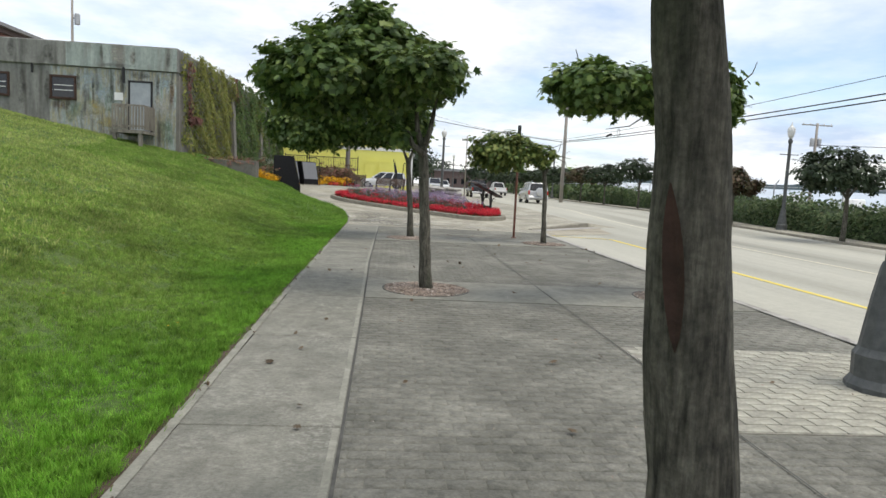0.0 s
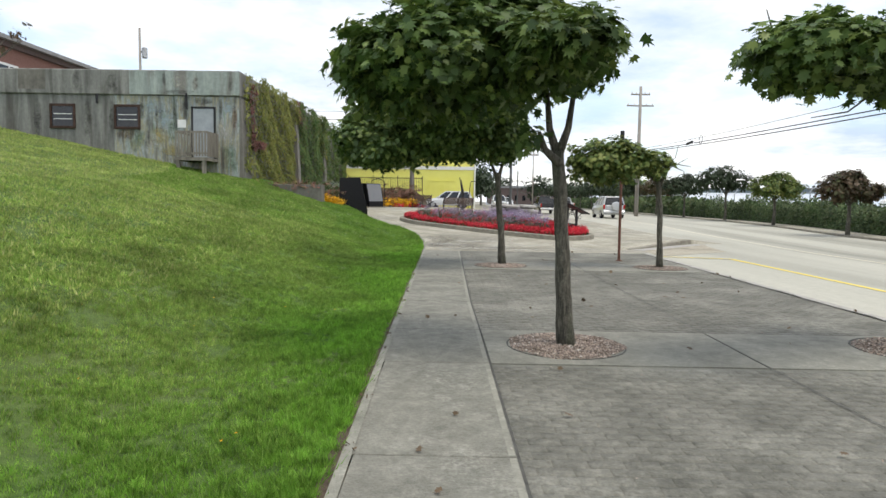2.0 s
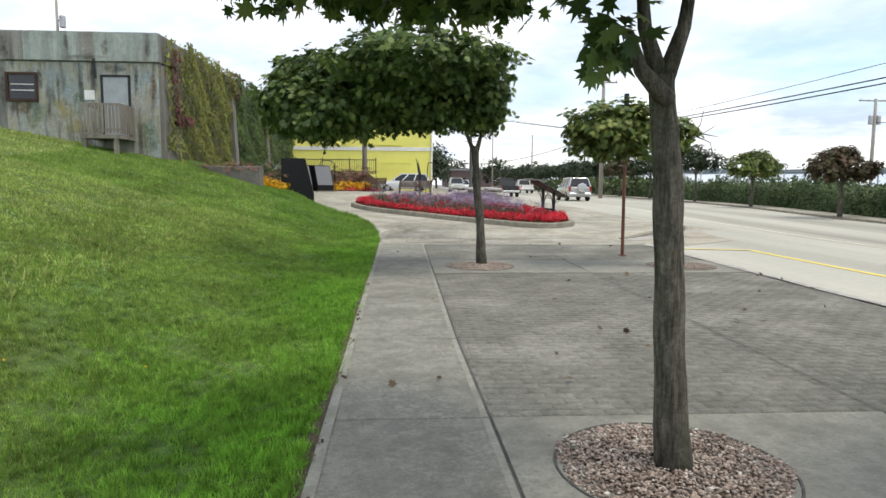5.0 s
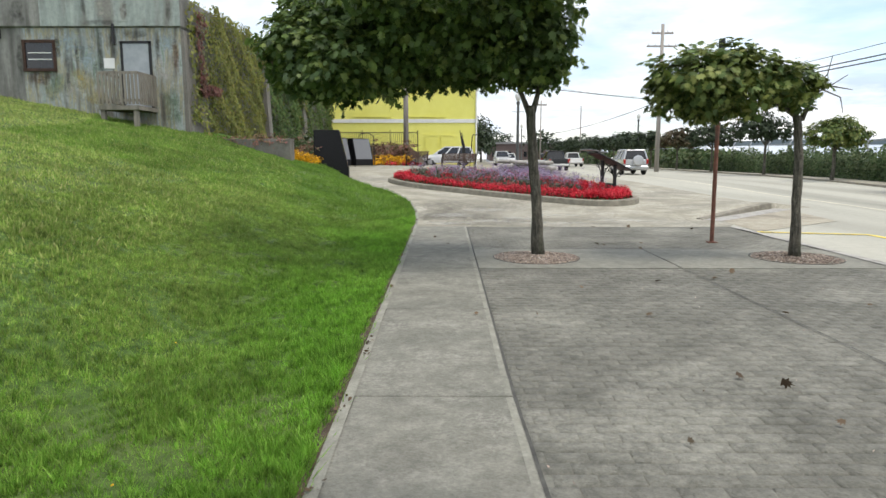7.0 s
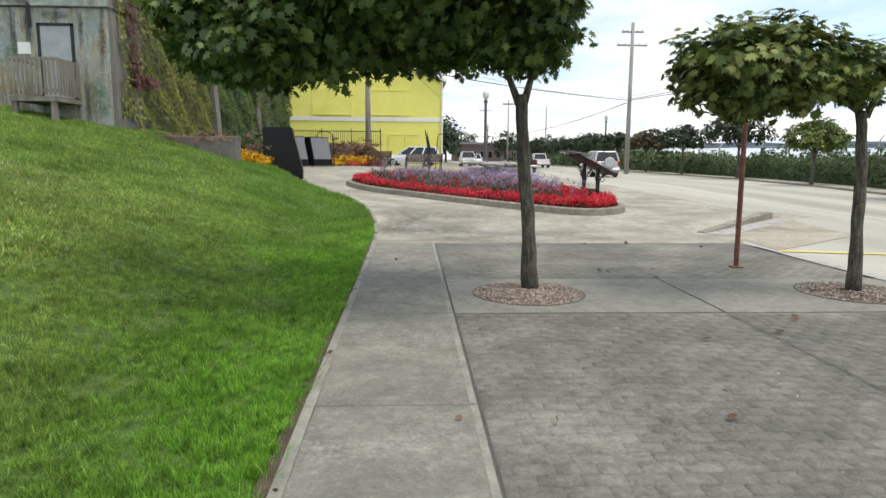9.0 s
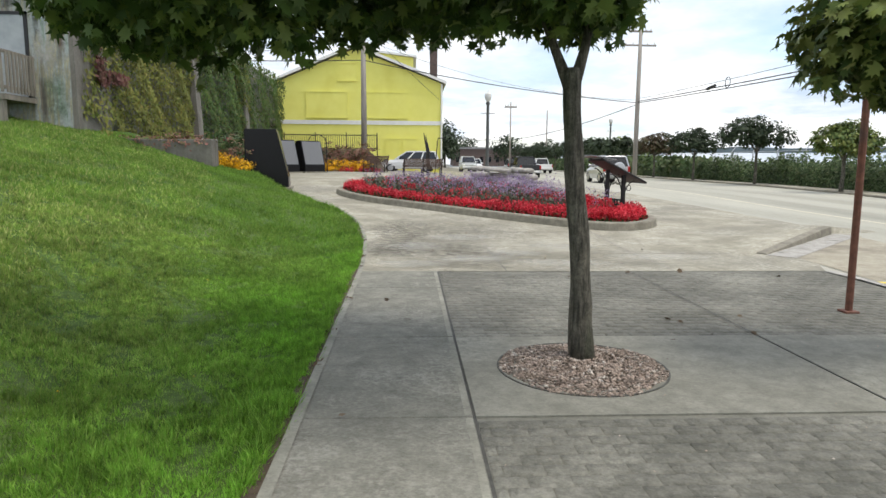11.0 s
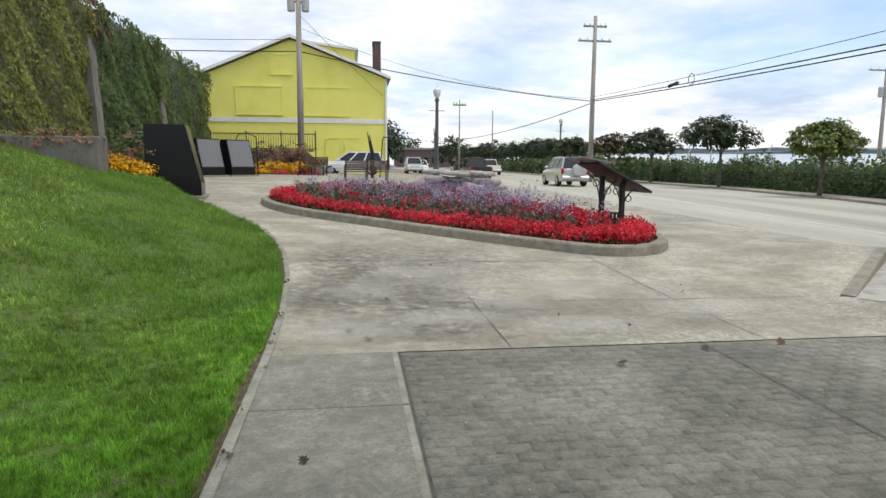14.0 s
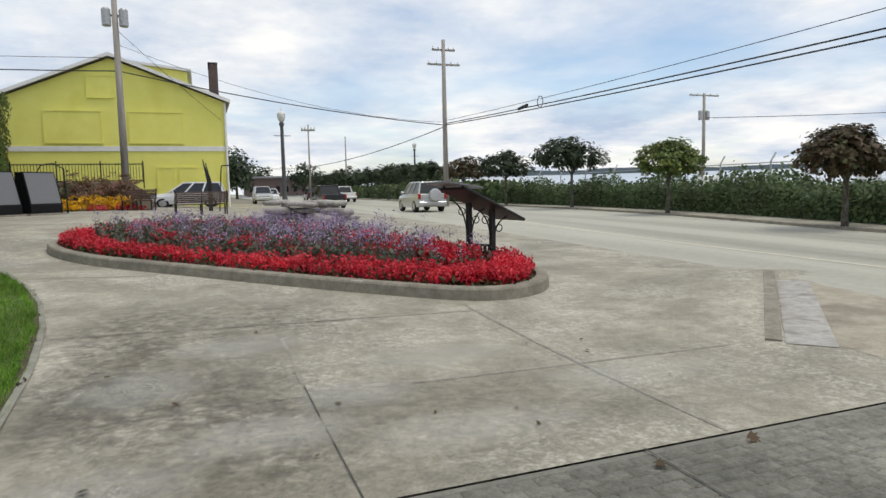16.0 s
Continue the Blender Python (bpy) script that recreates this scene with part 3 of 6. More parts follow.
sheet("plaza", np.linspace(20.97, 75, 110), lambda y: float(edge_x(y)) - (0.0 if y < 34 else 7.0 * min(1, (y - 34) / 4)), ROAD_L, 16, 0.006, "plaza", "beige stained concrete plaza with wide joints", category="pavement")
far_verge = sheet("verge", np.concatenate([np.linspace(-40, 20, 13), np.linspace(22, 70, 49), np.geomspace(72, 420, 25)]), KERB_X, lambda y: KERB_X(y) + 5.0, 4, 0.07, "plaza", "low dusty concrete verge along the street", category="pavement")

def JX(y):
    """The line between sidewalk slabs and brick ground."""
    return float(np.interp(y, [-6, 3, 7, 10.4, 11.5, 21], [-0.15, -0.205, -0.25, -0.3, -0.325, -0.335]))


# brick ground between the trees, with smooth bands where the trees stand
PAD_L, PAD_R, PAD_Y0, PAD_Y1 = -0.36, 5.0, -6.0, 20.95
BANDS = [(-0.15, 1.5), (8.02, 9.53), (15.98, 17.66)]
pad = tagged(part("brick_pavement", B(PAD_L, PAD_R, PAD_Y0, PAD_Y1, -0.2, 0.004), "pad"), "grey stamped brick pavement under the street trees", "pavement", kind="structure")
for k, (a, b) in enumerate(BANDS):
    bm = bmesh.new()
    prism(bm, [(JX(a) + 0.012, a), (2.23, a), (2.23, b), (JX(b) + 0.012, b)], "z", 0.0, 0.016)
    box(bm, 2.25, PAD_R, a + 0.0, b, 0.0, 0.015)
    part("concrete_band", bm, "band", pad, "smooth grey concrete band")

# sidewalk slabs with trowelled pale borders
walkway = thing("sidewalk", -0.8, 8, 0, label="grey concrete sidewalk of long slabs beside the lawn", category="sidewalk", kind="structure")
JOINTS = [-6.0, -4.2, -2.2, -0.15, 1.6, 3.72, 5.9, 8.03, 9.53, 11.56, 13.75, 15.98, 17.68, 19.8, 20.95]
for a, b in zip(JOINTS, JOINTS[1:]):
    lx = float(edge_x((a + b) / 2)) + 0.05
    a2, b2 = a + 0.006, b - 0.006
    bm = prism(bmesh.new(), [(lx + 0.8, a2 - 8), (JX(a2) + 0.794, a2 - 8), (JX(b2) + 0.794, b2 - 8), (lx + 0.8, b2 - 8)], "z", -0.12, 0.014)
    bmesh.ops.bevel(bm, geom=list(bm.edges), offset=0.005, segments=1, affect="EDGES")
    part("slab", bm, "slab", walkway)
    a2, b2 = a + 0.02, b - 0.02
    bm = prism(bmesh.new(), [(JX(a2) + 0.748, a2 - 8), (JX(a2) + 0.787, a2 - 8), (JX(b2) + 0.787, b2 - 8), (JX(b2) + 0.748, b2 - 8)], "z", 0.010, 0.0155)
    part("slab_border", bm, "slabedge", walkway, "paler trowelled edge strip")
sheet("joint_strip", np.linspace(-6, 21, 60), -1.12, lambda y: JX(y) + 0.014, 2, 0.0055, "joint", "dark dirt in the sidewalk joints", category="joint")
sheet("lawn_kerb", np.linspace(-6, 33.2, 160), lambda y: float(edge_x(y)) + 0.0, lambda y: float(edge_x(y)) + 0.062, 3, 0.0195, "slabedge", "pale concrete strip along the lawn", category="edging")

# soil-coloured strip, also painting the shadow under the grass edge
sheet("dirt_edge", np.linspace(-6, 33.2, 160), lambda y: float(edge_x(y)) - 0.07, lambda y: float(edge_x(y)) + 0.005, 3, 0.012, "soil", "dark strip of dirt and painted shadow between lawn and pavement", category="edging")

# lawn
ysl = np.concatenate([np.linspace(-12, 0, 13), np.linspace(0.4, 34, 170)])
u = np.concatenate([np.linspace(0, 6, 46), np.geomspace(6.3, 45, 26)])
Yl = np.repeat(ysl[:, None], len(u), 1)
Xl = edge_x(ysl)[:, None] - u[None]
Zl = lawn_z(Xl, Yl)
Zl = Zl + np.where(u[None] > 0.3, 1, 0) * (0.025 * np.sin(Xl * 1.7 + Yl * 0.6) * np.sin(Yl * 1.1) + 0.012 * np.sin(Xl * 5.1) * np.sin(Yl * 4.3))
gi = np.arange(len(ysl) - 1)[:, None] * len(u) + np.arange(len(u) - 1)
lawn = raw("lawn", np.stack([Xl, Yl, Zl], -1).reshape(-1, 3), np.stack([gi, gi + 1, gi + len(u) + 1, gi + len(u)], -1).reshape(-1, 4), "grass", smooth=True)
tagged(lawn, "sloping mown lawn, bright green along its edge", "lawn", kind="structure")


def blades(name, n, x_of, ylo, yhi, h, w, mat="blade", label="short green grass blades of the lawn"):
    y = rng.uniform(ylo, yhi, n)
    d = x_of(n)
    x = edge_x(y) - d
    z = lawn_z(x, y) + 0.025 * np.sin(x * 1.7 + y * 0.6) * np.sin(y * 1.1) * (d > 0.3)
    patch = 0.5 + 0.5 * np.sin(x * 1.3 + 2 * np.sin(y * 0.5)) * np.sin(y * 0.8 + np.sin(x))
    tuft = np.sin(x * 17 + 3 * np.sin(y * 5.3)) * np.sin(y * 14 + 3 * np.sin(x * 6.1)) + 0.6 * np.sin(x * 5.3 + 2 * np.sin(y * 2.9)) * np.sin(y * 4.7 + x)
    keep = rng.random(n) < np.clip(0.66 + 0.2 * patch + 0.3 * tuft, 0.3, 1)
    x, y, z, d, tuft = x[keep], y[keep], z[keep], d[keep], tuft[keep]
    m = len(x)
    a = rng.uniform(0, 2 * np.pi, m)
    hh = h * rng.uniform(0.5, 1.35, m) * (1 + 0.35 * np.exp(-d / 0.8)) * (1 + 0.6 * np.clip(tuft, -0.9, 1))
    lean = rng.normal(size=(m, 2)) * 0.45 * hh[:, None]
    ww = w * rng.uniform(0.6, 1.3, m)
    dx, dy = np.cos(a) * ww, np.sin(a) * ww
    v = np.stack([np.stack([x - dx, y - dy, z - 0.01], -1), np.stack([x + dx, y + dy, z - 0.01], -1), np.stack([x + lean[:, 0], y + lean[:, 1], z + hh], -1)], 1)
    rim = np.clip(1.15 - d / 1.9 + 0.25 * np.sin(y * 1.3 + x * 2), 0.0, 1)
    ob = raw(name, v.reshape(-1, 3), np.arange(m * 3).reshape(m, 3), mat, rim=np.repeat(rim, 3))
    return tagged(ob, label, "grass", kind="stuff")


blades("grass", 820000, lambda n: 0.04 + 4.9 * rng.random(n) ** 1.25, 1.8, 22.5, 0.036, 0.0044)
blades("lush_grass", 190000, lambda n: 0.05 + 9.5 * rng.random(n), 22.5, 33.0, 0.06, 0.0065, "deepblade", "thicker deep green grass where the lawn curves")
blades("grass", 130000, lambda n: 0.06 + 8.5 * rng.random(n) ** 0.9, 9.0, 25.0, 0.045, 0.008)
blades("grass", 190000, lambda n: 3 + 17 * rng.random(n), 3.0, 31.5, 0.06, 0.016, "slopeblade", "paler yellowish grass blades on the slope")
blades("grass", 9000, lambda n: 0.03 + 0.1 * rng.random(n), 1.5, 30, 0.06, 0.005)
blades("grass", 1300, lambda n: 0.05 * rng.random(n) - 0.01, 1.5, 30, 0.05, 0.005)

# road markings and kerbs
sheet("road_line", np.linspace(-20, 19.62, 30), 6.89, 7.03, 2, 0.006, "yellowline", "worn yellow painted line", category="road marking")
sheet("road_line", np.concatenate([np.linspace(-20, 60, 50), np.geomspace(62, 300, 20)]), lambda y: 10.62 + 0.06 * min(18, max(0, y - 31)), lambda y: 10.74 + 0.06 * min(18, max(0, y - 31)), 2, 0.006, "paleline", "worn pale yellow centre line", category="road marking")
bm = bmesh.new()
ys = np.concatenate([np.linspace(-30, 31, 8), np.linspace(33, 150, 30)])
for a, b in zip(ys, ys[1:]):
    p = [(KERB_X(a), a), (KERB_X(b), b)]
    z0, z1 = float(G(p[0][0], a)), float(G(p[1][0], b))
    vs = [bm.verts.new(c) for c in ((p[0][0] - 0.02, a, z0 - 0.1), (p[1][0] - 0.02, b, z1 - 0.1), (p[1][0] + 0.0, b, z1 + 0.085), (p[0][0] + 0.0, a, z0 + 0.085), (p[0][0] + 0.16, a, z0 + 0.09), (p[1][0] + 0.16, b, z1 + 0.09))]
    bm.faces.new(vs[:4])
    bm.faces.new((vs[3], vs[2], vs[5], vs[4]))
tagged(part("street_kerb", bm, "kerb"), "low worn concrete kerb of the street", "kerb", kind="structure")

# kerb at the parking bay's end: the plaza runs up to its top, the gutter lies below
ax, ay, bx, by = 5.06, 22.52, 7.95, 25.25
kl = math.hypot(bx - ax, by - ay)
ux, uy = (bx - ax) / kl, (by - ay) / kl
nx_, ny_ = -uy, ux


def kerb_h(u):
    """Height of the kerb's top along its line, 0 to 1, falling away past its far end."""
    return float(np.interp(u, [-0.1, 0.0, 0.85, 1.0, 1.35], [0.0, 0.025, 0.155, 0.165, 0.0]))


def kerb_at(u, off, z):
    x, y = ax + ux * kl * u + nx_ * off, ay + uy * kl * u + ny_ * off
    return (x, y, float(G(x, y)) + z)


bm = bmesh.new()
prev = None
for k in range(9):
    u = k / 8
    hk = kerb_h(u)
    cur = [bm.verts.new(kerb_at(u, o, z)) for o, z in ((-0.02, -0.1), (0.0, hk - 0.012), (0.015, hk), (0.15, hk + 0.004), (0.15, -0.1))]
    if prev:
        for q in range(4):
            bm.faces.new((prev[q], prev[q + 1], cur[q + 1], cur[q]))
    else:
        bm.faces.new(cur)
    prev = cur
bm.faces.new(prev)
tagged(part("bay_kerb", bm, "kerb"), "short pale concrete kerb at the parking bay's end, its face's shade in the colour", "kerb", kind="structure")
bm = bmesh.new()
def apron_at(k, q):
    u = -0.1 + 1.45 * k / 24
    side = 0.0 if u <= 1 else -0.6 * (u - 1) / 0.35
    if q == 0:
        return kerb_at(u, 0.152 + side * 1.8, -0.02)
    return kerb_at(u, 0.152 + side + 2.3 * (q - 1) / 8, 0.004 + kerb_h(u) * float(1 - ramp01((q - 1) / 8, 0, 1)))


grid = [[bm.verts.new(apron_at(k, q)) for q in range(10)] for k in range(25)]
for k in range(24):
    for q in range(9):
        bm.faces.new((grid[k][q], grid[k + 1][q], grid[k + 1][q + 1], grid[k][q + 1]))
tagged(part("plaza_apron", bm, "plaza", smooth=True), "beige concrete rising to the bay kerb", "pavement", kind="structure")
bm = bmesh.new()
gut = [[bm.verts.new(kerb_at(-0.02 + 1.04 * k / 8, o, 0.012)) for o in (-0.025, -0.46)] for k in range(9)]
for a, b in zip(gut, gut[1:]):
    bm.faces.new((a[0], a[1], b[1], b[0]))
tagged(part("gutter", bm, "border"), "pale concrete gutter beside the bay kerb", "gutter", kind="structure")


bm = bmesh.new()
rows_ = []
for k in range(9):
    a, b = Vector(kerb_at(k / 8, -0.463, 0.008)), Vector((5.16, 20.12, 0.008)).lerp(Vector((7.9, 22.2, 0.02)), k / 8)
    rows_.append([bm.verts.new((q.x, q.y, float(G(q.x, q.y)) + 0.008)) for q in (a.lerp(b, i / 4) for i in range(5))])
for a, b in zip(rows_, rows_[1:]):
    for i in range(4):
        bm.faces.new((a[i], a[i + 1], b[i + 1], b[i]))
tagged(part("bay_surface", bm, "bay"), "sandy worn ground at the parking bay's end", "pavement", kind="structure")


def joints(name, segs, w, mat, label, dz=0.010):
    bm = bmesh.new()
    for x0, y0, x1, y1 in segs:
        n = max(2, int(math.hypot(x1 - x0, y1 - y0) / 0.8))
        dx, dy = x1 - x0, y1 - y0
        l = math.hypot(dx, dy)
        ox, oy = -dy / l * w / 2, dx / l * w / 2
        prev = None
        for i in range(n + 1):
            x, y = x0 + dx * i / n, y0 + dy * i / n
            cur = [bm.verts.new((x + s * ox, y + s * oy, float(G(x + s * ox, y + s * oy)) + dz)) for s in (-1, 1)]
            if prev:
                bm.faces.new((prev[0], cur[0], cur[1], prev[1]))
            prev = cur
    return tagged(part(name, bm, mat), label, "joint", kind="structure")


joints("plaza_crack", [(0.6, 21.0, 0.6, 23.0)], 0.012, "joint", "dark crack in the plaza")
joints("plaza_joints", [(0.6, 23.0, 0.62, 27.3), (2.9, 21.0, 2.93, 25.4), (0.9, 22.75, 5.05, 22.62), (-1.3, 22.7, 0.6, 22.75), (-1.6, 25.3, 2.9, 25.0), (-2.6, 29.2, -0.8, 29.0)], 0.035, "faintjoint", "dusty joints between plaza slabs")
joints("pad_joint", [(2.24, -6, 2.24, 20.95)], 0.012, "joint", "dark joint across the brick pavement", dz=0.021)
joints("road_line", [(5.12, 20.06, 6.96, 19.62)], 0.13, "yellowline", "worn yellow line across the bay's end", dz=0.012)
crack = [(4.93 + 0.035 * math.sin(k * 1.7) + 0.02 * math.sin(k * 4.1), 1.0 + k * 0.62) for k in range(33)]
joints("bay_crack", [(*a, *b) for a, b in zip(crack, crack[1:])], 0.022, "joint", "ragged dark crack along the bay's edge", dz=0.0225)
joints("bay_edge", [(5.03, -6, 5.03, 20.9)], 0.14, "border", "pale concrete edge of the parking bay", dz=0.018)


def blotch(x, y, rx, ry, mat, label, dz=0.013, rz=0.0):
    """A flat irregular stain, strongest in its middle."""
    k, rings = 28, 5
    v, rim = [(x, y, float(G(x, y)) + dz)], [1.0]
    for r in range(1, rings + 1):
        for a in range(k):
            t = 2 * math.pi * a / k
            f = r / rings * (1 + 0.3 * noise.noise(Vector((math.cos(t) * 1.5 + x * 3, math.sin(t) * 1.5 + y * 3, 0))))
            dx, dy = rx * f * math.cos(t), ry * f * math.sin(t)
            q = (x + dx * math.cos(rz) - dy * math.sin(rz), y + dx * math.sin(rz) + dy * math.cos(rz))
            v.append((*q, float(G(*q)) + dz))
            rim.append(1 - (r / rings) ** 2.5)
    f = [(0, 1 + a, 1 + (a + 1) % k) for a in range(k)]
    for r in range(rings - 1):
        for a in range(k):
            b0, b1 = 1 + r * k + a, 1 + r * k + (a + 1) % k
            f += [(b0, b0 + k, b1), (b1, b0 + k, b1 + k)]
    return tagged(raw("stain", v, f, mat, rim=rim), label, "stain", kind="structure")


for x, y, rx, ry, rz in ((0.95, 22.65, 0.55, 0.35, 0.3), (0.3, 22.1, 0.7, 0.4, 0.8), (1.5, 21.7, 0.9, 0.35, 0.2), (-0.7, 21.6, 0.6, 0.4, 0.0), (1.9, 23.4, 0.9, 0.35, -0.5), (0.2, 24.4, 0.8, 0.4, 0.3), (3.2, 22.3, 0.9, 0.4, 0.4), (-0.6, 23.4, 0.5, 0.5, 0.0)):
    blotch(x, y, rx, ry, "palestain", "pale lime stain on the plaza concrete", 0.0125)
for x, y, rx, ry in ((-0.9, 24.5, 0.6, 2.6), (-0.35, 22.3, 1.5, 1.5), (1.0, 21.9, 2.2, 1.1), (-0.5, 23.6, 1.3, 1.6), (0.3, 25.4, 2.0, 1.4)):
    blotch(x, y, rx, ry, "darkstain", "dark damp stain on the plaza concrete", 0.0105)
# sea, far shore
bm = bmesh.new()
prev = None
for i in range(40):
    a = radians(3 + i * 2.6)
    cur = [bm.verts.new((r * math.sin(a), r * math.cos(a), zz)) for r, zz in ((46 if i > 12 else 150, -0.7), (300, 3.8), (900, 16.2))]
    if prev:
        for j in (0, 1):
            bm.faces.new((prev[j], cur[j], cur[j + 1], prev[j + 1]))
    prev = cur
tagged(part("water", bm, "water"), "calm grey river beyond the hedge", "water", kind="structure")
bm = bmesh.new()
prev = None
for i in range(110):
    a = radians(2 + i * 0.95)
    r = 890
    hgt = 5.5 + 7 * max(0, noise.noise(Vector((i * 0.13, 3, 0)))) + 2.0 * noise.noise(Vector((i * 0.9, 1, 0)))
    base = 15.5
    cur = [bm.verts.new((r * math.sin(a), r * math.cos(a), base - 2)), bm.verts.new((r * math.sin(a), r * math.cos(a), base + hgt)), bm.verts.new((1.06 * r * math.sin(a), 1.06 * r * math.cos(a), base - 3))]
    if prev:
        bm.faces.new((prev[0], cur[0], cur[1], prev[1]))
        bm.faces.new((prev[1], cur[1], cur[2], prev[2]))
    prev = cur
tagged(part("far_shore", bm, "hill"), "low wooded hills across the river, distance haze in their colour", "hills", kind="structure")

# ---- bunker building with its vines ----
bunker = thing("bunker_building", -10.05, 31.2, 2.0, label="low weathered concrete building with a faded mural and vines", category="building")
part("wall", B(-30, 0, 0, 28.0, -1.5, 3.95), "bunker", bunker)
part("parapet", B(-30, 0.06, -0.1, 28.05, 3.9, 5.0, bevel=0.04), "bunker", bunker, "weathered grey parapet band")
part("parapet_paint", B(-4.85, 0.03, -0.112, -0.09, 3.93, 4.96), "bunkertop", bunker, "faded turquoise painted stretch")
part("parapet_paint", B(-9.8, -8.6, -0.108, -0.09, 4.1, 4.96), "wallconc", bunker, "darker patched stretch")
for x0, x1 in ((-5.6, -2.47), (-2.43, -0.02)):
    part("mural_panel", B(x0, x1, -0.012, 0.02, -1.0, 3.88), "mural", bunker, "faded green, blue and ochre mural")
for wx0, wx1, wz0, wz1 in ((-8.38, -7.42, 2.5, 3.38), (-5.5, -4.52, 2.5, 3.38)):
    wdw = part("window", B(wx0, wx1, -0.02, 0.03, wz0, wz1), "darkglass", bunker, "dark window with white bars")
    fr = bmesh.new()
    box(fr, wx0 - 0.09, wx1 + 0.09, -0.06, 0.0, wz1, wz1 + 0.1)
    box(fr, wx0 - 0.09, wx1 + 0.09, -0.09, 0.0, wz0 - 0.1, wz0)
    box(fr, wx0 - 0.09, wx0, -0.06, 0.0, wz0, wz1)
    box(fr, wx1, wx1 + 0.09, -0.06, 0.0, wz0, wz1)
    part("window_frame", fr, "barkdark", wdw)
    for zz in (wz0 + 0.3, wz0 + 0.52):
        part("window_bar", B(wx0 + 0.1, wx1 - 0.06, -0.05, -0.025, zz, zz + 0.03), "white", wdw)
part("drain_pipe", T([(-2.32, -0.12, 3.3), (-2.32, -0.12, 4.0)], 0.05), "iron", bunker)
part("drain_pipe", T([(-6.3, -0.12, 3.5), (-6.3, -0.12, 3.9)], 0.05), "iron", bunker)
d = part("door", B(-2.06, -1.14, -0.05, 0.01, 1.1, 3.35, bevel=0.01), "doorgrey", bunker, "grey steel door")
part("door_frame", box(box(B(-2.14, -2.06, -0.07, 0.01, 1.1, 3.43), -1.14, -1.06, -0.07, 0.01, 1.1, 3.43), -2.14, -1.06, -0.07, 0.01, 3.35, 3.43), "iron", d)
part("door_handle", B(-1.98, -1.9, -0.1, -0.05, 2.1, 2.14), "galv", d)
part("notice", B(-2.75, -2.38, -0.05, -0.02, 2.5, 2.85), "white", bunker, "white notice board")
blc = part("balcony_deck", B(-2.3, -0.95, -1.45, -0.02, 0.98, 1.12), "greywood", bunker, "grey wooden landing")
for x in (-2.2, -1.1):
    part("post", B(x - 0.07, x + 0.07, -1.4, -1.26, -0.6, 1.0), "greywood", blc)
for z in (1.25, 2.15):
    part("rail", B(-2.3, -0.95, -1.44, -1.37, z, z + 0.08), "greywood", blc)
    part("rail", B(-1.02, -0.95, -1.36, -0.05, z, z + 0.08), "greywood", blc)
    part("rail", B(-2.3, -2.23, -1.36, -0.05, z, z + 0.08), "greywood", blc)
for i in range(11):
    x = -2.29 + i * 0.126
    part("baluster", B(x, x + 0.07, -1.47, -1.44, 1.16, 2.2), "greywood", blc)
for i in range(9):
    y = -1.36 + i * 0.15
    part("baluster", B(-0.95, -0.92, y, y + 0.075, 1.16, 2.2), "greywood", blc)


def wall_paint(x, z, rx, rz, mat, y=-0.018):
    """A worn patch of old paint or a run of dirt on the front wall, fading to its outline."""
    k, rings = 22, 4
    v, rim = [(x, y, z)], [1.0]
    for r in range(1, rings + 1):
        for a in range(k):
            t = 2 * math.pi * a / k
            f = r / rings * (1 + 0.45 * noise.noise(Vector((math.cos(t) * 1.6 + x * 2, math.sin(t) * 1.6 + z * 3, 1))))
            v.append((x + rx * f * math.cos(t), y, z + rz * f * math.sin(t)))
            rim.append(1 - (r / rings) ** 3)
    f = [(0, 1 + a, 1 + (a + 1) % k) for a in range(k)]
    for r in range(rings - 1):
        for a in range(k):
            b0, b1 = 1 + r * k + a, 1 + r * k + (a + 1) % k
            f += [(b0, b0 + k, b1), (b1, b0 + k, b1 + k)]
    raw("mural_patch", v, f, mat, bunker, rim=rim)


for x, z, rx, rz, mat in ((-4.0, 3.25, 0.95, 0.55, "paintblue"), (-3.3, 2.75, 0.5, 0.6, "paintblue"), (-3.55, 2.15, 0.5, 0.5, "paintochre"), (-2.95, 2.4, 0.28, 0.6, "paintgreen"), (-4.6, 1.9, 0.6, 0.5, "paintgreen"), (-0.4, 1.2, 0.36, 0.75, "paintgreen"), (-0.65, 2.35, 0.32, 0.55, "paintcream"), (-0.5, 3.4, 0.36, 0.42, "paintblue"), (-3.95, 1.75, 0.4, 0.35, "paintcream"), (-5.05, 2.2, 0.45, 0.3, "paintrust"), (-0.22, 2.9, 0.16, 0.7, "paintrust"), (-3.1, 1.5, 0.5, 0.3, "paintochre")):
    wall_paint(x, z, rx, rz, mat)
for x, z, rx, rz in ((-2.4, 3.35, 0.17, 0.6), (-4.35, 3.3, 0.1, 0.6), (-5.7, 2.9, 0.14, 1.0), (-3.7, 2.9, 0.07, 0.8), (-2.85, 3.1, 0.1, 0.9), (-0.85, 3.3, 0.1, 0.6), (-6.8, 2.8, 0.2, 1.1), (-4.05, 2.5, 0.08, 0.9), (-9.0, 2.7, 0.25, 1.2), (-1.6, 3.66, 0.5, 0.16)):
    wall_paint(x, z, rx, rz, "paintdark", -0.022)
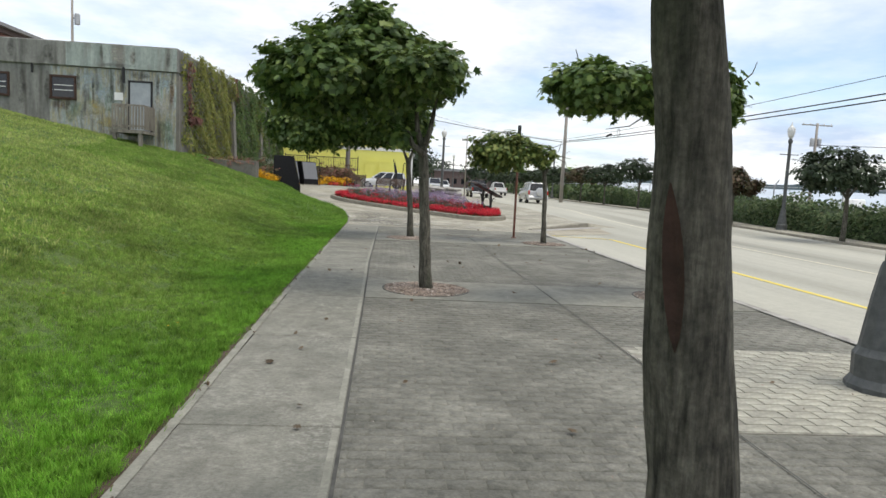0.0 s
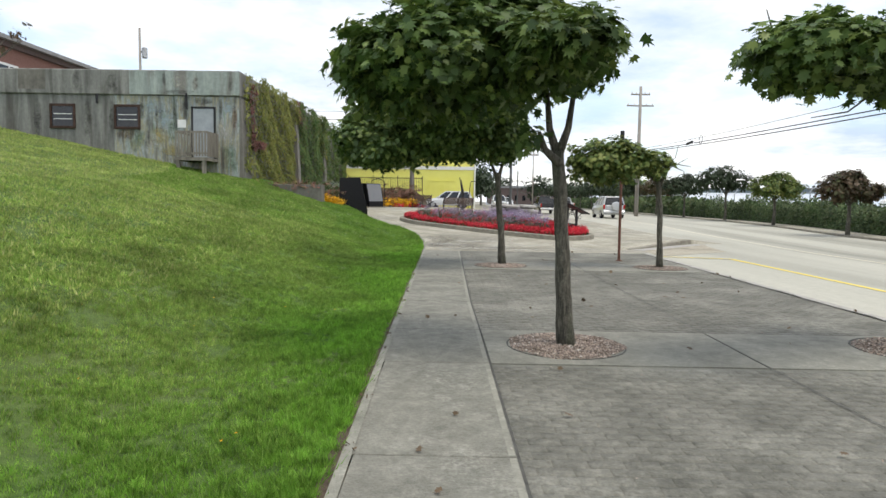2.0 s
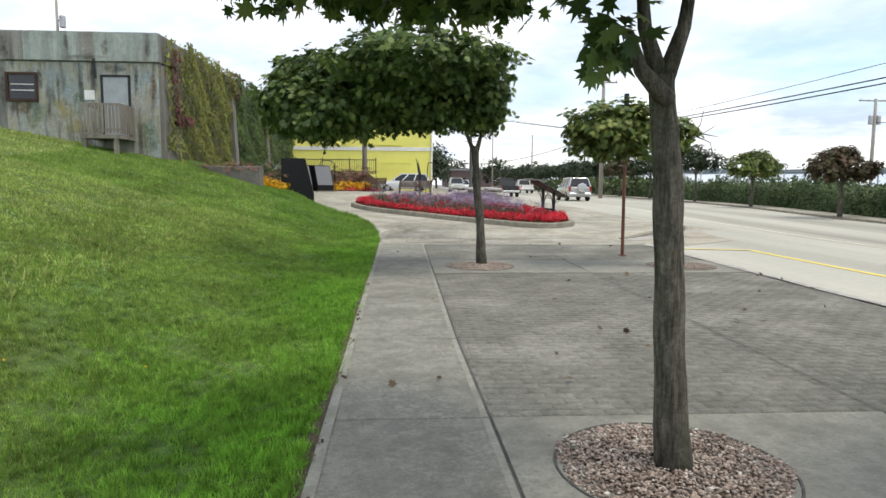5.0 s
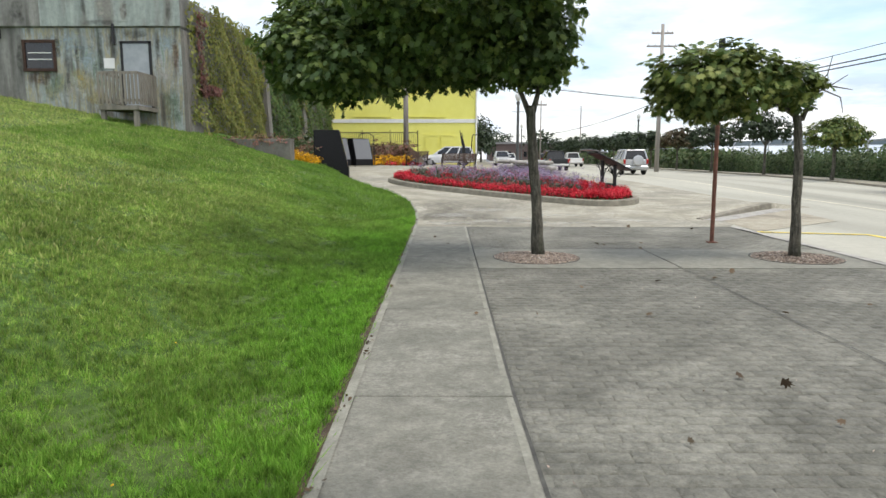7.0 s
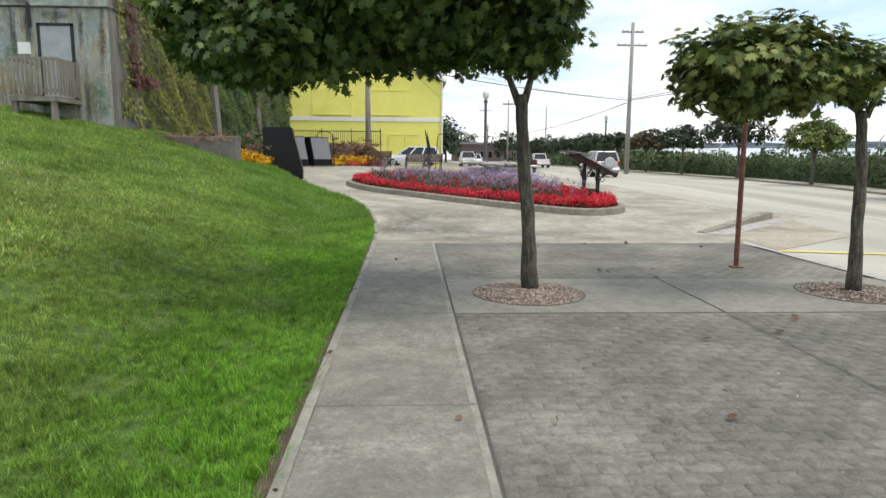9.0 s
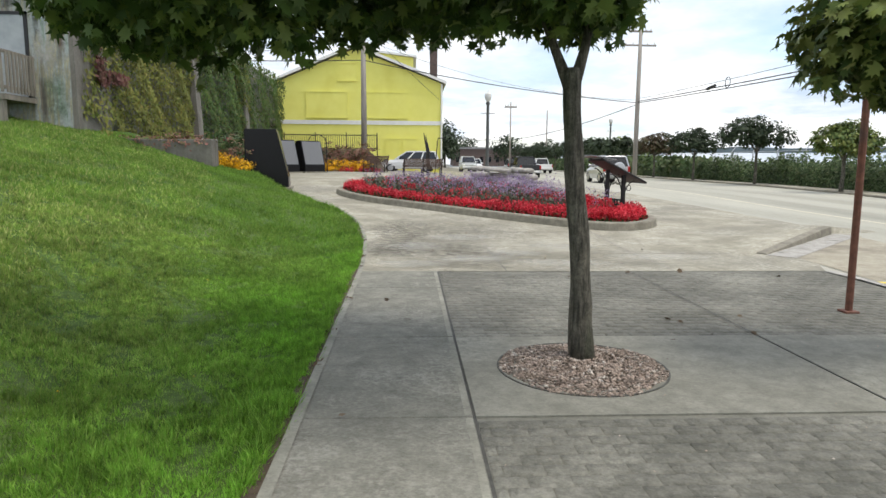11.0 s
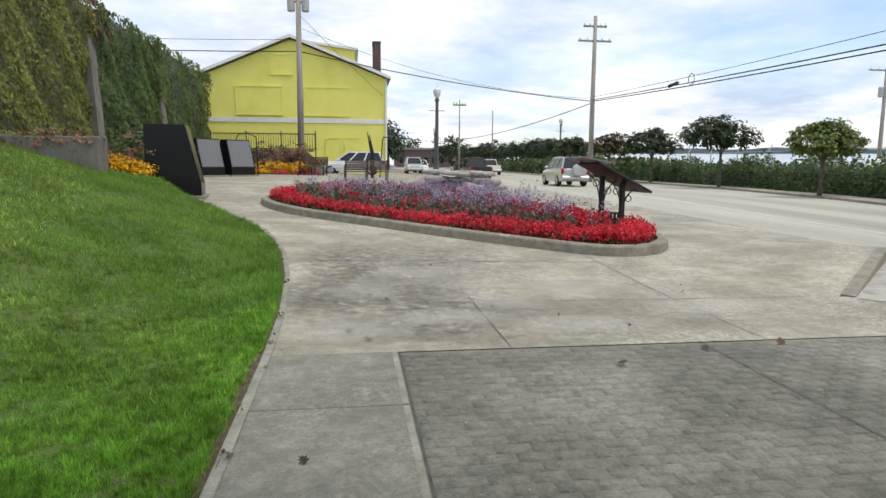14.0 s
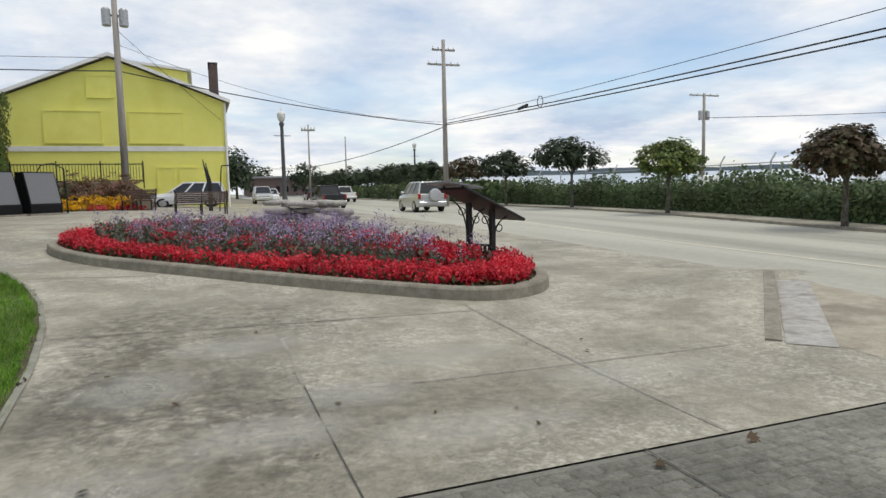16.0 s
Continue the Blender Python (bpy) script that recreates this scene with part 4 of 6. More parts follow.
for x, z, rx, rz, mat in ((-0.35, 4.45, 0.12, 0.5, "paintdark"), (-1.9, 4.5, 0.14, 0.45, "paintrust"), (-3.3, 4.6, 0.1, 0.4, "paintdark"), (-5.6, 4.4, 0.3, 0.5, "paintdark"), (-7.2, 4.5, 0.2, 0.5, "paintdark"), (-2.7, 4.05, 0.9, 0.1, "paintdark"), (-2.6, 4.5, 0.5, 0.35, "paintcream")):
    wall_paint(x, z, rx, rz, mat, -0.117)

# buttress strips and vine cover on the long wall
for y0, y1, top in ((0.0, 2.0, 3.8), (9.3, 9.9, 3.9), (17.5, 18.2, 3.4)):
    bm = bmesh.new()
    k = 0.3 if y0 == 0 else 1.0
    prism(bm, [(0.0, -1.5), (0.55 * k, -1.5), (0.3 * k, top), (0.0, top)], "y", y0, y1)
    part("buttress", bm, "wallconc", bunker, "sloped bare concrete buttress")


def vine(n, y0, y1, z0, z1, mat, label, size=0.16, thick=0.3, ragged=0.5, off=0.05):
    y, z = rng.uniform(y0, y1, n), rng.uniform(z0, z1, n)
    z = np.where(z < z0 + ragged * (0.5 + 0.5 * np.sin(y * 3.1)), z + ragged, z)
    bulge = 0.12 + thick * (0.5 + 0.3 * np.sin(y * 1.7 + z * 0.8) + 0.2 * np.sin(z * 4 + y * 3))
    p = np.stack([bulge * rng.uniform(0.4, 1.0, n) + off, y, z], -1)
    nrm = np.array([1.0, -0.25, 0.35]) + rng.normal(size=p.shape) * 0.4
    tip = np.array([0.1, 0, -1.0]) + rng.normal(size=p.shape) * 0.4
    v, f = leaves(p, nrm, tip, size * rng.uniform(0.6, 1.3, n), OVAL)
    ob = raw("vine", v, f, mat)
    ob.location = (-10.05, 31.2, 2.0)
    return tagged(ob, label, "vine", kind="stuff")


vine(900, 0.2, 2.4, 0.2, 5.0, "vineolive", "sparse olive creeper on the concrete corner", 0.14, 0.2)
vine(19000, 2.2, 9.7, -1.2, 5.15, "vineolive", "dense olive-yellow creeper on the long wall", 0.105, 0.4)
vine(17000, 9.8, 17.7, -1.2, 5.2, "vinegreen", "dense green creeper on the long wall", 0.115, 0.5)
vine(1500, 16.2, 18.6, -0.5, 5.2, "vineolive", "brownish creeper on the long wall", 0.15, 0.35)
vine(9000, 18.1, 28.3, -1.2, 5.2, "vinegreen", "dense green creeper at the wall's far end", 0.14, 0.45)
vine(900, 26.8, 28.4, -0.5, 5.0, "vineolive", "brownish creeper at the wall's far end", 0.17, 0.35)
vine(230, 0.8, 1.4, 1.6, 4.6, "vinered", "red creeper trailing down the concrete", 0.15, 0.3, 0.1, 0.15)
vine(260, 1.0, 2.8, 1.7, 2.1, "vinered", "red creeper spreading on the concrete", 0.15, 0.3, 0.1, 0.15)
vine(700, 9.4, 12.0, 3.6, 5.2, "vinered", "reddish creeper along the wall's top", 0.14, 0.4)
vine(500, 0.3, 3.2, -1.0, 0.3, "vineolive", "low creeper at the wall's foot", 0.13, 0.7)

# retaining planter against the wall
planter = thing("planter_wall", -6.52, 31.95, 0.68, label="grey concrete retaining planter beside the lawn", category="planter")
part("wall", B(-3.6, 0.0, 0.0, 0.28, -0.6, 1.4, bevel=0.02), "wallconc", planter)
part("wall", B(-0.28, 0.0, 0.285, 0.6, -0.6, 1.42, bevel=0.02), "wallconc", planter)
part("soil", B(-3.7, -0.29, 0.29, 1.6, -0.4, 1.3), "soil", planter)
sheet("wall_planting", np.linspace(32.6, 46, 20), -10.2, lambda y: -6.45 - 0.11 * (y - 32.6), 8, 0.0, "soil", "dark planted soil below the vine wall", height=lambda X, Y: G(X, Y) + 0.02 + 0.9 * (1 - ramp01(X, -9.3, -6.6)), category="bank")


def bush(name, x, y, z, rx, ry, rz, n, size, mat, label, category, shape=OVAL, stems=True):
    e = thing(name, x, y, z, label=label, category=category)
    crown("foliage", [(0, 0, rz * 0.55, rx, ry, rz * 0.6), (rx * 0.4, -ry * 0.2, rz * 0.45, rx * 0.6, ry * 0.7, rz * 0.5), (-rx * 0.45, ry * 0.1, rz * 0.4, rx * 0.55, ry * 0.7, rz * 0.5)], n, size, mat, e, shape, 0.35)
    bm = bmesh.new()
    for k in range(5):
        a = k * 1.3
        tube(bm, [(0.05 * math.cos(a), 0.05 * math.sin(a), -0.1), (rx * 0.4 * math.cos(a), ry * 0.4 * math.sin(a), rz * 0.7)], [0.015, 0.006], 5)
    part("stems", bm, "bark", e)
    return e


for i, (x, y) in enumerate(((-9.4, 32.3), (-8.6, 32.2), (-7.8, 32.15), (-7.1, 32.2))):
    bush("pink_shrub", x, y, 1.8, 0.55, 0.4, 0.4, 520, 0.075, "pink", "low dusty pink shrub in the concrete planter", "shrub")
bush("shrub", -6.15, 33.7, 0.75, 0.5, 0.5, 1.0, 700, 0.08, "pink", "dusty pink flowering shrub beside the planter", "shrub")
for x, y, h in ((-6.9, 36.6, 1.3), (-7.4, 38.5, 1.4), (-7.6, 40.6, 1.3), (-7.9, 42.8, 1.3), (-8.3, 44.8, 1.2)):
    bush("shrub", x, y, float(G(x, y)) + 0.4, 0.9, 0.9, h, 800, 0.13, "hedge", "dark green shrub below the vine wall", "shrub")
bush("shrub", -6.7, 35.0, 0.9, 0.7, 0.7, 1.3, 900, 0.09, "pink", "dusty pink flowering shrub beside the planter", "shrub")
bush("shrub", -6.3, 36.4, 0.6, 0.5, 0.5, 1.1, 600, 0.1, "hedge", "green shrub behind the memorial stone", "shrub")
for x, y in ((-6.75, 33.2), (-6.35, 33.35), (-5.98, 33.3), (-6.6, 33.7)):
    bush("golden_flowers", x, y, float(lawn_z(x, y)) - 0.1, 0.34, 0.28, 0.42, 620, 0.065, "gold", "clump of golden yellow flowers", "flowers", KITE)


# ---- street trees ----
def tree(base, trunk, limbs, blobs, n, size, mat, label, r=0.085, taper=0.2, twigs=(), group="street trees", name="street_tree", shape=MAPLE):
    """trunk: points from the base up; limbs: lists of points; blobs: the crown; all relative to the base."""
    z = float(G(*base))
    e = thing(name, base[0], base[1], z, label=label, category="tree", group=group)
    m = len(trunk)
    pts, rad = [], []
    for i, p in enumerate(trunk):
        pts.append(p)
        rad.append(r * (1.25 if i == 0 else 1.0 - taper * i / (m - 1)))
    # finer steps with small swellings
    fine, frad = [], []
    for i in range(m - 1):
        for k in range(5):
            s = k / 5
            q = Vector(pts[i]).lerp(Vector(pts[i + 1]), s)
            fine.append(q + Vector((noise.noise(q * 3 + Vector((base[0], 0, 0))), noise.noise(q * 3 + Vector((0, 7, base[1]))), 0)) * r * 0.22)
            frad.append((rad[i] * (1 - s) + rad[i + 1] * s) * (1 + 0.10 * noise.noise(q * 4 + Vector((base[1], 0, 3)))))
    fine.append(Vector(pts[-1]))
    frad.append(rad[-1])
    part("trunk", T(fine, frad, 14), "bark", e, smooth=True)
    for l in limbs:
        part("limb", T(l, [r * 0.62 * (1 - 0.6 * i / (len(l) - 1)) for i in range(len(l))], 8), "bark", e, smooth=True)
    for l in twigs:
        part("twig", T(l, [0.012 * (1 - 0.6 * i / (len(l) - 1)) for i in range(len(l))], 5), "bark", e)
    crown("crown", blobs, n, size, mat, e, shape)
    return e


LB = "young street maple with a flat lopsided clipped crown"
# crown made wider above the view to darken trunk and ground below
t1 = tree((0.637, 1.16), [(0, 0, 0), (-0.005, 0.0, 0.7), (-0.05, 0, 1.3), (-0.1, 0, 1.75), (-0.13, 0, 2.1)], [[(-0.1, 0, 2.0), (-0.4, 0.2, 2.5)], [(-0.1, 0, 2.0), (0.25, 0, 2.6)]],
          [(-0.7, -0.2, 2.8, 1.5, 1.15, 0.5), (0.4, -0.2, 2.85, 1.2, 1.15, 0.5)], 8400, 0.092, "leaf", "street maple with a dark brown wound on its trunk", r=0.108, taper=0.55)
bm = bmesh.new()
prev = None
for i in range(13):
    s = i / 12
    z = 1.2 + 0.3 * s
    c = -0.043 - 0.035 * s
    half = 0.36 * math.sin(math.pi * min(1, s * 1.02)) ** 0.7 + 0.02
    cur = []
    for k in range(7):
        a = radians(-131) + half * (k / 3 - 1) * 0.55
        rr = 0.094 - 0.012 * (1 - abs(k - 3) / 3) * math.sin(math.pi * s)
        cur.append(bm.verts.new((c + rr * math.cos(a), rr * math.sin(a), z)))
    if prev:
        for k in range(6):
            bm.faces.new((prev[k], prev[k + 1], cur[k + 1], cur[k]))
    prev = cur
part("wound", bm, "barkdark", t1, "dark brown bare wound in the bark", smooth=True)
crown("hanging_leaves", [(-0.84, 0.0, 1.96, 0.1, 0.1, 0.03)], 7, 0.085, "leaf", t1)

tree((0.55, 8.79), [(0, 0, 0), (-0.04, 0, 0.6), (-0.08, 0, 1.2), (-0.12, 0, 1.8), (-0.14, 0, 1.98)],
     [[(-0.14, 0, 1.93), (-0.22, 0.03, 2.2), (-0.26, 0.05, 2.65)], [(-0.13, 0, 1.93), (-0.04, 0, 2.2), (0.02, 0, 2.65)], [(-0.12, -0.03, 1.85), (-0.28, -0.1, 1.98), (-0.34, -0.1, 2.15)]],
     [(-1.36, 0.0, 2.82, 0.88, 0.9, 0.5), (-0.85, 0.1, 3.05, 0.8, 0.85, 0.55), (-0.98, 0.1, 3.46, 0.46, 0.55, 0.32), (-0.15, -0.05, 2.92, 0.5, 0.62, 0.34), (-0.25, -0.75, 2.86, 0.48, 0.58, 0.22), (-1.85, 0.1, 2.78, 0.42, 0.5, 0.34), (-0.43, -0.12, 2.12, 0.07, 0.07, 0.09)], 19000, 0.088, "leaf", LB, r=0.079)
tree((4.15, 8.88), [(0, 0, 0), (-0.02, 0, 0.7), (-0.03, 0, 1.4), (-0.05, 0, 2.0), (-0.06, 0, 2.3)],
     [[(-0.06, 0, 2.25), (-0.3, -0.15, 2.6), (-1.4, -0.75, 2.8)], [(-0.06, 0, 2.25), (0.15, 0, 2.7)]],
     [(-1.65, -0.9, 2.78, 0.62, 0.6, 0.27), (-0.95, -0.5, 2.85, 0.42, 0.5, 0.2), (0.06, 0, 2.95, 0.5, 0.58, 0.42), (0.36, 0, 2.78, 0.3, 0.36, 0.24), (-0.55, -0.32, 2.76, 0.36, 0.4, 0.18)], 10500, 0.086, "leaf", "young street maple with a split two-part crown", r=0.07,
     twigs=[[(-0.6, 0, 2.6), (-0.9, -0.1, 2.4), (-1.2, 0, 2.35)], [(0.6, 0, 3.0), (0.85, 0, 3.25), (0.9, 0, 3.4)], [(-1.6, 0, 3.1), (-1.7, 0, 3.4)]])
tree((0.57, 17.05), [(0, 0, 0), (-0.03, 0, 0.7), (-0.1, 0, 1.4), (-0.13, 0, 1.85), (-0.14, 0, 2.1)],
     [[(-0.14, 0, 1.95), (-0.24, 0.03, 2.2), (-0.4, 0.05, 2.6)], [(-0.13, 0, 1.95), (-0.05, 0, 2.25), (0.0, 0, 2.6)]],
     [(-1.4, 0.1, 2.86, 1.1, 1.0, 0.5), (-1.3, 0.0, 3.15, 1.45, 1.2, 0.62), (-0.3, 0.0, 3.0, 0.68, 0.9, 0.55), (-0.05, 0.0, 2.72, 0.42, 0.6, 0.34), (-2.7, 0.0, 2.8, 0.9, 0.95, 0.6), (-3.1, 0.0, 2.85, 0.66, 0.8, 0.5), (-2.9, 0.3, 3.25, 0.8, 0.8, 0.45), (-2.7, -0.55, 2.64, 0.6, 0.55, 0.4), (-1.1, -0.6, 2.96, 1.1, 0.55, 0.4), (-1.1, -0.9, 3.4, 1.45, 1.2, 0.4)], 34000, 0.09, "leaf", LB, r=0.077)
tree((4.13, 16.88), [(0, 0, 0), (-0.03, 0, 0.7), (-0.04, 0, 1.3), (-0.09, 0, 1.8), (-0.12, 0, 1.95)],
     [[(-0.05, 0, 1.9), (-0.5, 0, 2.2), (-1.2, 0, 2.4)], [(-0.05, 0, 1.9), (0.1, 0, 2.3)]],
     [(-1.5, 0, 2.4, 0.6, 0.65, 0.46), (-0.95, 0, 2.46, 0.5, 0.55, 0.42), (-0.3, 0, 2.36, 0.45, 0.5, 0.24)], 5200, 0.09, "leafpale", "young street maple with a thin pale crown and bare twigs", r=0.064,
     twigs=[[(0, 0, 2.2), (0.3, 0, 2.35), (0.55, 0.05, 2.5)], [(0.2, 0, 2.3), (0.45, 0, 2.2), (0.5, 0, 2.0)], [(0, 0, 2.25), (0.25, 0, 2.5), (0.3, 0, 2.75)], [(0.3, 0, 2.35), (0.6, 0, 2.3)]])

FAR_TREES = [(23.0, "leaffar", 1.0), (31.2, "leafred", 0.82), (40.0, "leafpale", 0.88), (49.3, "leaffar", 1.12), (58.0, "leaffar", 1.05), (66.0, "leafred", 1.05), (74, "leaffar", 1.05), (82, "leaffar", 1.1), (90, "leaffar", 1.1), (98, "leaffar", 1.15), (107, "leaffar", 1.1), (117, "leaffar", 1.2), (128, "leaffar", 1.2), (140, "leaffar", 1.2)]
for i, (y, m, s) in enumerate(FAR_TREES):
    x = KERB_X(y) + 0.2
    sk = (i * 0.37) % 1 - 0.5
    tree((x, y), [(0, 0, 0), (0.02, 0, 0.8), (0.0, 0, 1.6), (0.02, 0, 2.1 * s)], [[(0, 0, 1.7 * s), (-0.6, 0, 2.4 * s)], [(0, 0, 1.7 * s), (0.6, 0.1, 2.4 * s)]],
         [((-0.7 + sk * 0.4) * s, 0, 2.65 * s, 1.1 * s * s, 1.1 * s, 0.66 * s), ((0.75 + sk * 0.4) * s, 0, 2.55 * s, 1.0 * s * s, 1.1 * s, 0.55 * s), ((0.05 + sk) * s, 0.1, 3.1 * s, 0.95 * s * s, 1.0 * s, 0.5 * s)], 4200 if i < 6 else 1300, 0.125 if i < 6 else 0.2, m,
         {"leaffar": "dark green street maple across the road", "leafred": "reddening street maple across the road", "leafpale": "yellow-green street maple across the road"}[m], r=0.085, group="trees across the road",
         twigs=[[(0.3, 0, 2.9 * s), (0.5, 0, 3.3 * s)], [(0.4, 0, 2.9 * s), (0.75, 0, 3.25 * s)]], shape=STAR)

# gravel rings round the near trees
for (x, y) in ((0.55, 0.75), (0.55, 8.8), (4.15, 8.85), (0.52, 16.85), (4.13, 16.85)):
    e = thing("gravel_ring", x, y, 0.0, label="round tree pit filled with pinkish gravel", category="gravel")
    part("pit_edge", lathe(bmesh.new(), [(0.6, 0.0), (0.6, 0.021), (0.588, 0.021), (0.58, 0.012), (0.57, 0.008)], 40), "joint", e)
    part("pit_fill", lathe(bmesh.new(), [(0.57, 0.002), (0.569, 0.012), (0.3, 0.021), (0.02, 0.03)], 32), "soil", e)
    n = 5200 if x < 1 and y > 2 else 2200
    a = rng.uniform(0, 6.283, n)
    rr = np.sqrt(rng.random(n)) * (0.582 + 0.02 * np.sin(3 * a + x) + 0.015 * np.sin(7 * a + y))
    c = np.stack([rr * np.cos(a), rr * np.sin(a), 0.014 + 0.02 * (1 - rr / 0.6) + 0.01 * rng.random(n)], -1)
    octa = np.array([(1, 0, 0), (0, 1, 0), (-1, 0, 0), (0, -1, 0), (0, 0, 0.7), (0, 0, -0.7)])
    s = rng.uniform(0.0065, 0.015, (n, 1, 1))
    th = rng.uniform(0, 6.283, n)
    rot = np.stack([np.stack([np.cos(th), -np.sin(th), 0 * th], -1), np.stack([np.sin(th), np.cos(th), 0 * th], -1), np.stack([0 * th, 0 * th, 1 + 0 * th], -1)], 1)
    v = c[:, None] + s * np.einsum("nij,kj->nki", rot, octa * np.array([1.3, 0.9, 1]))
    fo = np.array([(0, 1, 4), (1, 2, 4), (2, 3, 4), (3, 0, 4), (1, 0, 5), (2, 1, 5), (3, 2, 5), (0, 3, 5)])
    g = raw("gravel_fill", v.reshape(-1, 3), (fo[None] + 6 * np.arange(n)[:, None, None]).reshape(-1, 3), "gravel", e)
    g["kind"] = "stuff"

# rusty post beside the far tree
e = thing("steel_post", 3.63, 18.5, 0, label="thin rusty red-brown steel post", category="post")
part("pole", T([(0, 0, 0), (-0.02, 0, 3.15)], 0.034, 10), "rust", e)
part("base_plate", B(-0.07, 0.07, -0.07, 0.07, 0.0, 0.03, bevel=0.005), "rust", e)
part("cap", T([(-0.02, 0, 2.75), (-0.02, 0, 3.25)], 0.05, 10), "iron", e, "black upper sleeve")


# ---- lamps, poles, cables ----
def street_lamp(x, y, h, label, rz=0, big=1.0):
    z = float(G(x, y))
    e = thing("street_lamp", x, y, z, rz, label=label, category="lamp", group="street lamps")
    part("base", lathe(bmesh.new(), [(0.27, 0), (0.27, 0.06), (0.23, 0.12), (0.235, 0.3), (0.2, 0.36), (0.15, 0.75), (0.11, 1.0), (0.095, 1.05)], 12), "lampgreen", e)
    part("shaft", lathe(bmesh.new(), [(0.085 * big, 1.04), (0.078 * big, 2.0), (0.066 * big, h - 0.85), (0.1 * big, h - 0.8), (0.1 * big, h - 0.7), (0.05 * big, h - 0.62)], 12), "lampgreen", e)
    part("cross_bar", T([(-0.45, 0, h - 1.35), (0.45, 0, h - 1.35)], 0.018, 6), "lampgreen", e)
    part("globe", lathe(bmesh.new(), [(0.07 * big, h - 0.62), (0.13 * big, h - 0.5), (0.17 * big, h - 0.3), (0.16 * big, h - 0.2)], 12), "lampglass", e, "frosted glass lantern", smooth=True)
    part("cap", lathe(bmesh.new(), [(0.175 * big, h - 0.2), (0.14 * big, h - 0.12), (0.06, h - 0.04), (0.02, h + 0.08), (0.008, h + 0.14)], 12), "lampglass", e)
    return e


street_lamp(4.0, 4.72, 4.6, "dark grey iron street lamp with a wide fluted base", 20)
street_lamp(18.2, 28.6, 4.9, "dark grey iron street lamp across the road")
street_lamp(4.2, 54.0, 5.45, "dark grey iron street lamp past the plaza", big=1.35)
street_lamp(8.3, 88.0, 5.2, "dark grey iron street lamp far down the street")
street_lamp(20.2, 80.0, 5.9, "dark grey iron street lamp among the far trees", big=1.3)


def pole(x, y, h, label, arms=(), cans=0, r=0.16, z=None):
    z = float(G(x, y)) if z is None else z
    e = thing("utility_pole", x, y, z, label=label, category="utility pole", group="utility poles")
    part("pole", lathe(bmesh.new(), [(r, -0.2), (r * 0.9, h * 0.4), (r * 0.66, h)], 12), "polewood", e, smooth=True)
    for za, half in arms:
        a = part("crossarm", B(-half, half, -0.06, 0.06, za - 0.06, za + 0.06), "polewood", e)
        for s in (-0.9, -0.45, 0.45, 0.9):
            part("insulator", lathe(bmesh.new(), [(0.03, za + 0.06), (0.06, za + 0.12), (0.05, za + 0.2), (0.02, za + 0.26)], 8, s * half), "white", a)
    for k in range(cans):
        s = -1 if k % 2 else 1
        c = part("transformer", lathe(bmesh.new(), [(0.2, h - 2.6), (0.23, h - 2.55), (0.23, h - 1.75), (0.15, h - 1.65)], 12, s * 0.42, 0), "galv", e, "grey transformer can")
        part("bracket", B(min(0, s * 0.3), max(0, s * 0.3), -0.03, 0.03, h - 2.1, h - 2.0), "iron", c)
    return e


pole(-3.86, 57.0, 12.2, "grey wooden utility pole before the yellow building", [(11.9, 0.9)], 2, 0.2)
pole(16.3, 61.0, 11.6, "grey wooden utility pole beside the road", [(10.9, 0.85), (9.9, 1.2)], 0, 0.19)
pole(47.5, 70.0, 10.6, "grey utility pole with transformers beyond the hedge", [(10.4, 1.8)], 2, 0.2, z=-0.2)
pole(7.5, 66.0, 6.1, "slim grey pole down the street", [(5.7, 0.5)], 0, 0.07)
pole(25.0, 135.0, 11.0, "far grey utility pole", [], 0, 0.15)
pole(-28.2, 60.0, 15.2, "utility pole behind the concrete building", [], 1, 0.14)


def cable(a, b, sag, r, label):
    a, b = Vector(a), Vector(b)
    pts = [a.lerp(b, i / 20) - Vector((0, 0, sag * 4 * (i / 20) * (1 - i / 20))) for i in range(21)]
    return tagged(part("cable", T(pts, r, 5), "cable"), label, "cable", group="overhead cables")


cable((16.3, 61, 6.1), (20.5, 2, 6.2), 0.35, 0.03, "black overhead cable along the street")
cable((16.3, 61, 6.0), (20.5, 2, 5.95), 0.4, 0.03, "black overhead cable along the street")
cable((16.3, 61, 6.3), (20.8, 2, 7.5), 0.5, 0.015, "thin black overhead wire along the street")
cable((16.3, 61, 6.0), (-3.86, 57, 8.2), 0.3, 0.03, "black overhead cable across the street")
cable((16.3, 61, 6.2), (-3.86, 57, 9.6), 0.9, 0.012, "thin black wire across the street")
cable((-3.86, 57, 8.2), (-40, 62, 9.5), 0.4, 0.03, "black overhead cable over the yellow building")
cable((-3.86, 57, 8.9), (-40, 62, 10.4), 0.5, 0.015, "thin black wire over the yellow building")
cable((-3.86, 57, 10.4), (1.4, 62.0, 6.2), 0.1, 0.012, "service wire down to the yellow building")
cable((16.3, 61, 5.9), (5.0, 118, 6.0), 1.8, 0.03, "black overhead cable down the street")
cable((47.5, 70, 8.0), (75, 45, 7.6), 0.3, 0.03, "overhead wire beyond the hedge")
e = thing("cable_splice", 17.03, 50.6, 5.93, label="black splice case hanging on the overhead cable", category="splice case")
part("case", T([(0.0, 0.5, 0), (0.05, -0.4, 0.1)], 0.09, 8), "cable", e)
bm = bmesh.new()
tube(bm, [(0.25 + 0.0, -1.5 + 0.3 * math.cos(k * math.pi / 8), 0.15 + 0.3 * math.sin(k * math.pi / 8)) for k in range(17)], 0.02, 5)
part("coil", bm, "cable", e)

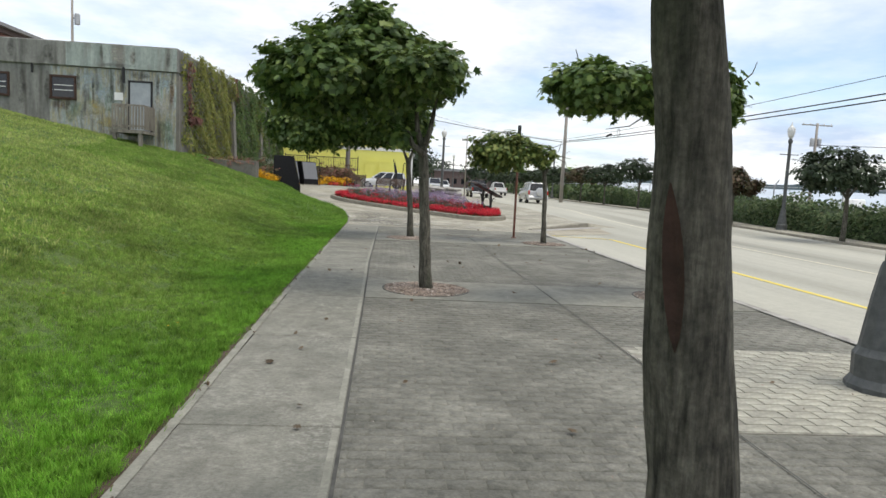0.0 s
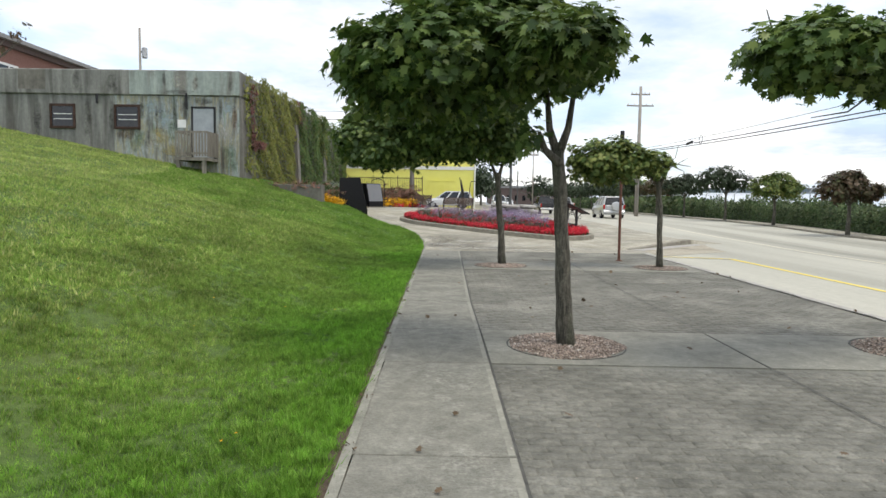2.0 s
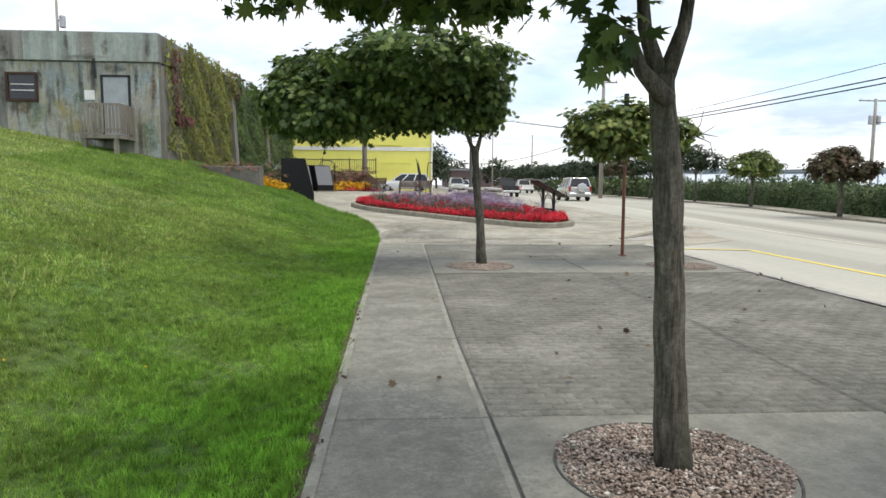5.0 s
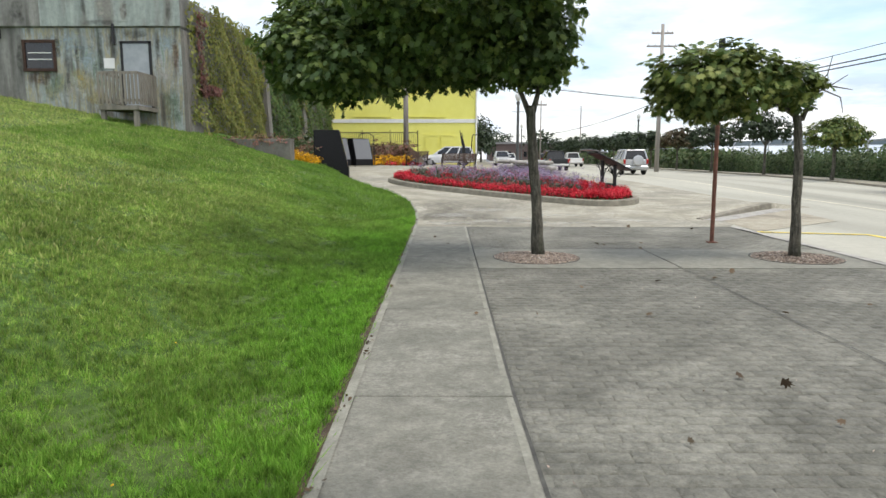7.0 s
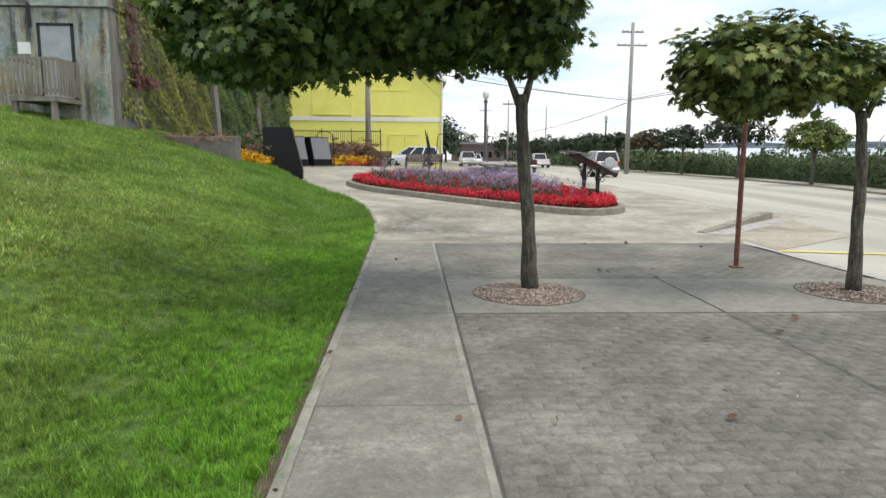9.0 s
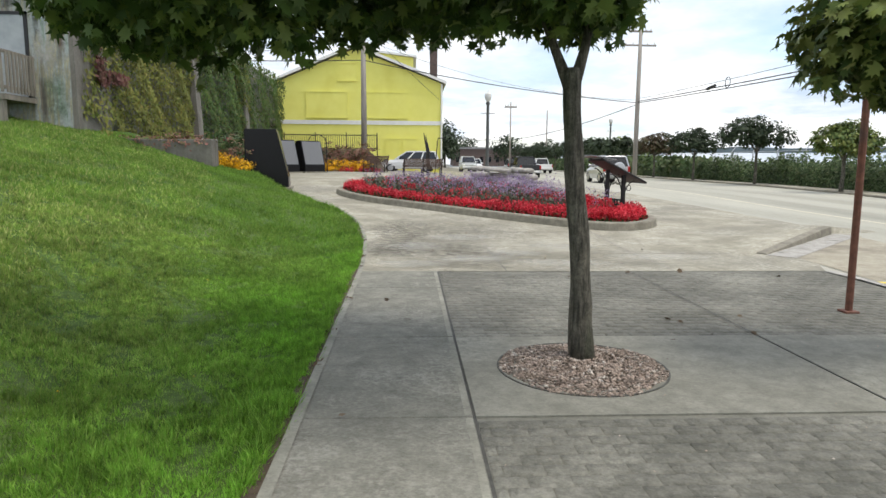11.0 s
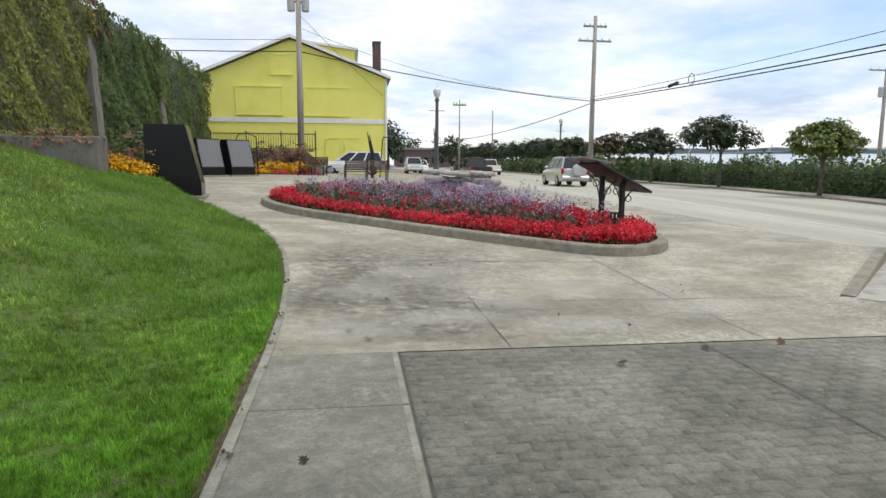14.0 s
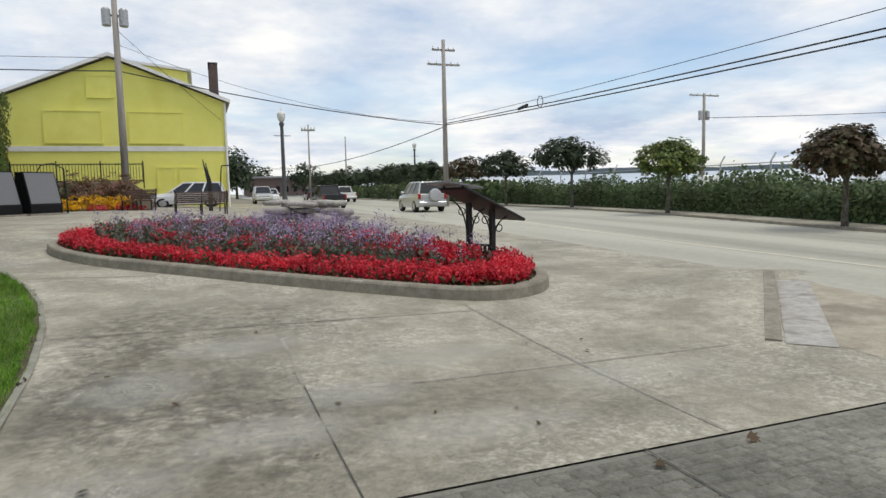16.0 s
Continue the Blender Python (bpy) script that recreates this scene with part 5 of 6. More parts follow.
# ---- yellow building ----
yb = thing("yellow_building", -4.5, 62.0, 0.3, label="two-storey bright yellow building with white trim", category="building")
bm = prism(bmesh.new(), [(-6.2, -0.5), (6.2, -0.5), (6.2, 7.0), (-0.35, 9.5), (-6.2, 7.0)], "y", 0.0, 22.0)
part("wall", bm, "yellow", yb)
bm = prism(bmesh.new(), [(-6.45, 6.98), (-0.35, 9.6), (6.45, 6.98), (6.45, 7.16), (-0.35, 9.78), (-6.45, 7.16)], "y", -0.35, 22.3)
part("roof", bm, "roof", yb, "grey roof with white fascia")
for a, b in (((-6.47, 6.96), (-0.35, 9.58)), ((-0.35, 9.58), (6.47, 6.96))):
    bm = prism(bmesh.new(), [(a[0], a[1]), (b[0], b[1]), (b[0], b[1] + 0.205), (a[0], a[1] + 0.205)], "y", -0.42, -0.355)
    part("fascia", bm, "white", yb, "white roof edge board")
part("trim_band", B(-6.24, 6.24, -0.06, 0.0, 3.95, 4.25), "white", yb, "white band between the storeys")
part("corner_pipe", T([(6.12, -0.1, 0.0), (6.12, -0.1, 7.0)], 0.07, 8), "white", yb)
bm = prism(bmesh.new(), [(-0.2, 8.2), (4.0, 7.6), (4.0, 9.2), (-0.2, 9.72)], "y", 2.0, 14.0)
dm = part("dormer", bm, "yellow", yb, "yellow raised roof block")
bm = prism(bmesh.new(), [(-0.35, 9.72), (4.25, 9.2), (4.25, 9.36), (-0.35, 9.88)], "y", 1.8, 14.2)
part("dormer_roof", bm, "white", dm)
for x0, x1, z0, z1 in ((-3.95, -1.0, 4.5, 6.3), (0.6, 3.55, 4.5, 6.3), (-1.6, -0.3, 7.2, 8.4), (2.0, 2.9, 1.0, 2.9), (3.3, 4.2, 1.0, 2.9)):
    p = part("panel", B(x0, x1, -0.05, 0.0, z0, z1), "yellow", yb, "yellow boarded-up window")
    bm = box(box(box(B(x0 - 0.08, x1 + 0.08, -0.09, 0.0, z1, z1 + 0.1), x0 - 0.08, x1 + 0.08, -0.1, 0.0, z0 - 0.1, z0), x0 - 0.08, x0, -0.08, 0, z0, z1), x1, x1 + 0.08, -0.08, 0, z0, z1)
    part("panel_frame", bm, "yellow", p)
ch = part("chimney", B(5.35, 5.95, 3.9, 4.6, 5.5, 10.15), "chimney", yb, "dark brick chimney")
part("chimney_cap", box(B(5.33, 5.97, 3.88, 4.62, 10.15, 10.25), 5.33, 5.45, 3.88, 4.62, 9.8, 10.2), "iron", ch)
bb = thing("brick_building", -40.0, 45.0, 0.3, label="long red-brown brick building with pale windows behind the bunker", category="building")
part("wall", B(-26, 0, 0, 70, -0.5, 14.0), "brickred", bb)
part("cornice", B(-26.3, 0.35, -0.3, 70.3, 14.0, 14.5), "chimney", bb, "dark cornice")
part("roof", B(-26.8, 0.8, -0.8, 70.8, 14.5, 14.85), "roof", bb)
for i in range(10):
    y = 14.0 + i * 4.4
    w = part("window", B(-0.02, 0.03, y, y + 2.2, 10.0, 12.4), "darkglass", bb)
    bm = box(box(box(B(0.0, 0.1, y - 0.1, y + 2.3, 12.4, 12.6), 0.0, 0.1, y - 0.1, y + 2.3, 9.8, 10.0), 0.0, 0.08, y + 1.0, y + 1.2, 10.0, 12.4), 0.0, 0.07, y - 0.1, y + 2.3, 11.1, 11.25)
    part("window_frame", bm, "white", w)

# tree behind the bunker, only its outer twigs come into view
e = thing("bare_tree", -26.0, 36.5, 4.6, label="sparse tree behind the concrete building", category="tree")
part("trunk", T([(0, 0, -4.0), (0.1, 0, 2.0), (0.5, 0, 4.0)], [0.2, 0.16, 0.1], 8), "bark", e)
for k in range(9):
    a = k * 0.7
    part("limb", T([(0.4, 0, 3.0 + 0.1 * k), (0.5 + 1.4 * math.cos(a), 1.0 * math.sin(a), 4.2 + 0.15 * k), (0.5 + 2.2 * math.cos(a), 1.6 * math.sin(a), 4.9 + 0.2 * k)], [0.05, 0.03, 0.012], 5), "bark", e)
crown("crown", [(0.5, 0, 5.2, 2.3, 1.8, 1.3)], 420, 0.2, "leafred", e, MAPLE, 0.3)


# ---- memorial stones ----
def memorial(x, y, rz, w, h, label, face, d=0.82):
    """A wedge of stone: upright back, narrow flat top, slanted face over a low upright foot."""
    z = float(G(x, y))
    e = thing("memorial_stone", x, y, z, rz, label=label, category="memorial", group="memorial stones")
    part("plinth", B(-w / 2 - 0.1, w / 2 + 0.1, -d / 2 - 0.1, d / 2 + 0.1, -0.1, 0.07, bevel=0.015), "kerb", e)
    y0, y1 = -d / 2, -d / 2 + 0.36
    bm = prism(bmesh.new(), [(y0, 0.07), (d / 2, 0.07), (d / 2, h), (y1, h), (y0 + 0.02, 0.4), (y0, 0.4)], "x", -w / 2, w / 2)
    bmesh.ops.bevel(bm, geom=list(bm.edges), offset=0.012, segments=1, affect="EDGES")
    part("stone", bm, "granite", e)
    ang = math.atan2(h - 0.4, y1 - y0 - 0.02)
    bm = B(-w / 2 + 0.05, w / 2 - 0.05, 0.05, (h - 0.4) / math.sin(ang) - 0.05, 0.0, 0.01)
    bmesh.ops.rotate(bm, cent=(0, 0, 0), matrix=Matrix.Rotation(ang, 3, "X"), verts=bm.verts)
    bmesh.ops.translate(bm, vec=(0, y0 + 0.02, 0.4), verts=bm.verts)
    part("engraved_face", bm, face, e, "engraved stone face")
    return e


memorial(-5.38, 34.1, 97, 1.0, 1.92, "tall polished black granite memorial stone", "granite", 1.35)
# these three faces are grey to paint the reflection on polished stone
memorial(-8.3, 45.2, 54, 1.2, 1.7, "black granite memorial stone, reflection painted grey on its engraved face", "greysheenpanel")
memorial(-7.15, 46.2, 50, 1.25, 1.7, "black granite memorial stone, reflection painted grey on its engraved face", "greysheenpanel")
memorial(-6.0, 47.2, 46, 1.3, 1.68, "black granite memorial stone, reflection painted grey on its engraved face", "greysheenpanel")
e = thing("tubular_rail", -6.3, 48.6, float(G(-6.3, 48.6)), label="thin curved iron tube rail behind the memorial stones", category="rail")
part("tube", T([(0, 0, 0), (0, 0, 1.75), (0.15, 0, 2.0), (0.6, 0, 2.05), (0.95, 0, 1.85), (1.0, 0, 0)], 0.03, 6), "iron", e)

# ---- raised flower bed with its kerb ----
FRONT = [(-3.0, 33.1), (-2.72, 31.8), (-1.85, 30.4), (-0.5, 29.15), (1.0, 27.6), (2.28, 26.35), (3.1, 25.6), (3.7, 25.5), (4.3, 25.85), (4.75, 26.6), (4.85, 27.5)]
BACK = [(4.6, 28.8), (4.2, 30.4), (3.6, 32.4), (2.4, 34.2), (0.6, 35.4), (-1.0, 35.5), (-2.1, 34.5)]
loop = [Vector((*p, 0)) for p in FRONT + BACK]


def smooth_loop(pts, times=2):
    for _ in range(times):
        out = []
        for a, b in zip(pts, pts[1:] + pts[:1]):
            out += [a.lerp(b, 0.25), a.lerp(b, 0.75)]
        pts = out
    return pts


rim_pts = smooth_loop(loop)


def inset(pts, d):
    out = []
    n = len(pts)
    for i, p in enumerate(pts):
        t = (pts[(i + 1) % n] - pts[i - 1]).normalized()
        out.append(p + Vector((-t.y, t.x, 0)) * d)
    return out


bed = thing("flower_bed", 0, 0, 0, label="raised flower bed with a low concrete kerb", category="flower bed")
rim_pts = inset(rim_pts, -0.09)
inner = inset(rim_pts, 0.17)
n = len(rim_pts)
seg = 6
for s in range(0, n, seg):
    bm = bmesh.new()
    prev = None
    for i in range(s, min(s + seg, n) + 1):
        a, b = rim_pts[i % n], inner[i % n]
        if i == s:
            a, b = a.lerp(rim_pts[(i + 1) % n], 0.012), b.lerp(inner[(i + 1) % n], 0.012)
        ga, gb = float(G(a.x, a.y)), float(G(b.x, b.y))
        o = (a - b).normalized() * 0.02
        cur = [bm.verts.new(v) for v in ((a.x + o.x, a.y + o.y, ga - 0.05), (a.x, a.y, ga + 0.14), (a.x - o.x, a.y - o.y, ga + 0.165), (b.x, b.y, gb + 0.17), (b.x, b.y, gb - 0.05))]
        if prev:
            for k in range(4):
                bm.faces.new((prev[k], prev[k + 1], cur[k + 1], cur[k]))
        prev = cur
    part("kerb_stone", bm, "kerb", bed)
bm = bmesh.new()
vs = [bm.verts.new((p.x, p.y, float(G(p.x, p.y)) + 0.11)) for p in inner]
bm.faces.new(vs)
bmesh.ops.triangulate(bm, faces=bm.faces)
part("soil", bm, "soil", bed)
# thin white plate standing in for a pale stain on the kerb
part("paper_scrap", B(1.78, 1.96, 26.65, 26.656, 0.15, 0.31, rz=-44), "white", None)
tagged(bpy.data.objects["paper_scrap"], "pale stain on the bed's kerb, made as a thin white plate", "litter")


def poly_points(count, lo, hi):
    """Places in the bed between two distances from its kerb, on its front side."""
    a = inset(rim_pts, lo)
    b = inset(rim_pts, hi)
    i = rng.integers(0, n, count)
    s, t = rng.random(count), rng.random(count)
    A, Bq = np.array([v[:2] for v in a]), np.array([v[:2] for v in b])
    p0 = A[i] * (1 - s[:, None]) + A[(i + 1) % n] * s[:, None]
    p1 = Bq[i] * (1 - s[:, None]) + Bq[(i + 1) % n] * s[:, None]
    return p0 * (1 - t[:, None]) + p1 * t[:, None]


def flower_mass(name, xy, h0, h1, size, per, mat, label, spread=0.05, shape=KITE, up=0.5):
    m = len(xy)
    g = G(xy[:, 0], xy[:, 1]) + 0.1
    hh = rng.uniform(h0, h1, m) * (0.85 + 0.25 * np.sin(xy[:, 0] * 5.1) * np.sin(xy[:, 1] * 4.3))
    if name == "purple_flowers":
        hh = hh + 0.16 * ramp01(xy[:, 0], 0.5, 2.5)
    c = np.repeat(np.stack([xy[:, 0], xy[:, 1], g + hh], -1), per, 0)
    c = c + rng.normal(size=c.shape) * spread
    nrm = rng.normal(size=c.shape) + np.array([0, -0.5, up])
    tip = rng.normal(size=c.shape) * 0.6 + np.array([0, 0, 0.9])
    v, f = leaves(c, nrm, tip, size * rng.uniform(0.6, 1.3, len(c)), shape)
    ob = raw(name, v, f, mat)
    return tagged(ob, label, "flowers", kind="stuff"), c


red_xy = poly_points(4200, 0.22, 0.8)
flower_mass("red_flowers", red_xy, 0.13, 0.26, 0.05, 11, "red", "dense border of bright red bedding flowers", np.array([0.022, 0.022, 0.05]))
flower_mass("red_flowers", poly_points(1500, 1.4, 1.85), 0.3, 0.42, 0.05, 9, "red", "second row of red flowers inside the bed", np.array([0.022, 0.022, 0.05]))
flower_mass("red_flower_leaves", poly_points(2600, 0.22, 0.9), 0.02, 0.13, 0.09, 3, "redleaf", "dark leaves under the red flowers", 0.05)


def in_loop(p, pts):
    x, y = p[:, 0], p[:, 1]
    inside = np.zeros(len(p), bool)
    for a, b in zip(pts, pts[1:] + pts[:1]):
        cross = ((a.y > y) != (b.y > y)) & (x < (b.x - a.x) * (y - a.y) / (b.y - a.y + 1e-9) + a.x)
        inside ^= cross
    return inside


cand = np.stack([rng.uniform(-3.2, 4.9, 9000), rng.uniform(25.4, 35.6, 9000)], -1)
core = inset(rim_pts, 0.85)
pur = cand[in_loop(cand, core)]
pur = pur[~((pur[:, 0] > 3.2) & (rng.random(len(pur)) < 0.65))]
pur = pur[np.sin(pur[:, 0] * 3.3 + 1 + np.sin(pur[:, 1])) * np.sin(pur[:, 1] * 2.7) + 0.25 * np.sin(pur[:, 0] * 9.1) > -0.12][:1150]
ob, _ = flower_mass("purple_flowers", pur, 0.32, 0.66, 0.033, 12, "purple", "airy mass of pale purple flowers on thin stems", 0.05)
g = G(pur[:, 0], pur[:, 1]) + 0.1
k = len(pur)
sx = rng.normal(size=(k, 3, 2)) * 0.05
st = []
for j in range(3):
    p0 = np.stack([pur[:, 0] - 0.006, pur[:, 1], g], -1)
    p1 = np.stack([pur[:, 0] + 0.006, pur[:, 1], g], -1)
    p2 = np.stack([pur[:, 0] + sx[:, j, 0], pur[:, 1] + sx[:, j, 1], g + rng.uniform(0.3, 0.62, k)], -1)
    st.append(np.stack([p0, p1, p2], 1))
stv = np.concatenate(st).reshape(-1, 3)
tagged(raw("flower_stems", stv, np.arange(len(stv)).reshape(-1, 3), "stem"), "thin grey-green flower stems", "stems", kind="stuff")
flower_mass("stem_leaves", np.concatenate([pur, cand[in_loop(cand, core)][:700]]), 0.04, 0.36, 0.085, 9, "stem", "grey-green foliage under the purple flowers", 0.09, OVAL)

# reading board on two posts
sg = thing("reading_board", 4.12, 27.5, float(G(4.12, 27.5)) + 0.1, 8, label="black iron reading board on two posts with scrollwork", category="sign")
for x, y in ((-0.15, 0.1), (0.15, -0.12)):
    p = part("post", B(x - 0.042, x + 0.042, y - 0.042, y + 0.042, -0.15, 1.02 - 0.42 * x, bevel=0.008), "iron", sg)
bm = bmesh.new()
box(bm, -0.6, 0.6, -0.45, 0.45, -0.022, 0.022, bevel=0.008)
bmesh.ops.rotate(bm, cent=(0, 0, 0), matrix=Matrix.Rotation(radians(26), 3, "Y"), verts=bm.verts)
bmesh.ops.translate(bm, vec=(0.03, 0, 1.05), verts=bm.verts)
bd = part("board", bm, "iron", sg, "slanted black board")
bm = bmesh.new()
box(bm, -0.53, 0.53, -0.39, 0.39, 0.024, 0.03)
bmesh.ops.rotate(bm, cent=(0, 0, 0), matrix=Matrix.Rotation(radians(26), 3, "Y"), verts=bm.verts)
bmesh.ops.translate(bm, vec=(0.03, 0, 1.05), verts=bm.verts)
part("panel", bm, "greysheenpanel", bd, "grey printed panel")
bm = bmesh.new()
box(bm, -0.3, 0.3, -0.42, 0.42, -0.014, 0.014, bevel=0.004)
bmesh.ops.rotate(bm, cent=(0, 0, 0), matrix=Matrix.Rotation(radians(9), 3, "Y"), verts=bm.verts)
bmesh.ops.translate(bm, vec=(-0.48, 0.02, 1.36), verts=bm.verts)
part("header", bm, "greysheenpanel", bd, "grey top plate")
for y in (-0.3, 0.3):
    part("header_bracket", T([(-0.5, y, 1.345), (-0.42, y, 1.26)], 0.02, 6), "iron", bd)
part("lower_rail", T([(-0.15, 0.1, 0.28), (0.15, -0.12, 0.26)], 0.02, 6), "iron", sg)
part("upper_rail", T([(-0.15, 0.1, 0.40), (0.15, -0.12, 0.38)], 0.02, 6), "iron", sg)
for i in range(5):
    u = (i + 0.7) / 5.5
    x, y = -0.15 + 0.3 * u, 0.1 - 0.22 * u
    part("rail_bar", B(x - 0.02, x + 0.02, y - 0.015, y + 0.015, 0.26, 0.4), "iron", sg)
for x, y, sx_, zt in ((0.15, -0.12, 1, 0.86), (0.15, -0.12, -1, 1.0), (-0.15, 0.1, 1, 1.0), (-0.15, 0.1, -1, 1.14)):
    arc = [(x + sx_ * (0.04 + 0.34 * (1 - math.cos(t * math.pi / 16)) * 0.9), y, 0.5 + (zt - 0.52) * math.sin(t * math.pi / 16)) for t in range(9)]
    part("scroll", T(arc, 0.013, 5), "iron", sg)
    rg = [(x + sx_ * 0.13 + 0.06 * math.cos(t * 0.524), y, zt - 0.2 + 0.06 * math.sin(t * 0.524)) for t in range(13)]
    part("scroll", T(rg, 0.009, 5), "iron", sg)

# ---- stacked stones behind the bed ----
for i in range(44):
    lay = 0 if i < 18 else 1 if i < 31 else 2 if i < 39 else 3
    x = 1.2 + 0.25 * lay + (i * 0.83) % (3.4 - 0.5 * lay)
    y = 36.0 + 0.15 * lay + (i * 0.61) % (2.4 - 0.4 * lay)
    sx_, sy_, sz_ = 0.3 + 0.25 * ((i * 7) % 5) / 5, 0.24 + 0.2 * ((i * 3) % 4) / 4, 0.075 + 0.02 * ((i * 5) % 3)
    bm = bmesh.new()
    bmesh.ops.create_icosphere(bm, subdivisions=2, radius=1.0)
    for v in bm.verts:
        q = v.co.copy()
        f = 1 + 0.28 * noise.noise(q * 1.6 + Vector((i * 3.1, 0, 0)))
        v.co = Vector((math.copysign(abs(q.x) ** 0.7, q.x) * sx_ * f, math.copysign(abs(q.y) ** 0.7, q.y) * sy_ * f, math.copysign(min(abs(q.z), 0.62), q.z) * sz_ * 1.5))
    z = float(G(x, y)) + 0.16 + lay * 0.2
    ob = part("stone_slab", bm, "stone", None, smooth=True)
    ob.matrix_basis = pose(x, y, z, 3 * math.sin(i), 3 * math.cos(i * 2), i * 47)
    tagged(ob, "flat grey-beige stone slab in a low pile", "stone", group="stone pile")


# ---- benches ----
def bench(x, y, rz, w, label):
    e = thing("bench", x, y, float(G(x, y)), rz, label=label, category="bench", group="benches")
    for i in range(4):
        part("seat_slat", B(-w / 2, w / 2, -0.22 + i * 0.12, -0.12 + i * 0.12, 0.42, 0.46, bevel=0.006), "benchwood", e)
    for i in range(6):
        part("back_slat", B(-w / 2, w / 2, 0.26 + i * 0.022, 0.29 + i * 0.022, 0.5 + i * 0.075, 0.565 + i * 0.075, bevel=0.006), "benchwood", e)
    for s in (-1, 0, 1):
        xx = s * (w / 2 - 0.06)
        part("leg", B(xx - 0.025, xx + 0.025, -0.22, -0.16, 0, 0.42), "iron", e)
        part("leg", B(xx - 0.025, xx + 0.025, 0.22, 0.28, 0, 0.5), "iron", e)
        part("back_support", T([(xx, 0.26, 0.42), (xx, 0.42, 0.98)], 0.022, 6), "iron", e)
        if s:
            part("armrest", T([(xx, 0.3, 0.7), (xx, 0.1, 0.73), (xx, -0.15, 0.72), (xx, -0.27, 0.62), (xx, -0.24, 0.5), (xx, -0.19, 0.42)], 0.02, 6), "iron", e, "curved iron armrest")
    return e


bench(-0.1, 46.0, 188, 2.05, "dark brown slatted bench with curved iron arms, seen from behind")
bench(-2.75, 50.3, -18, 1.4, "brown slatted bench with iron arms beside the flowers")
e = thing("iron_sculpture", 0.3, 51.5, float(G(0.3, 51.5)), label="upright dark iron sculpture of two leaning blades", category="sculpture")
part("blade", T([(0, 0, 0), (0.0, 0, 1.4), (-0.22, 0, 2.5)], [0.05, 0.075, 0.02], 6), "iron", e)
part("blade", T([(0.1, 0, 0), (0.1, 0, 1.3), (-0.1, 0.05, 2.35)], [0.04, 0.065, 0.02], 6), "iron", e)
part("arm", T([(0.45, 0, 0), (0.6, 0, 2.0), (0.65, 0, 2.2), (1.05, 0, 2.22)], 0.03, 6), "iron", e)

# ---- flower bank, fence ----
bank = sheet("flower_bank", np.linspace(50.6, 58.0, 16), -11.5, -2.3, 14, 0.0, "soil", "planted bank before the yellow building", height=lambda X, Y: G(X, Y) + 0.05 + 1.35 * ramp01(Y, 51.5, 57) * (1 - ramp01(X, -3.6, -2.3)), category="bank")
xs = np.linspace(-8.6, -3.6, 6)
for i, x in enumerate(xs):
    yy = 51.0 + 0.25 * math.sin(i * 2)
    bush("golden_flowers", x, yy, float(G(x, yy)) + 0.02, 0.66, 0.42, 0.66, 950, 0.085, "gold", "bright golden-yellow flowers along the bank", "flowers", KITE)
for x in (-4.4, -3.4, -2.9):
    bush("red_flowers_clump", x, 50.5, float(G(x, 50.5)), 0.5, 0.3, 0.3, 300, 0.07, "red", "low red flowers at the bank's foot", "flowers", KITE)
for i, (x, y, m) in enumerate(((-8.5, 53.6, "hedge"), (-7.4, 53.2, "hedge"), (-6.4, 53.6, "hedge"), (-5.5, 53.0, "pink"), (-4.7, 53.8, "pink"), (-3.6, 53.0, "pink"), (-4.1, 54.4, "pink"))):
    bush("shrub", x, y, float(G(x, y)) + 0.25, 0.85, 0.7, 1.35 if m == "pink" else 1.15, 900, 0.12, m, "dusty pink flowering shrub on the bank" if m == "pink" else "green shrub on the planted bank", "shrub")
fn = thing("iron_fence", -9.3, 57.4, float(G(-5, 57.4)) + 1.3, label="black iron picket fence on the planted bank", category="fence")
for z in (0.12, 1.02):
    part("rail", B(0, 6.3, -0.02, 0.02, z, z + 0.05), "iron", fn)
for i in range(43):
    part("picket", B(0.02 + i * 0.148, 0.045 + i * 0.148, -0.012, 0.012, 0.05, 1.12), "iron", fn)
for i in range(4):
    part("fence_post", B(-0.03 + i * 2.1, 0.03 + i * 2.1, -0.03, 0.03, -0.3, 1.22), "iron", fn)

# ---- hedge, wire fence, yard beyond ----
m = 44000
yy = rng.uniform(-2, 62, m)
kx = np.array([KERB_X(v) for v in yy])
ht = 1.3 + 0.22 * np.sin(yy * 0.9) + 0.18 * np.sin(yy * 2.3 + 1) + 0.12 * np.sin(yy * 5.1) + 0.3 * np.maximum(0, np.sin(yy * 0.41 + 2 * np.sin(yy * 0.13))) * np.abs(np.sin(yy * 3.7))
a = rng.uniform(0, np.pi, m)
p = np.stack([kx + 2.9 - 1.0 * np.cos(a) * rng.uniform(0.85, 1.1, m), yy, np.abs(np.sin(a)) ** 0.6 * ht * rng.uniform(0.78, 1.06, m) * np.where(rng.random(m) < 0.04, 1.16, 1) + 0.1], -1)
low = rng.random(m) < 0.45
p[low, 0] = kx[low] + 1.75 + 0.25 * rng.random(low.sum())
p[low, 2] = rng.random(low.sum()) * ht[low]
p[:, 2] += G(p[:, 0], yy)
nrm = np.array([-0.8, -0.5, 0.6]) + rng.normal(size=p.shape) * 0.5
v, f = leaves(p, nrm, rng.normal(size=p.shape) * 0.5 + np.array([0, 0, 0.3]), 0.135 * rng.uniform(0.5, 1.5, m), OVAL)
tagged(raw("hedge", v, f, "hedge"), "wild leafy green hedge along the street", "hedge", kind="stuff")
# a dark sheet under the leaves paints the hedge's inner shade
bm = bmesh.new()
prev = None
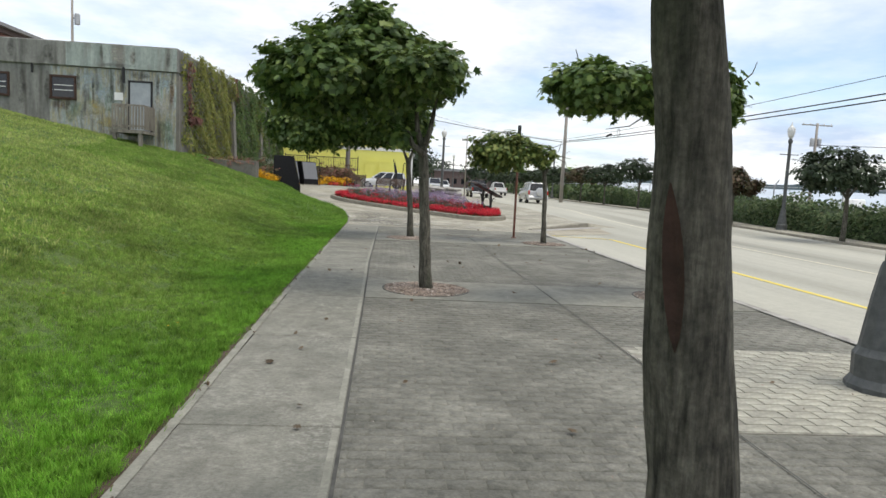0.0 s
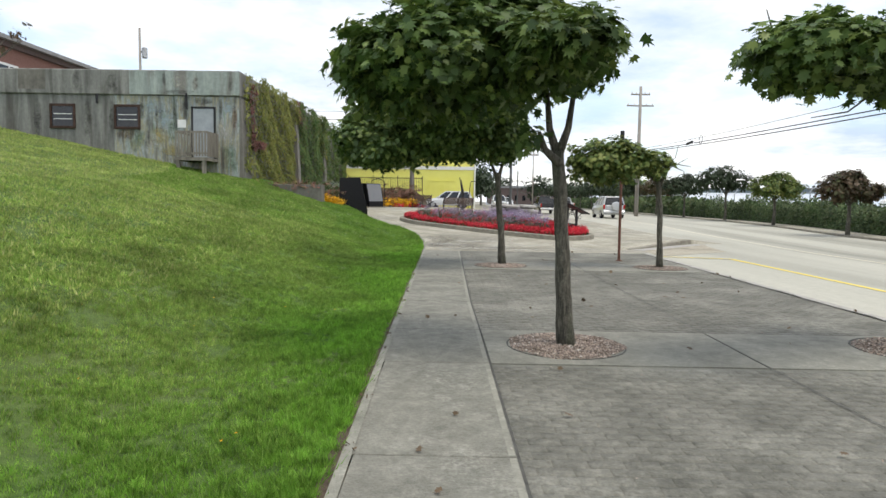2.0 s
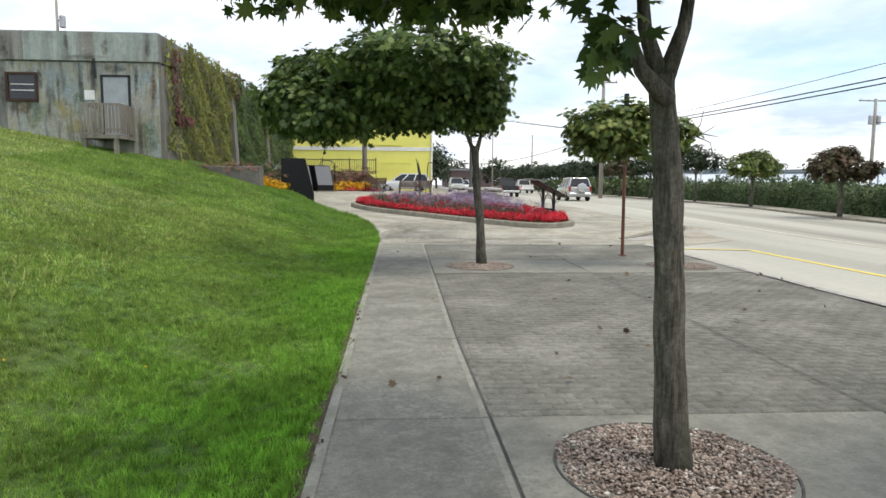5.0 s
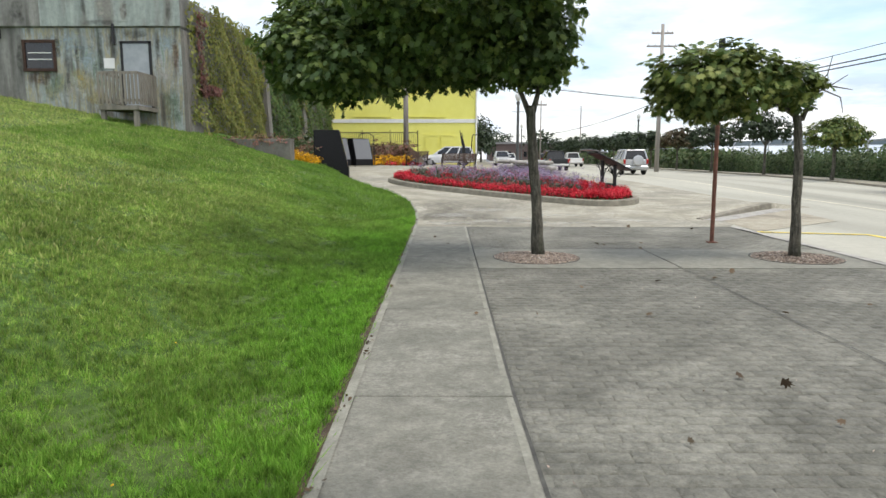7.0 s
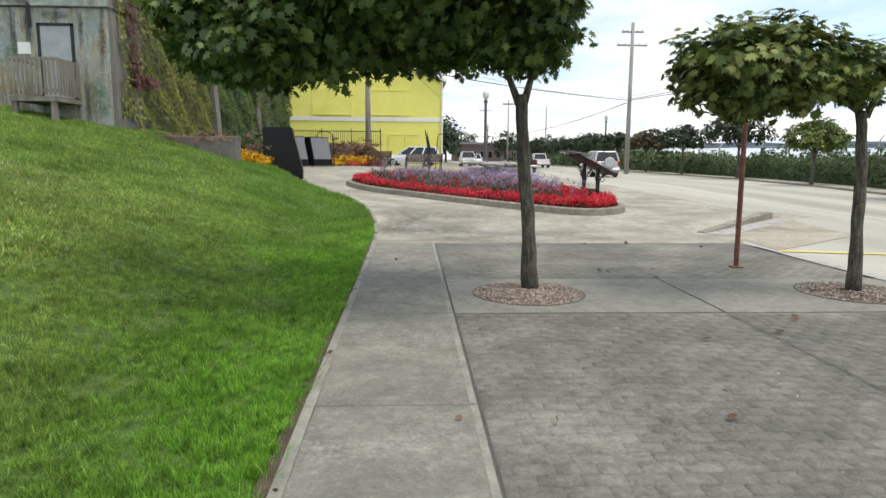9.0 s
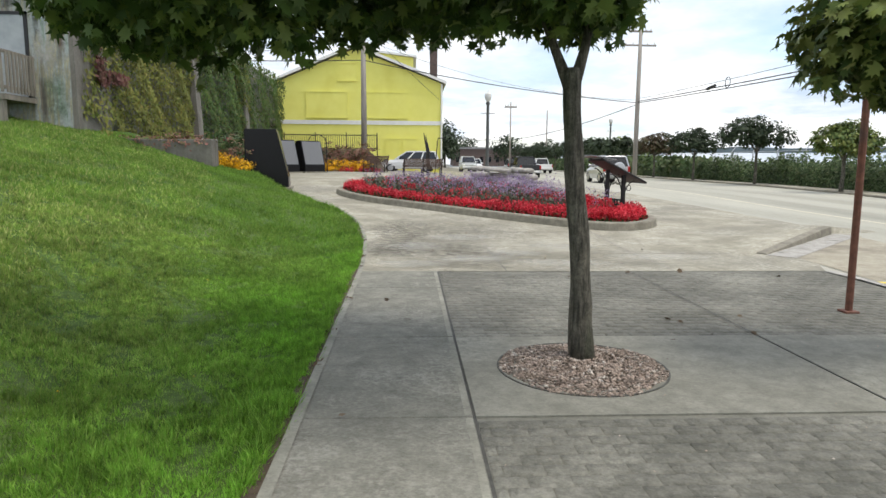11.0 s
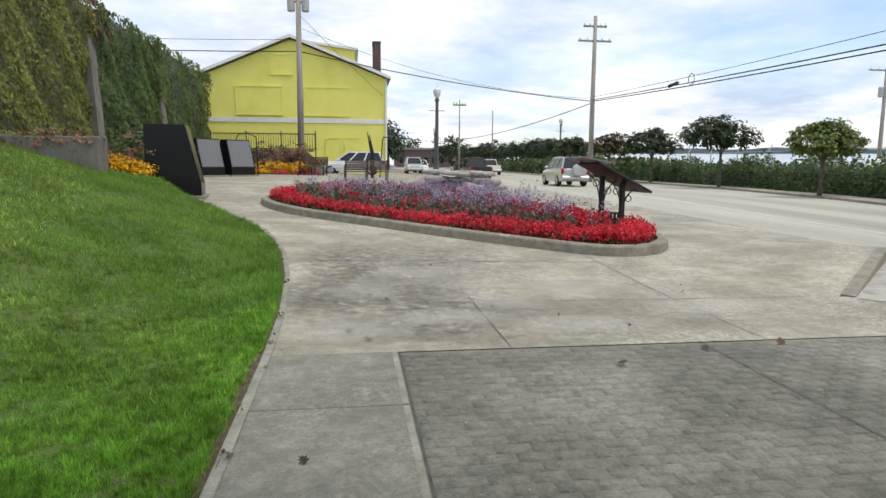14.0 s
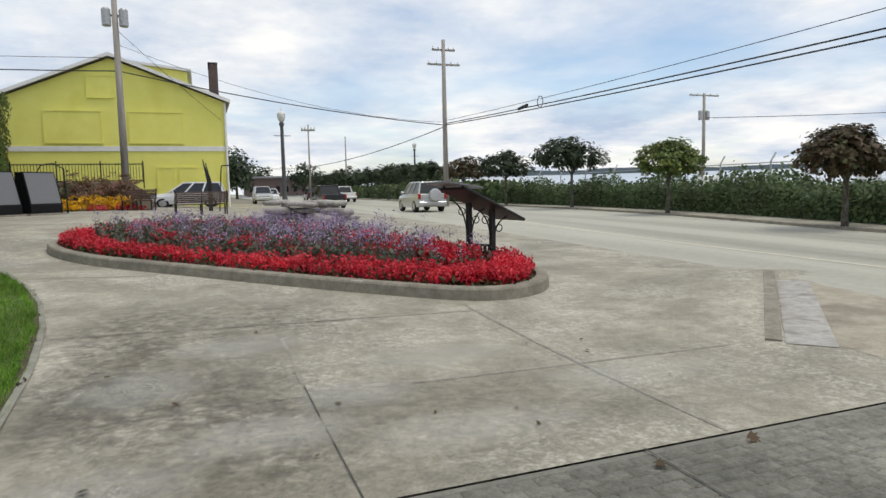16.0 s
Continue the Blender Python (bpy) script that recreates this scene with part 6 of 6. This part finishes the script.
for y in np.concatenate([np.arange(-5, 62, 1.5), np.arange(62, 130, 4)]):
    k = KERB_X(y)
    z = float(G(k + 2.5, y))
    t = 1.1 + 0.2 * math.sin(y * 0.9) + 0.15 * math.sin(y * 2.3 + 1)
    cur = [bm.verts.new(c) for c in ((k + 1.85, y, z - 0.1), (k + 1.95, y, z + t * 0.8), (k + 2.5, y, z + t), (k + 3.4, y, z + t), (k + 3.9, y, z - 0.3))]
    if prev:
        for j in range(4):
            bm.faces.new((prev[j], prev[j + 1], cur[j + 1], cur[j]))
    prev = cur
tagged(part("hedge_inside", bm, "hedgecore"), "dark sheet standing in for the shade inside the street hedge", "hedge", kind="stuff")
m = 3500
yy = rng.uniform(60, 130, m)
kx = np.array([KERB_X(v) for v in yy])
p = np.stack([kx + 1.7 + rng.random(m), yy, rng.random(m) * 1.8 + G(kx, yy)], -1)
v, f = leaves(p, np.array([-0.7, -0.7, 0.5]) + rng.normal(size=p.shape) * 0.5, rng.normal(size=p.shape), 0.5 * rng.uniform(0.5, 1.4, m), OVAL)
tagged(raw("hedge", v, f, "hedge"), "far part of the wild street hedge", "hedge", kind="stuff")

wf = thing("wire_fence", 0, 0, 0, label="galvanised wire fence with angled tops behind the hedge", category="fence")
prev = None
for y in np.arange(0, 100, 3.2):
    x = KERB_X(y) + 4.3
    z = float(G(x, y)) - 0.1
    part("fence_post", T([(x, y, z - 0.8), (x, y, z + 2.25), (x + 0.25, y, z + 2.6)], 0.04, 6), "galv", wf)
    if prev:
        part("top_rail", T([prev, (x, y, z + 2.2)], 0.022, 5), "galv", wf)
    prev = (x, y, z + 2.2)
for i, (x, y, l, w, m, lb) in enumerate(((38, 44, 5.0, 2.0, "white", "white covered boat in the yard beyond"), (45, 50, 4.5, 2.0, "galv", "grey boat in the yard beyond"), (47, 42, 6.0, 2.2, "brickred", "red boat hull in the yard beyond"), (58, 52, 7, 2.4, "white", "white boat in the yard beyond"), (40, 58, 5, 2, "white", "white boat in the yard beyond"), (52, 66, 6, 2.2, "white", "white boat in the yard beyond"), (52, 30, 7, 2.4, "galv", "grey boat in the yard beyond"))):
    e = thing("boat", x, y, 0.35, 20 + 35 * i, label=lb, category="boat", group="boats in the yard")
    bm = bmesh.new()
    prevr = None
    for t in range(9):
        s = t / 8
        hw = w / 2 * (1 - max(0, s - 0.45) ** 2 * 3.2)
        hw = max(hw, 0.03)
        z1 = 1.0 + 0.35 * s * s
        cur = [bm.verts.new(c) for c in ((s * l, -hw, z1), (s * l, -hw * 0.75, 0.35 + 0.3 * s ** 3), (s * l, 0, 0.1 + 0.6 * s ** 3), (s * l, hw * 0.75, 0.35 + 0.3 * s ** 3), (s * l, hw, z1))]
        if prevr:
            for j in range(4):
                bm.faces.new((prevr[j], prevr[j + 1], cur[j + 1], cur[j]))
            bm.faces.new((prevr[0], cur[0], cur[4], prevr[4]))
        prevr = cur
    part("hull", bm, m, e)
    part("cabin", B(l * 0.3, l * 0.62, -w * 0.3, w * 0.3, 1.0, 1.75, bevel=0.1), "white", e)
    part("trailer", box(B(0.2, l * 0.8, -0.08, 0.08, -0.5, 0.2), l * 0.3, l * 0.4, -w * 0.4, w * 0.4, -1.6, 0.1), "galv", e)


# ---- vehicles ----
def wheel(e, x, y, r, w, side):
    bm = lathe(bmesh.new(), [(r * 0.62, -w / 2), (r * 0.93, -w / 2), (r, -w / 2 + 0.04), (r, w / 2 - 0.04), (r * 0.93, w / 2), (r * 0.62, w / 2)], 20)
    bmesh.ops.rotate(bm, cent=(0, 0, 0), matrix=Matrix.Rotation(radians(90), 3, "Y"), verts=bm.verts)
    bmesh.ops.translate(bm, vec=(x, y, r), verts=bm.verts)
    wh = part("wheel", bm, "tyre", e)
    bm = bmesh.new()
    lathe(bm, [(r * 0.6, w / 2 + 0.004), (r * 0.5, w / 2 - 0.03), (r * 0.15, w / 2 + 0.01), (0.02, w / 2 + 0.012)], 14)
    bmesh.ops.rotate(bm, cent=(0, 0, 0), matrix=Matrix.Rotation(radians(90 * side), 3, "Y"), verts=bm.verts)
    bmesh.ops.translate(bm, vec=(x, y, r), verts=bm.verts)
    part("rim", bm, "rim", wh)


def shell(sec):
    """A car body lofted through cross-sections (y, half width low, half width high, z low, z high), rounded at the top."""
    bm = bmesh.new()
    prev = None
    for y, hl, hh, zl, zh in sec:
        pts = [(-hl * 0.96, zl), (-hl, zl + (zh - zl) * 0.35), (-hl * 0.99, zl + (zh - zl) * 0.7), (-hh, zh - 0.03), (-hh * 0.9, zh), (hh * 0.9, zh), (hh, zh - 0.03), (hl * 0.99, zl + (zh - zl) * 0.7), (hl, zl + (zh - zl) * 0.35), (hl * 0.96, zl)]
        cur = [bm.verts.new((x, y, z)) for x, z in pts]
        if prev:
            for j in range(10):
                bm.faces.new((prev[j], prev[(j + 1) % 10], cur[(j + 1) % 10], cur[j]))
        else:
            bm.faces.new(cur)
        prev = cur
    bm.faces.new(prev)
    return bm


def cabin(e, y0, y1, y2, y3, wl, wt, zl, zt, paint):
    """Glass house: rear foot, rear top, front top, front foot."""
    bm = bmesh.new()
    lo = [bm.verts.new(c) for c in ((-wl, y0, zl), (wl, y0, zl), (wl, y3, zl), (-wl, y3, zl))]
    hi = [bm.verts.new(c) for c in ((-wt, y1, zt), (wt, y1, zt), (wt, y2, zt), (-wt, y2, zt))]
    bm.faces.new(hi)
    for i in range(4):
        bm.faces.new((lo[i], lo[(i + 1) % 4], hi[(i + 1) % 4], hi[i]))
    gl = part("window", bm, "darkglass", e, "dark tinted glass")
    rf = part("roof", B(-wt - 0.015, wt + 0.015, y1 - 0.03, y2 + 0.03, zt - 0.02, zt + 0.06, bevel=0.03), paint, e)
    for s in (-1, 1):
        for (ya, yb) in ((y0, y1), ((y0 * 0.62 + y3 * 0.38), (y1 * 0.62 + y2 * 0.38)), ((y0 * 0.3 + y3 * 0.7), (y1 * 0.3 + y2 * 0.7)), (y3, y2)):
            part("pillar", T([(s * wl, ya, zl - 0.02), (s * wt, yb, zt)], 0.05, 6), paint, e)


def suv(x, y, rz, paint, label, spare=True):
    e = thing("suv", x, y, float(G(x, y)), rz, label=label, category="car")
    part("body", shell([(-2.0, 0.82, 0.78, 0.4, 0.98), (-1.9, 0.86, 0.82, 0.3, 1.04), (-0.5, 0.88, 0.82, 0.27, 1.05), (0.8, 0.88, 0.8, 0.27, 1.03), (1.7, 0.86, 0.76, 0.3, 0.93), (1.98, 0.74, 0.66, 0.38, 0.78)]), paint, e, smooth=False)
    cabin(e, -1.93, -1.75, 0.2, 0.95, 0.78, 0.62, 1.03, 1.62, paint)
    part("bumper", B(-0.82, 0.82, -2.1, -1.95, 0.38, 0.6, bevel=0.05), paint, e)
    part("bumper", B(-0.78, 0.78, 1.9, 2.05, 0.35, 0.6, bevel=0.05), paint, e)
    part("tailgate_panel", B(-0.6, 0.6, -2.03, -1.98, 0.62, 1.0, bevel=0.01), paint, e)
    if spare:
        bm = lathe(bmesh.new(), [(0.05, -0.13), (0.3, -0.12), (0.35, -0.06), (0.35, 0.1), (0.2, 0.12)], 20)
        bmesh.ops.rotate(bm, cent=(0, 0, 0), matrix=Matrix.Rotation(radians(-90), 3, "X"), verts=bm.verts)
        bmesh.ops.translate(bm, vec=(0.1, -2.15, 0.95), verts=bm.verts)
        part("spare_wheel_cover", bm, paint, e, "round spare wheel cover")
    for s in (-1, 1):
        part("tail_light", B(s * 0.76 - 0.07, s * 0.76 + 0.07, -2.03, -1.9, 0.72, 1.05, bevel=0.02), "redlight", e)
        part("headlight", B(s * 0.6 - 0.14, s * 0.6 + 0.14, 1.86, 1.99, 0.66, 0.8, bevel=0.03), "clearlight", e)
        part("mirror", B(s * 0.93 - 0.08, s * 0.93 + 0.08, 0.65, 0.75, 1.02, 1.16, bevel=0.02), paint, e)
        part("roof_rail", T([(s * 0.55, -1.5, 1.7), (s * 0.55, 0.1, 1.7)], 0.02, 5), "galv", e)
        for yy in (-1.25, 1.25):
            wheel(e, s * 0.76, yy, 0.34, 0.22, s)
    return e


def pickup(x, y, rz, paint, label, s=1.0):
    e = thing("pickup_truck", x, y, float(G(x, y)), rz, label=label, category="truck")
    part("body", shell([(-2.5, 0.8, 0.8, 0.45, 1.02), (-2.4, 0.86, 0.84, 0.4, 1.05), (-0.3, 0.88, 0.84, 0.36, 1.06), (1.2, 0.88, 0.82, 0.36, 1.05), (2.2, 0.86, 0.76, 0.4, 0.98), (2.5, 0.78, 0.7, 0.45, 0.86)]), paint, e)
    part("load_bed", B(-0.7, 0.7, -2.42, -0.6, 1.045, 1.06), "tyre", e, "dark open load bed")
    cabin(e, -0.55, -0.35, 0.75, 1.35, 0.78, 0.62, 1.05, 1.66, paint)
    part("bumper", B(-0.84, 0.84, -2.66, -2.5, 0.42, 0.6, bevel=0.03), "rim", e)
    part("bumper", B(-0.84, 0.84, 2.45, 2.62, 0.4, 0.62, bevel=0.04), paint, e)
    part("grille", B(-0.5, 0.5, 2.48, 2.54, 0.64, 0.86), "iron", e)
    part("plate", B(-0.15, 0.15, 2.625, 2.635, 0.45, 0.56), "white", e)
    for k in (-1, 1):
        part("tail_light", B(k * 0.78 - 0.06, k * 0.78 + 0.06, -2.53, -2.42, 0.7, 1.0), "redlight", e)
        part("headlight", B(k * 0.64 - 0.13, k * 0.64 + 0.13, 2.42, 2.53, 0.68, 0.84, bevel=0.02), "clearlight", e)
        part("mirror", B(k * 0.95 - 0.09, k * 0.95 + 0.09, 1.0, 1.1, 1.05, 1.22, bevel=0.02), "iron", e)
        for yy in (-1.5, 1.6):
            wheel(e, k * 0.78, yy, 0.37, 0.24, k)
    return e


suv(11.9, 53.6, 0, "silver", "silver compact off-road car with a covered spare wheel, on the street")
pickup(14.6, 88.0, 0, "whitecar", "white pickup truck driving off down the street")
pickup(8.8, 66.0, 0, "blackcar", "dark pickup truck driving down the street")
suv(-0.75, 57.4, 84, "whitecar", "white car parked before the yellow building", spare=False).scale = (1, 1, 0.84)
suv(5.6, 84.0, 180, "silver", "silver car parked far down the street", spare=False)
suv(8.0, 100.0, 180, "whitecar", "white car parked far down the street", spare=False)
suv(14.2, 108.0, 0, "blackcar", "dark car far down the street", spare=False)

# ---- far end of the street ----
for i, (x, y, h, w, m) in enumerate(((-6, 150, 11, 6, "leaffar"), (2, 170, 14, 8, "leaffar"), (8, 180, 13, 6, "leaffar"), (26, 140, 6, 6, "leaffar"), (30, 118, 5.5, 5, "leaffar"), (34, 135, 6, 7, "leaffar"), (22, 165, 8, 7, "leaffar"), (14, 200, 10, 8, "leaffar"), (40, 160, 7, 8, "leaffar"), (48, 150, 6, 8, "leaffar"), (56, 170, 7, 9, "leaffar"), (27, 95, 4.5, 4, "leaf"), (29, 104, 4.8, 4, "leaf"), (4.5, 140, 9, 4, "leaffar"), (-3, 118, 8, 6, "leaffar"), (0.5, 132, 8, 5, "leaffar"), (6.5, 150, 9, 5, "leaffar"))):
    e = thing("far_tree", x, y, 0.4, label="large dark green tree far down the street", category="tree", group="far trees")
    part("trunk", T([(0, 0, -0.6), (0, 0, h * 0.45)], [0.3, 0.15], 8), "bark", e)
    part("limb", T([(0, 0, h * 0.3), (w * 0.25, 0, h * 0.6)], [0.12, 0.05], 6), "bark", e)
    crown("crown", [(0, 0, h * 0.6, w * 0.5, w * 0.5, h * 0.36), (w * 0.3, 0, h * 0.5, w * 0.35, w * 0.4, h * 0.25), (-w * 0.3, 0, h * 0.5, w * 0.35, w * 0.4, h * 0.28)], 850, 0.75, m, e, OVAL, 0.4)
for i, (x, y, w, d, h, m, lb) in enumerate(((24, 190, 26, 14, 5.2, "chimney", "long low grey building far down the street"), (1.5, 128, 5, 8, 6.5, "white", "small white building far down the street"))):
    e = thing("far_building", x, y, 0.0, label=lb, category="building")
    part("wall", B(-w / 2, w / 2, 0, d, -0.5, h), m, e)
    part("roof", B(-w / 2 - 0.3, w / 2 + 0.3, -0.3, d + 0.3, h, h + 0.5), "roof", e)
    for k in range(int(w // 2.2)):
        xw = -w / 2 + 1.1 + k * 2.2
        for zz in (1.6,):
            part("window", B(xw - 0.45, xw + 0.45, -0.04, 0.02, zz, zz + 1.5), "darkglass", e)

# ---- fallen leaves and pebbles on the pavement ----
def scatter(name, n, x0, x1, y0, y1, size, mat, label, shape, dz):
    p = np.stack([rng.uniform(x0, x1, n), rng.uniform(y0, y1, n)], -1)
    z = G(p[:, 0], p[:, 1]) + dz
    c = np.column_stack([p, z])
    v, f = leaves(c, np.array([0, 0, 1.0]) + rng.normal(size=c.shape) * 0.35, rng.normal(size=c.shape), size * rng.uniform(0.6, 1.3, n), shape)
    return tagged(raw(name, v, f, mat), label, "litter", kind="stuff")


scatter("fallen_leaves", 60, -0.3, 5.0, 1.5, 20.8, 0.055, "deadleaf", "curled brown fallen leaves on the pavement", MAPLE, 0.045)
scatter("fallen_leaves", 14, -1.1, -0.4, 2, 22, 0.055, "deadleaf", "curled brown fallen leaves on the sidewalk", MAPLE, 0.04)
scatter("fallen_leaves", 12, -1.2, 4.5, 21, 25, 0.04, "deadleaf", "curled brown fallen leaves on the plaza", MAPLE, 0.03)
scatter("stray_gravel", 420, -0.3, 4.8, 2, 20.8, 0.018, "gravel", "stray bits of pale gravel on the pavement", KITE, 0.032)
yk = np.repeat(rng.uniform(2, 30, 34), 6) + rng.normal(size=204) * 0.05
c = np.column_stack([edge_x(yk) + rng.uniform(-0.03, 0.07, 204), yk, G(edge_x(yk), yk) + 0.035])
v, f = leaves(c, np.array([0, 0, 1.0]) + rng.normal(size=c.shape) * 0.5, rng.normal(size=c.shape), 0.034 * rng.uniform(0.5, 1.4, 204), OVAL)
tagged(raw("fallen_leaves", v, f, "deadleaf"), "dead leaves caught along the lawn's edge", "litter", kind="stuff")

yd = rng.uniform(5, 20, 14)
xd = edge_x(yd) - rng.uniform(0.3, 3.0, 14)
c = np.column_stack([xd, yd, lawn_z(xd, yd) + 0.075])
v, f = leaves(c, np.array([0, -0.2, 1.0]) + rng.normal(size=c.shape) * 0.2, rng.normal(size=c.shape), 0.016 * rng.uniform(0.7, 1.3, 14), MAPLE)
tagged(raw("lawn_flowers", v, f, "gold"), "small yellow flowers in the lawn", "flowers", kind="stuff")

# ---- bricks of the pavement: the pale patch piece by piece, the rest joined ----
def brick_mesh(w, l, h):
    bm = bmesh.new()
    a = [bm.verts.new(c) for c in ((-l / 2, -w / 2, 0), (l / 2, -w / 2, 0), (l / 2, w / 2, 0), (-l / 2, w / 2, 0))]
    b = [bm.verts.new((v.co.x - math.copysign(0.004, v.co.x), v.co.y - math.copysign(0.004, v.co.y), h)) for v in a]
    bm.faces.new(b)
    for i in range(4):
        bm.faces.new((a[i], a[(i + 1) % 4], b[(i + 1) % 4], b[i]))
    me = bpy.data.meshes.new("brick")
    bm.to_mesh(me)
    bm.free()
    return me


PALE = (2.26, 4.98, 3.76, 5.87)
part("mortar_bed", B(PALE[0], PALE[1], PALE[2], PALE[3], -0.05, 0.0125), "faintjoint", pad, "grey mortar between pale bricks")
me = brick_mesh(0.121, 0.238, 0.012)
me.materials.append(M["palebrick"])
py, row = PALE[2] + 0.066, 0
while py < PALE[3] - 0.05:
    px_ = PALE[0] + 0.125 + (0.124 if row % 2 else 0)
    while px_ < PALE[1] - 0.1:
        ob = new("brick", me)
        ob.parent = pad
        ob.matrix_basis = pose(px_, py, 0.009 + rng.uniform(-0.001, 0.002), rng.uniform(-0.5, 0.5), rng.uniform(-0.4, 0.4), rng.uniform(-0.6, 0.6))
        px_ += 0.248
    py += 0.132
    row += 1
L, W = 0.2, 0.1
rows = np.arange(PAD_Y0 + 0.06, PAD_Y1 - 0.05, W + 0.008)
cells = []
for r, y in enumerate(rows):
    if any(a - 0.05 < y < b + 0.05 for a, b in BANDS):
        continue
    x = PAD_L + 0.004 - (0.104 if r % 2 else 0.0)
    while x < PAD_R - 0.08:
        x0, x1 = max(x, JX(y) + 0.016), min(x + L, PAD_R - 0.075)
        pale = x1 > PALE[0] and PALE[2] - 0.05 < y < PALE[3] + 0.05
        if pale:
            x1 = min(x1, PALE[0] - 0.01)
        if x1 - x0 > 0.03:
            cells.append((x0, x1, y))
        x += L + 0.003
cells = np.array(cells)
nb = len(cells)
hy = W / 2


def ring(dx, dy, z):
    a, b, y = cells[:, 0] + dx, cells[:, 1] - dx, cells[:, 2]
    return np.stack([np.stack([a, y - hy + dy], -1), np.stack([b, y - hy + dy], -1), np.stack([b, y + hy - dy], -1), np.stack([a, y + hy - dy], -1)], 1), z


z1 = 0.0105 + rng.uniform(-0.0012, 0.0012, (nb, 1, 1)) + rng.uniform(-0.0012, 0.0012, (nb, 4, 1))
lo = np.concatenate([ring(0, 0, 0)[0], np.full((nb, 4, 1), 0.004)], -1)
hi = np.concatenate([ring(0.004, 0.004, 0)[0], z1], -1)
v = np.concatenate([lo, hi], 1).reshape(-1, 3)
fb = np.array([(4, 5, 6, 7), (0, 1, 5, 4), (1, 2, 6, 5), (2, 3, 7, 6), (3, 0, 4, 7)])
ob = raw("joined_bricks", v, (fb[None] + 8 * np.arange(nb)[:, None, None]).reshape(-1, 4), "padbrick", pad)
ob["kind"] = "stuff"
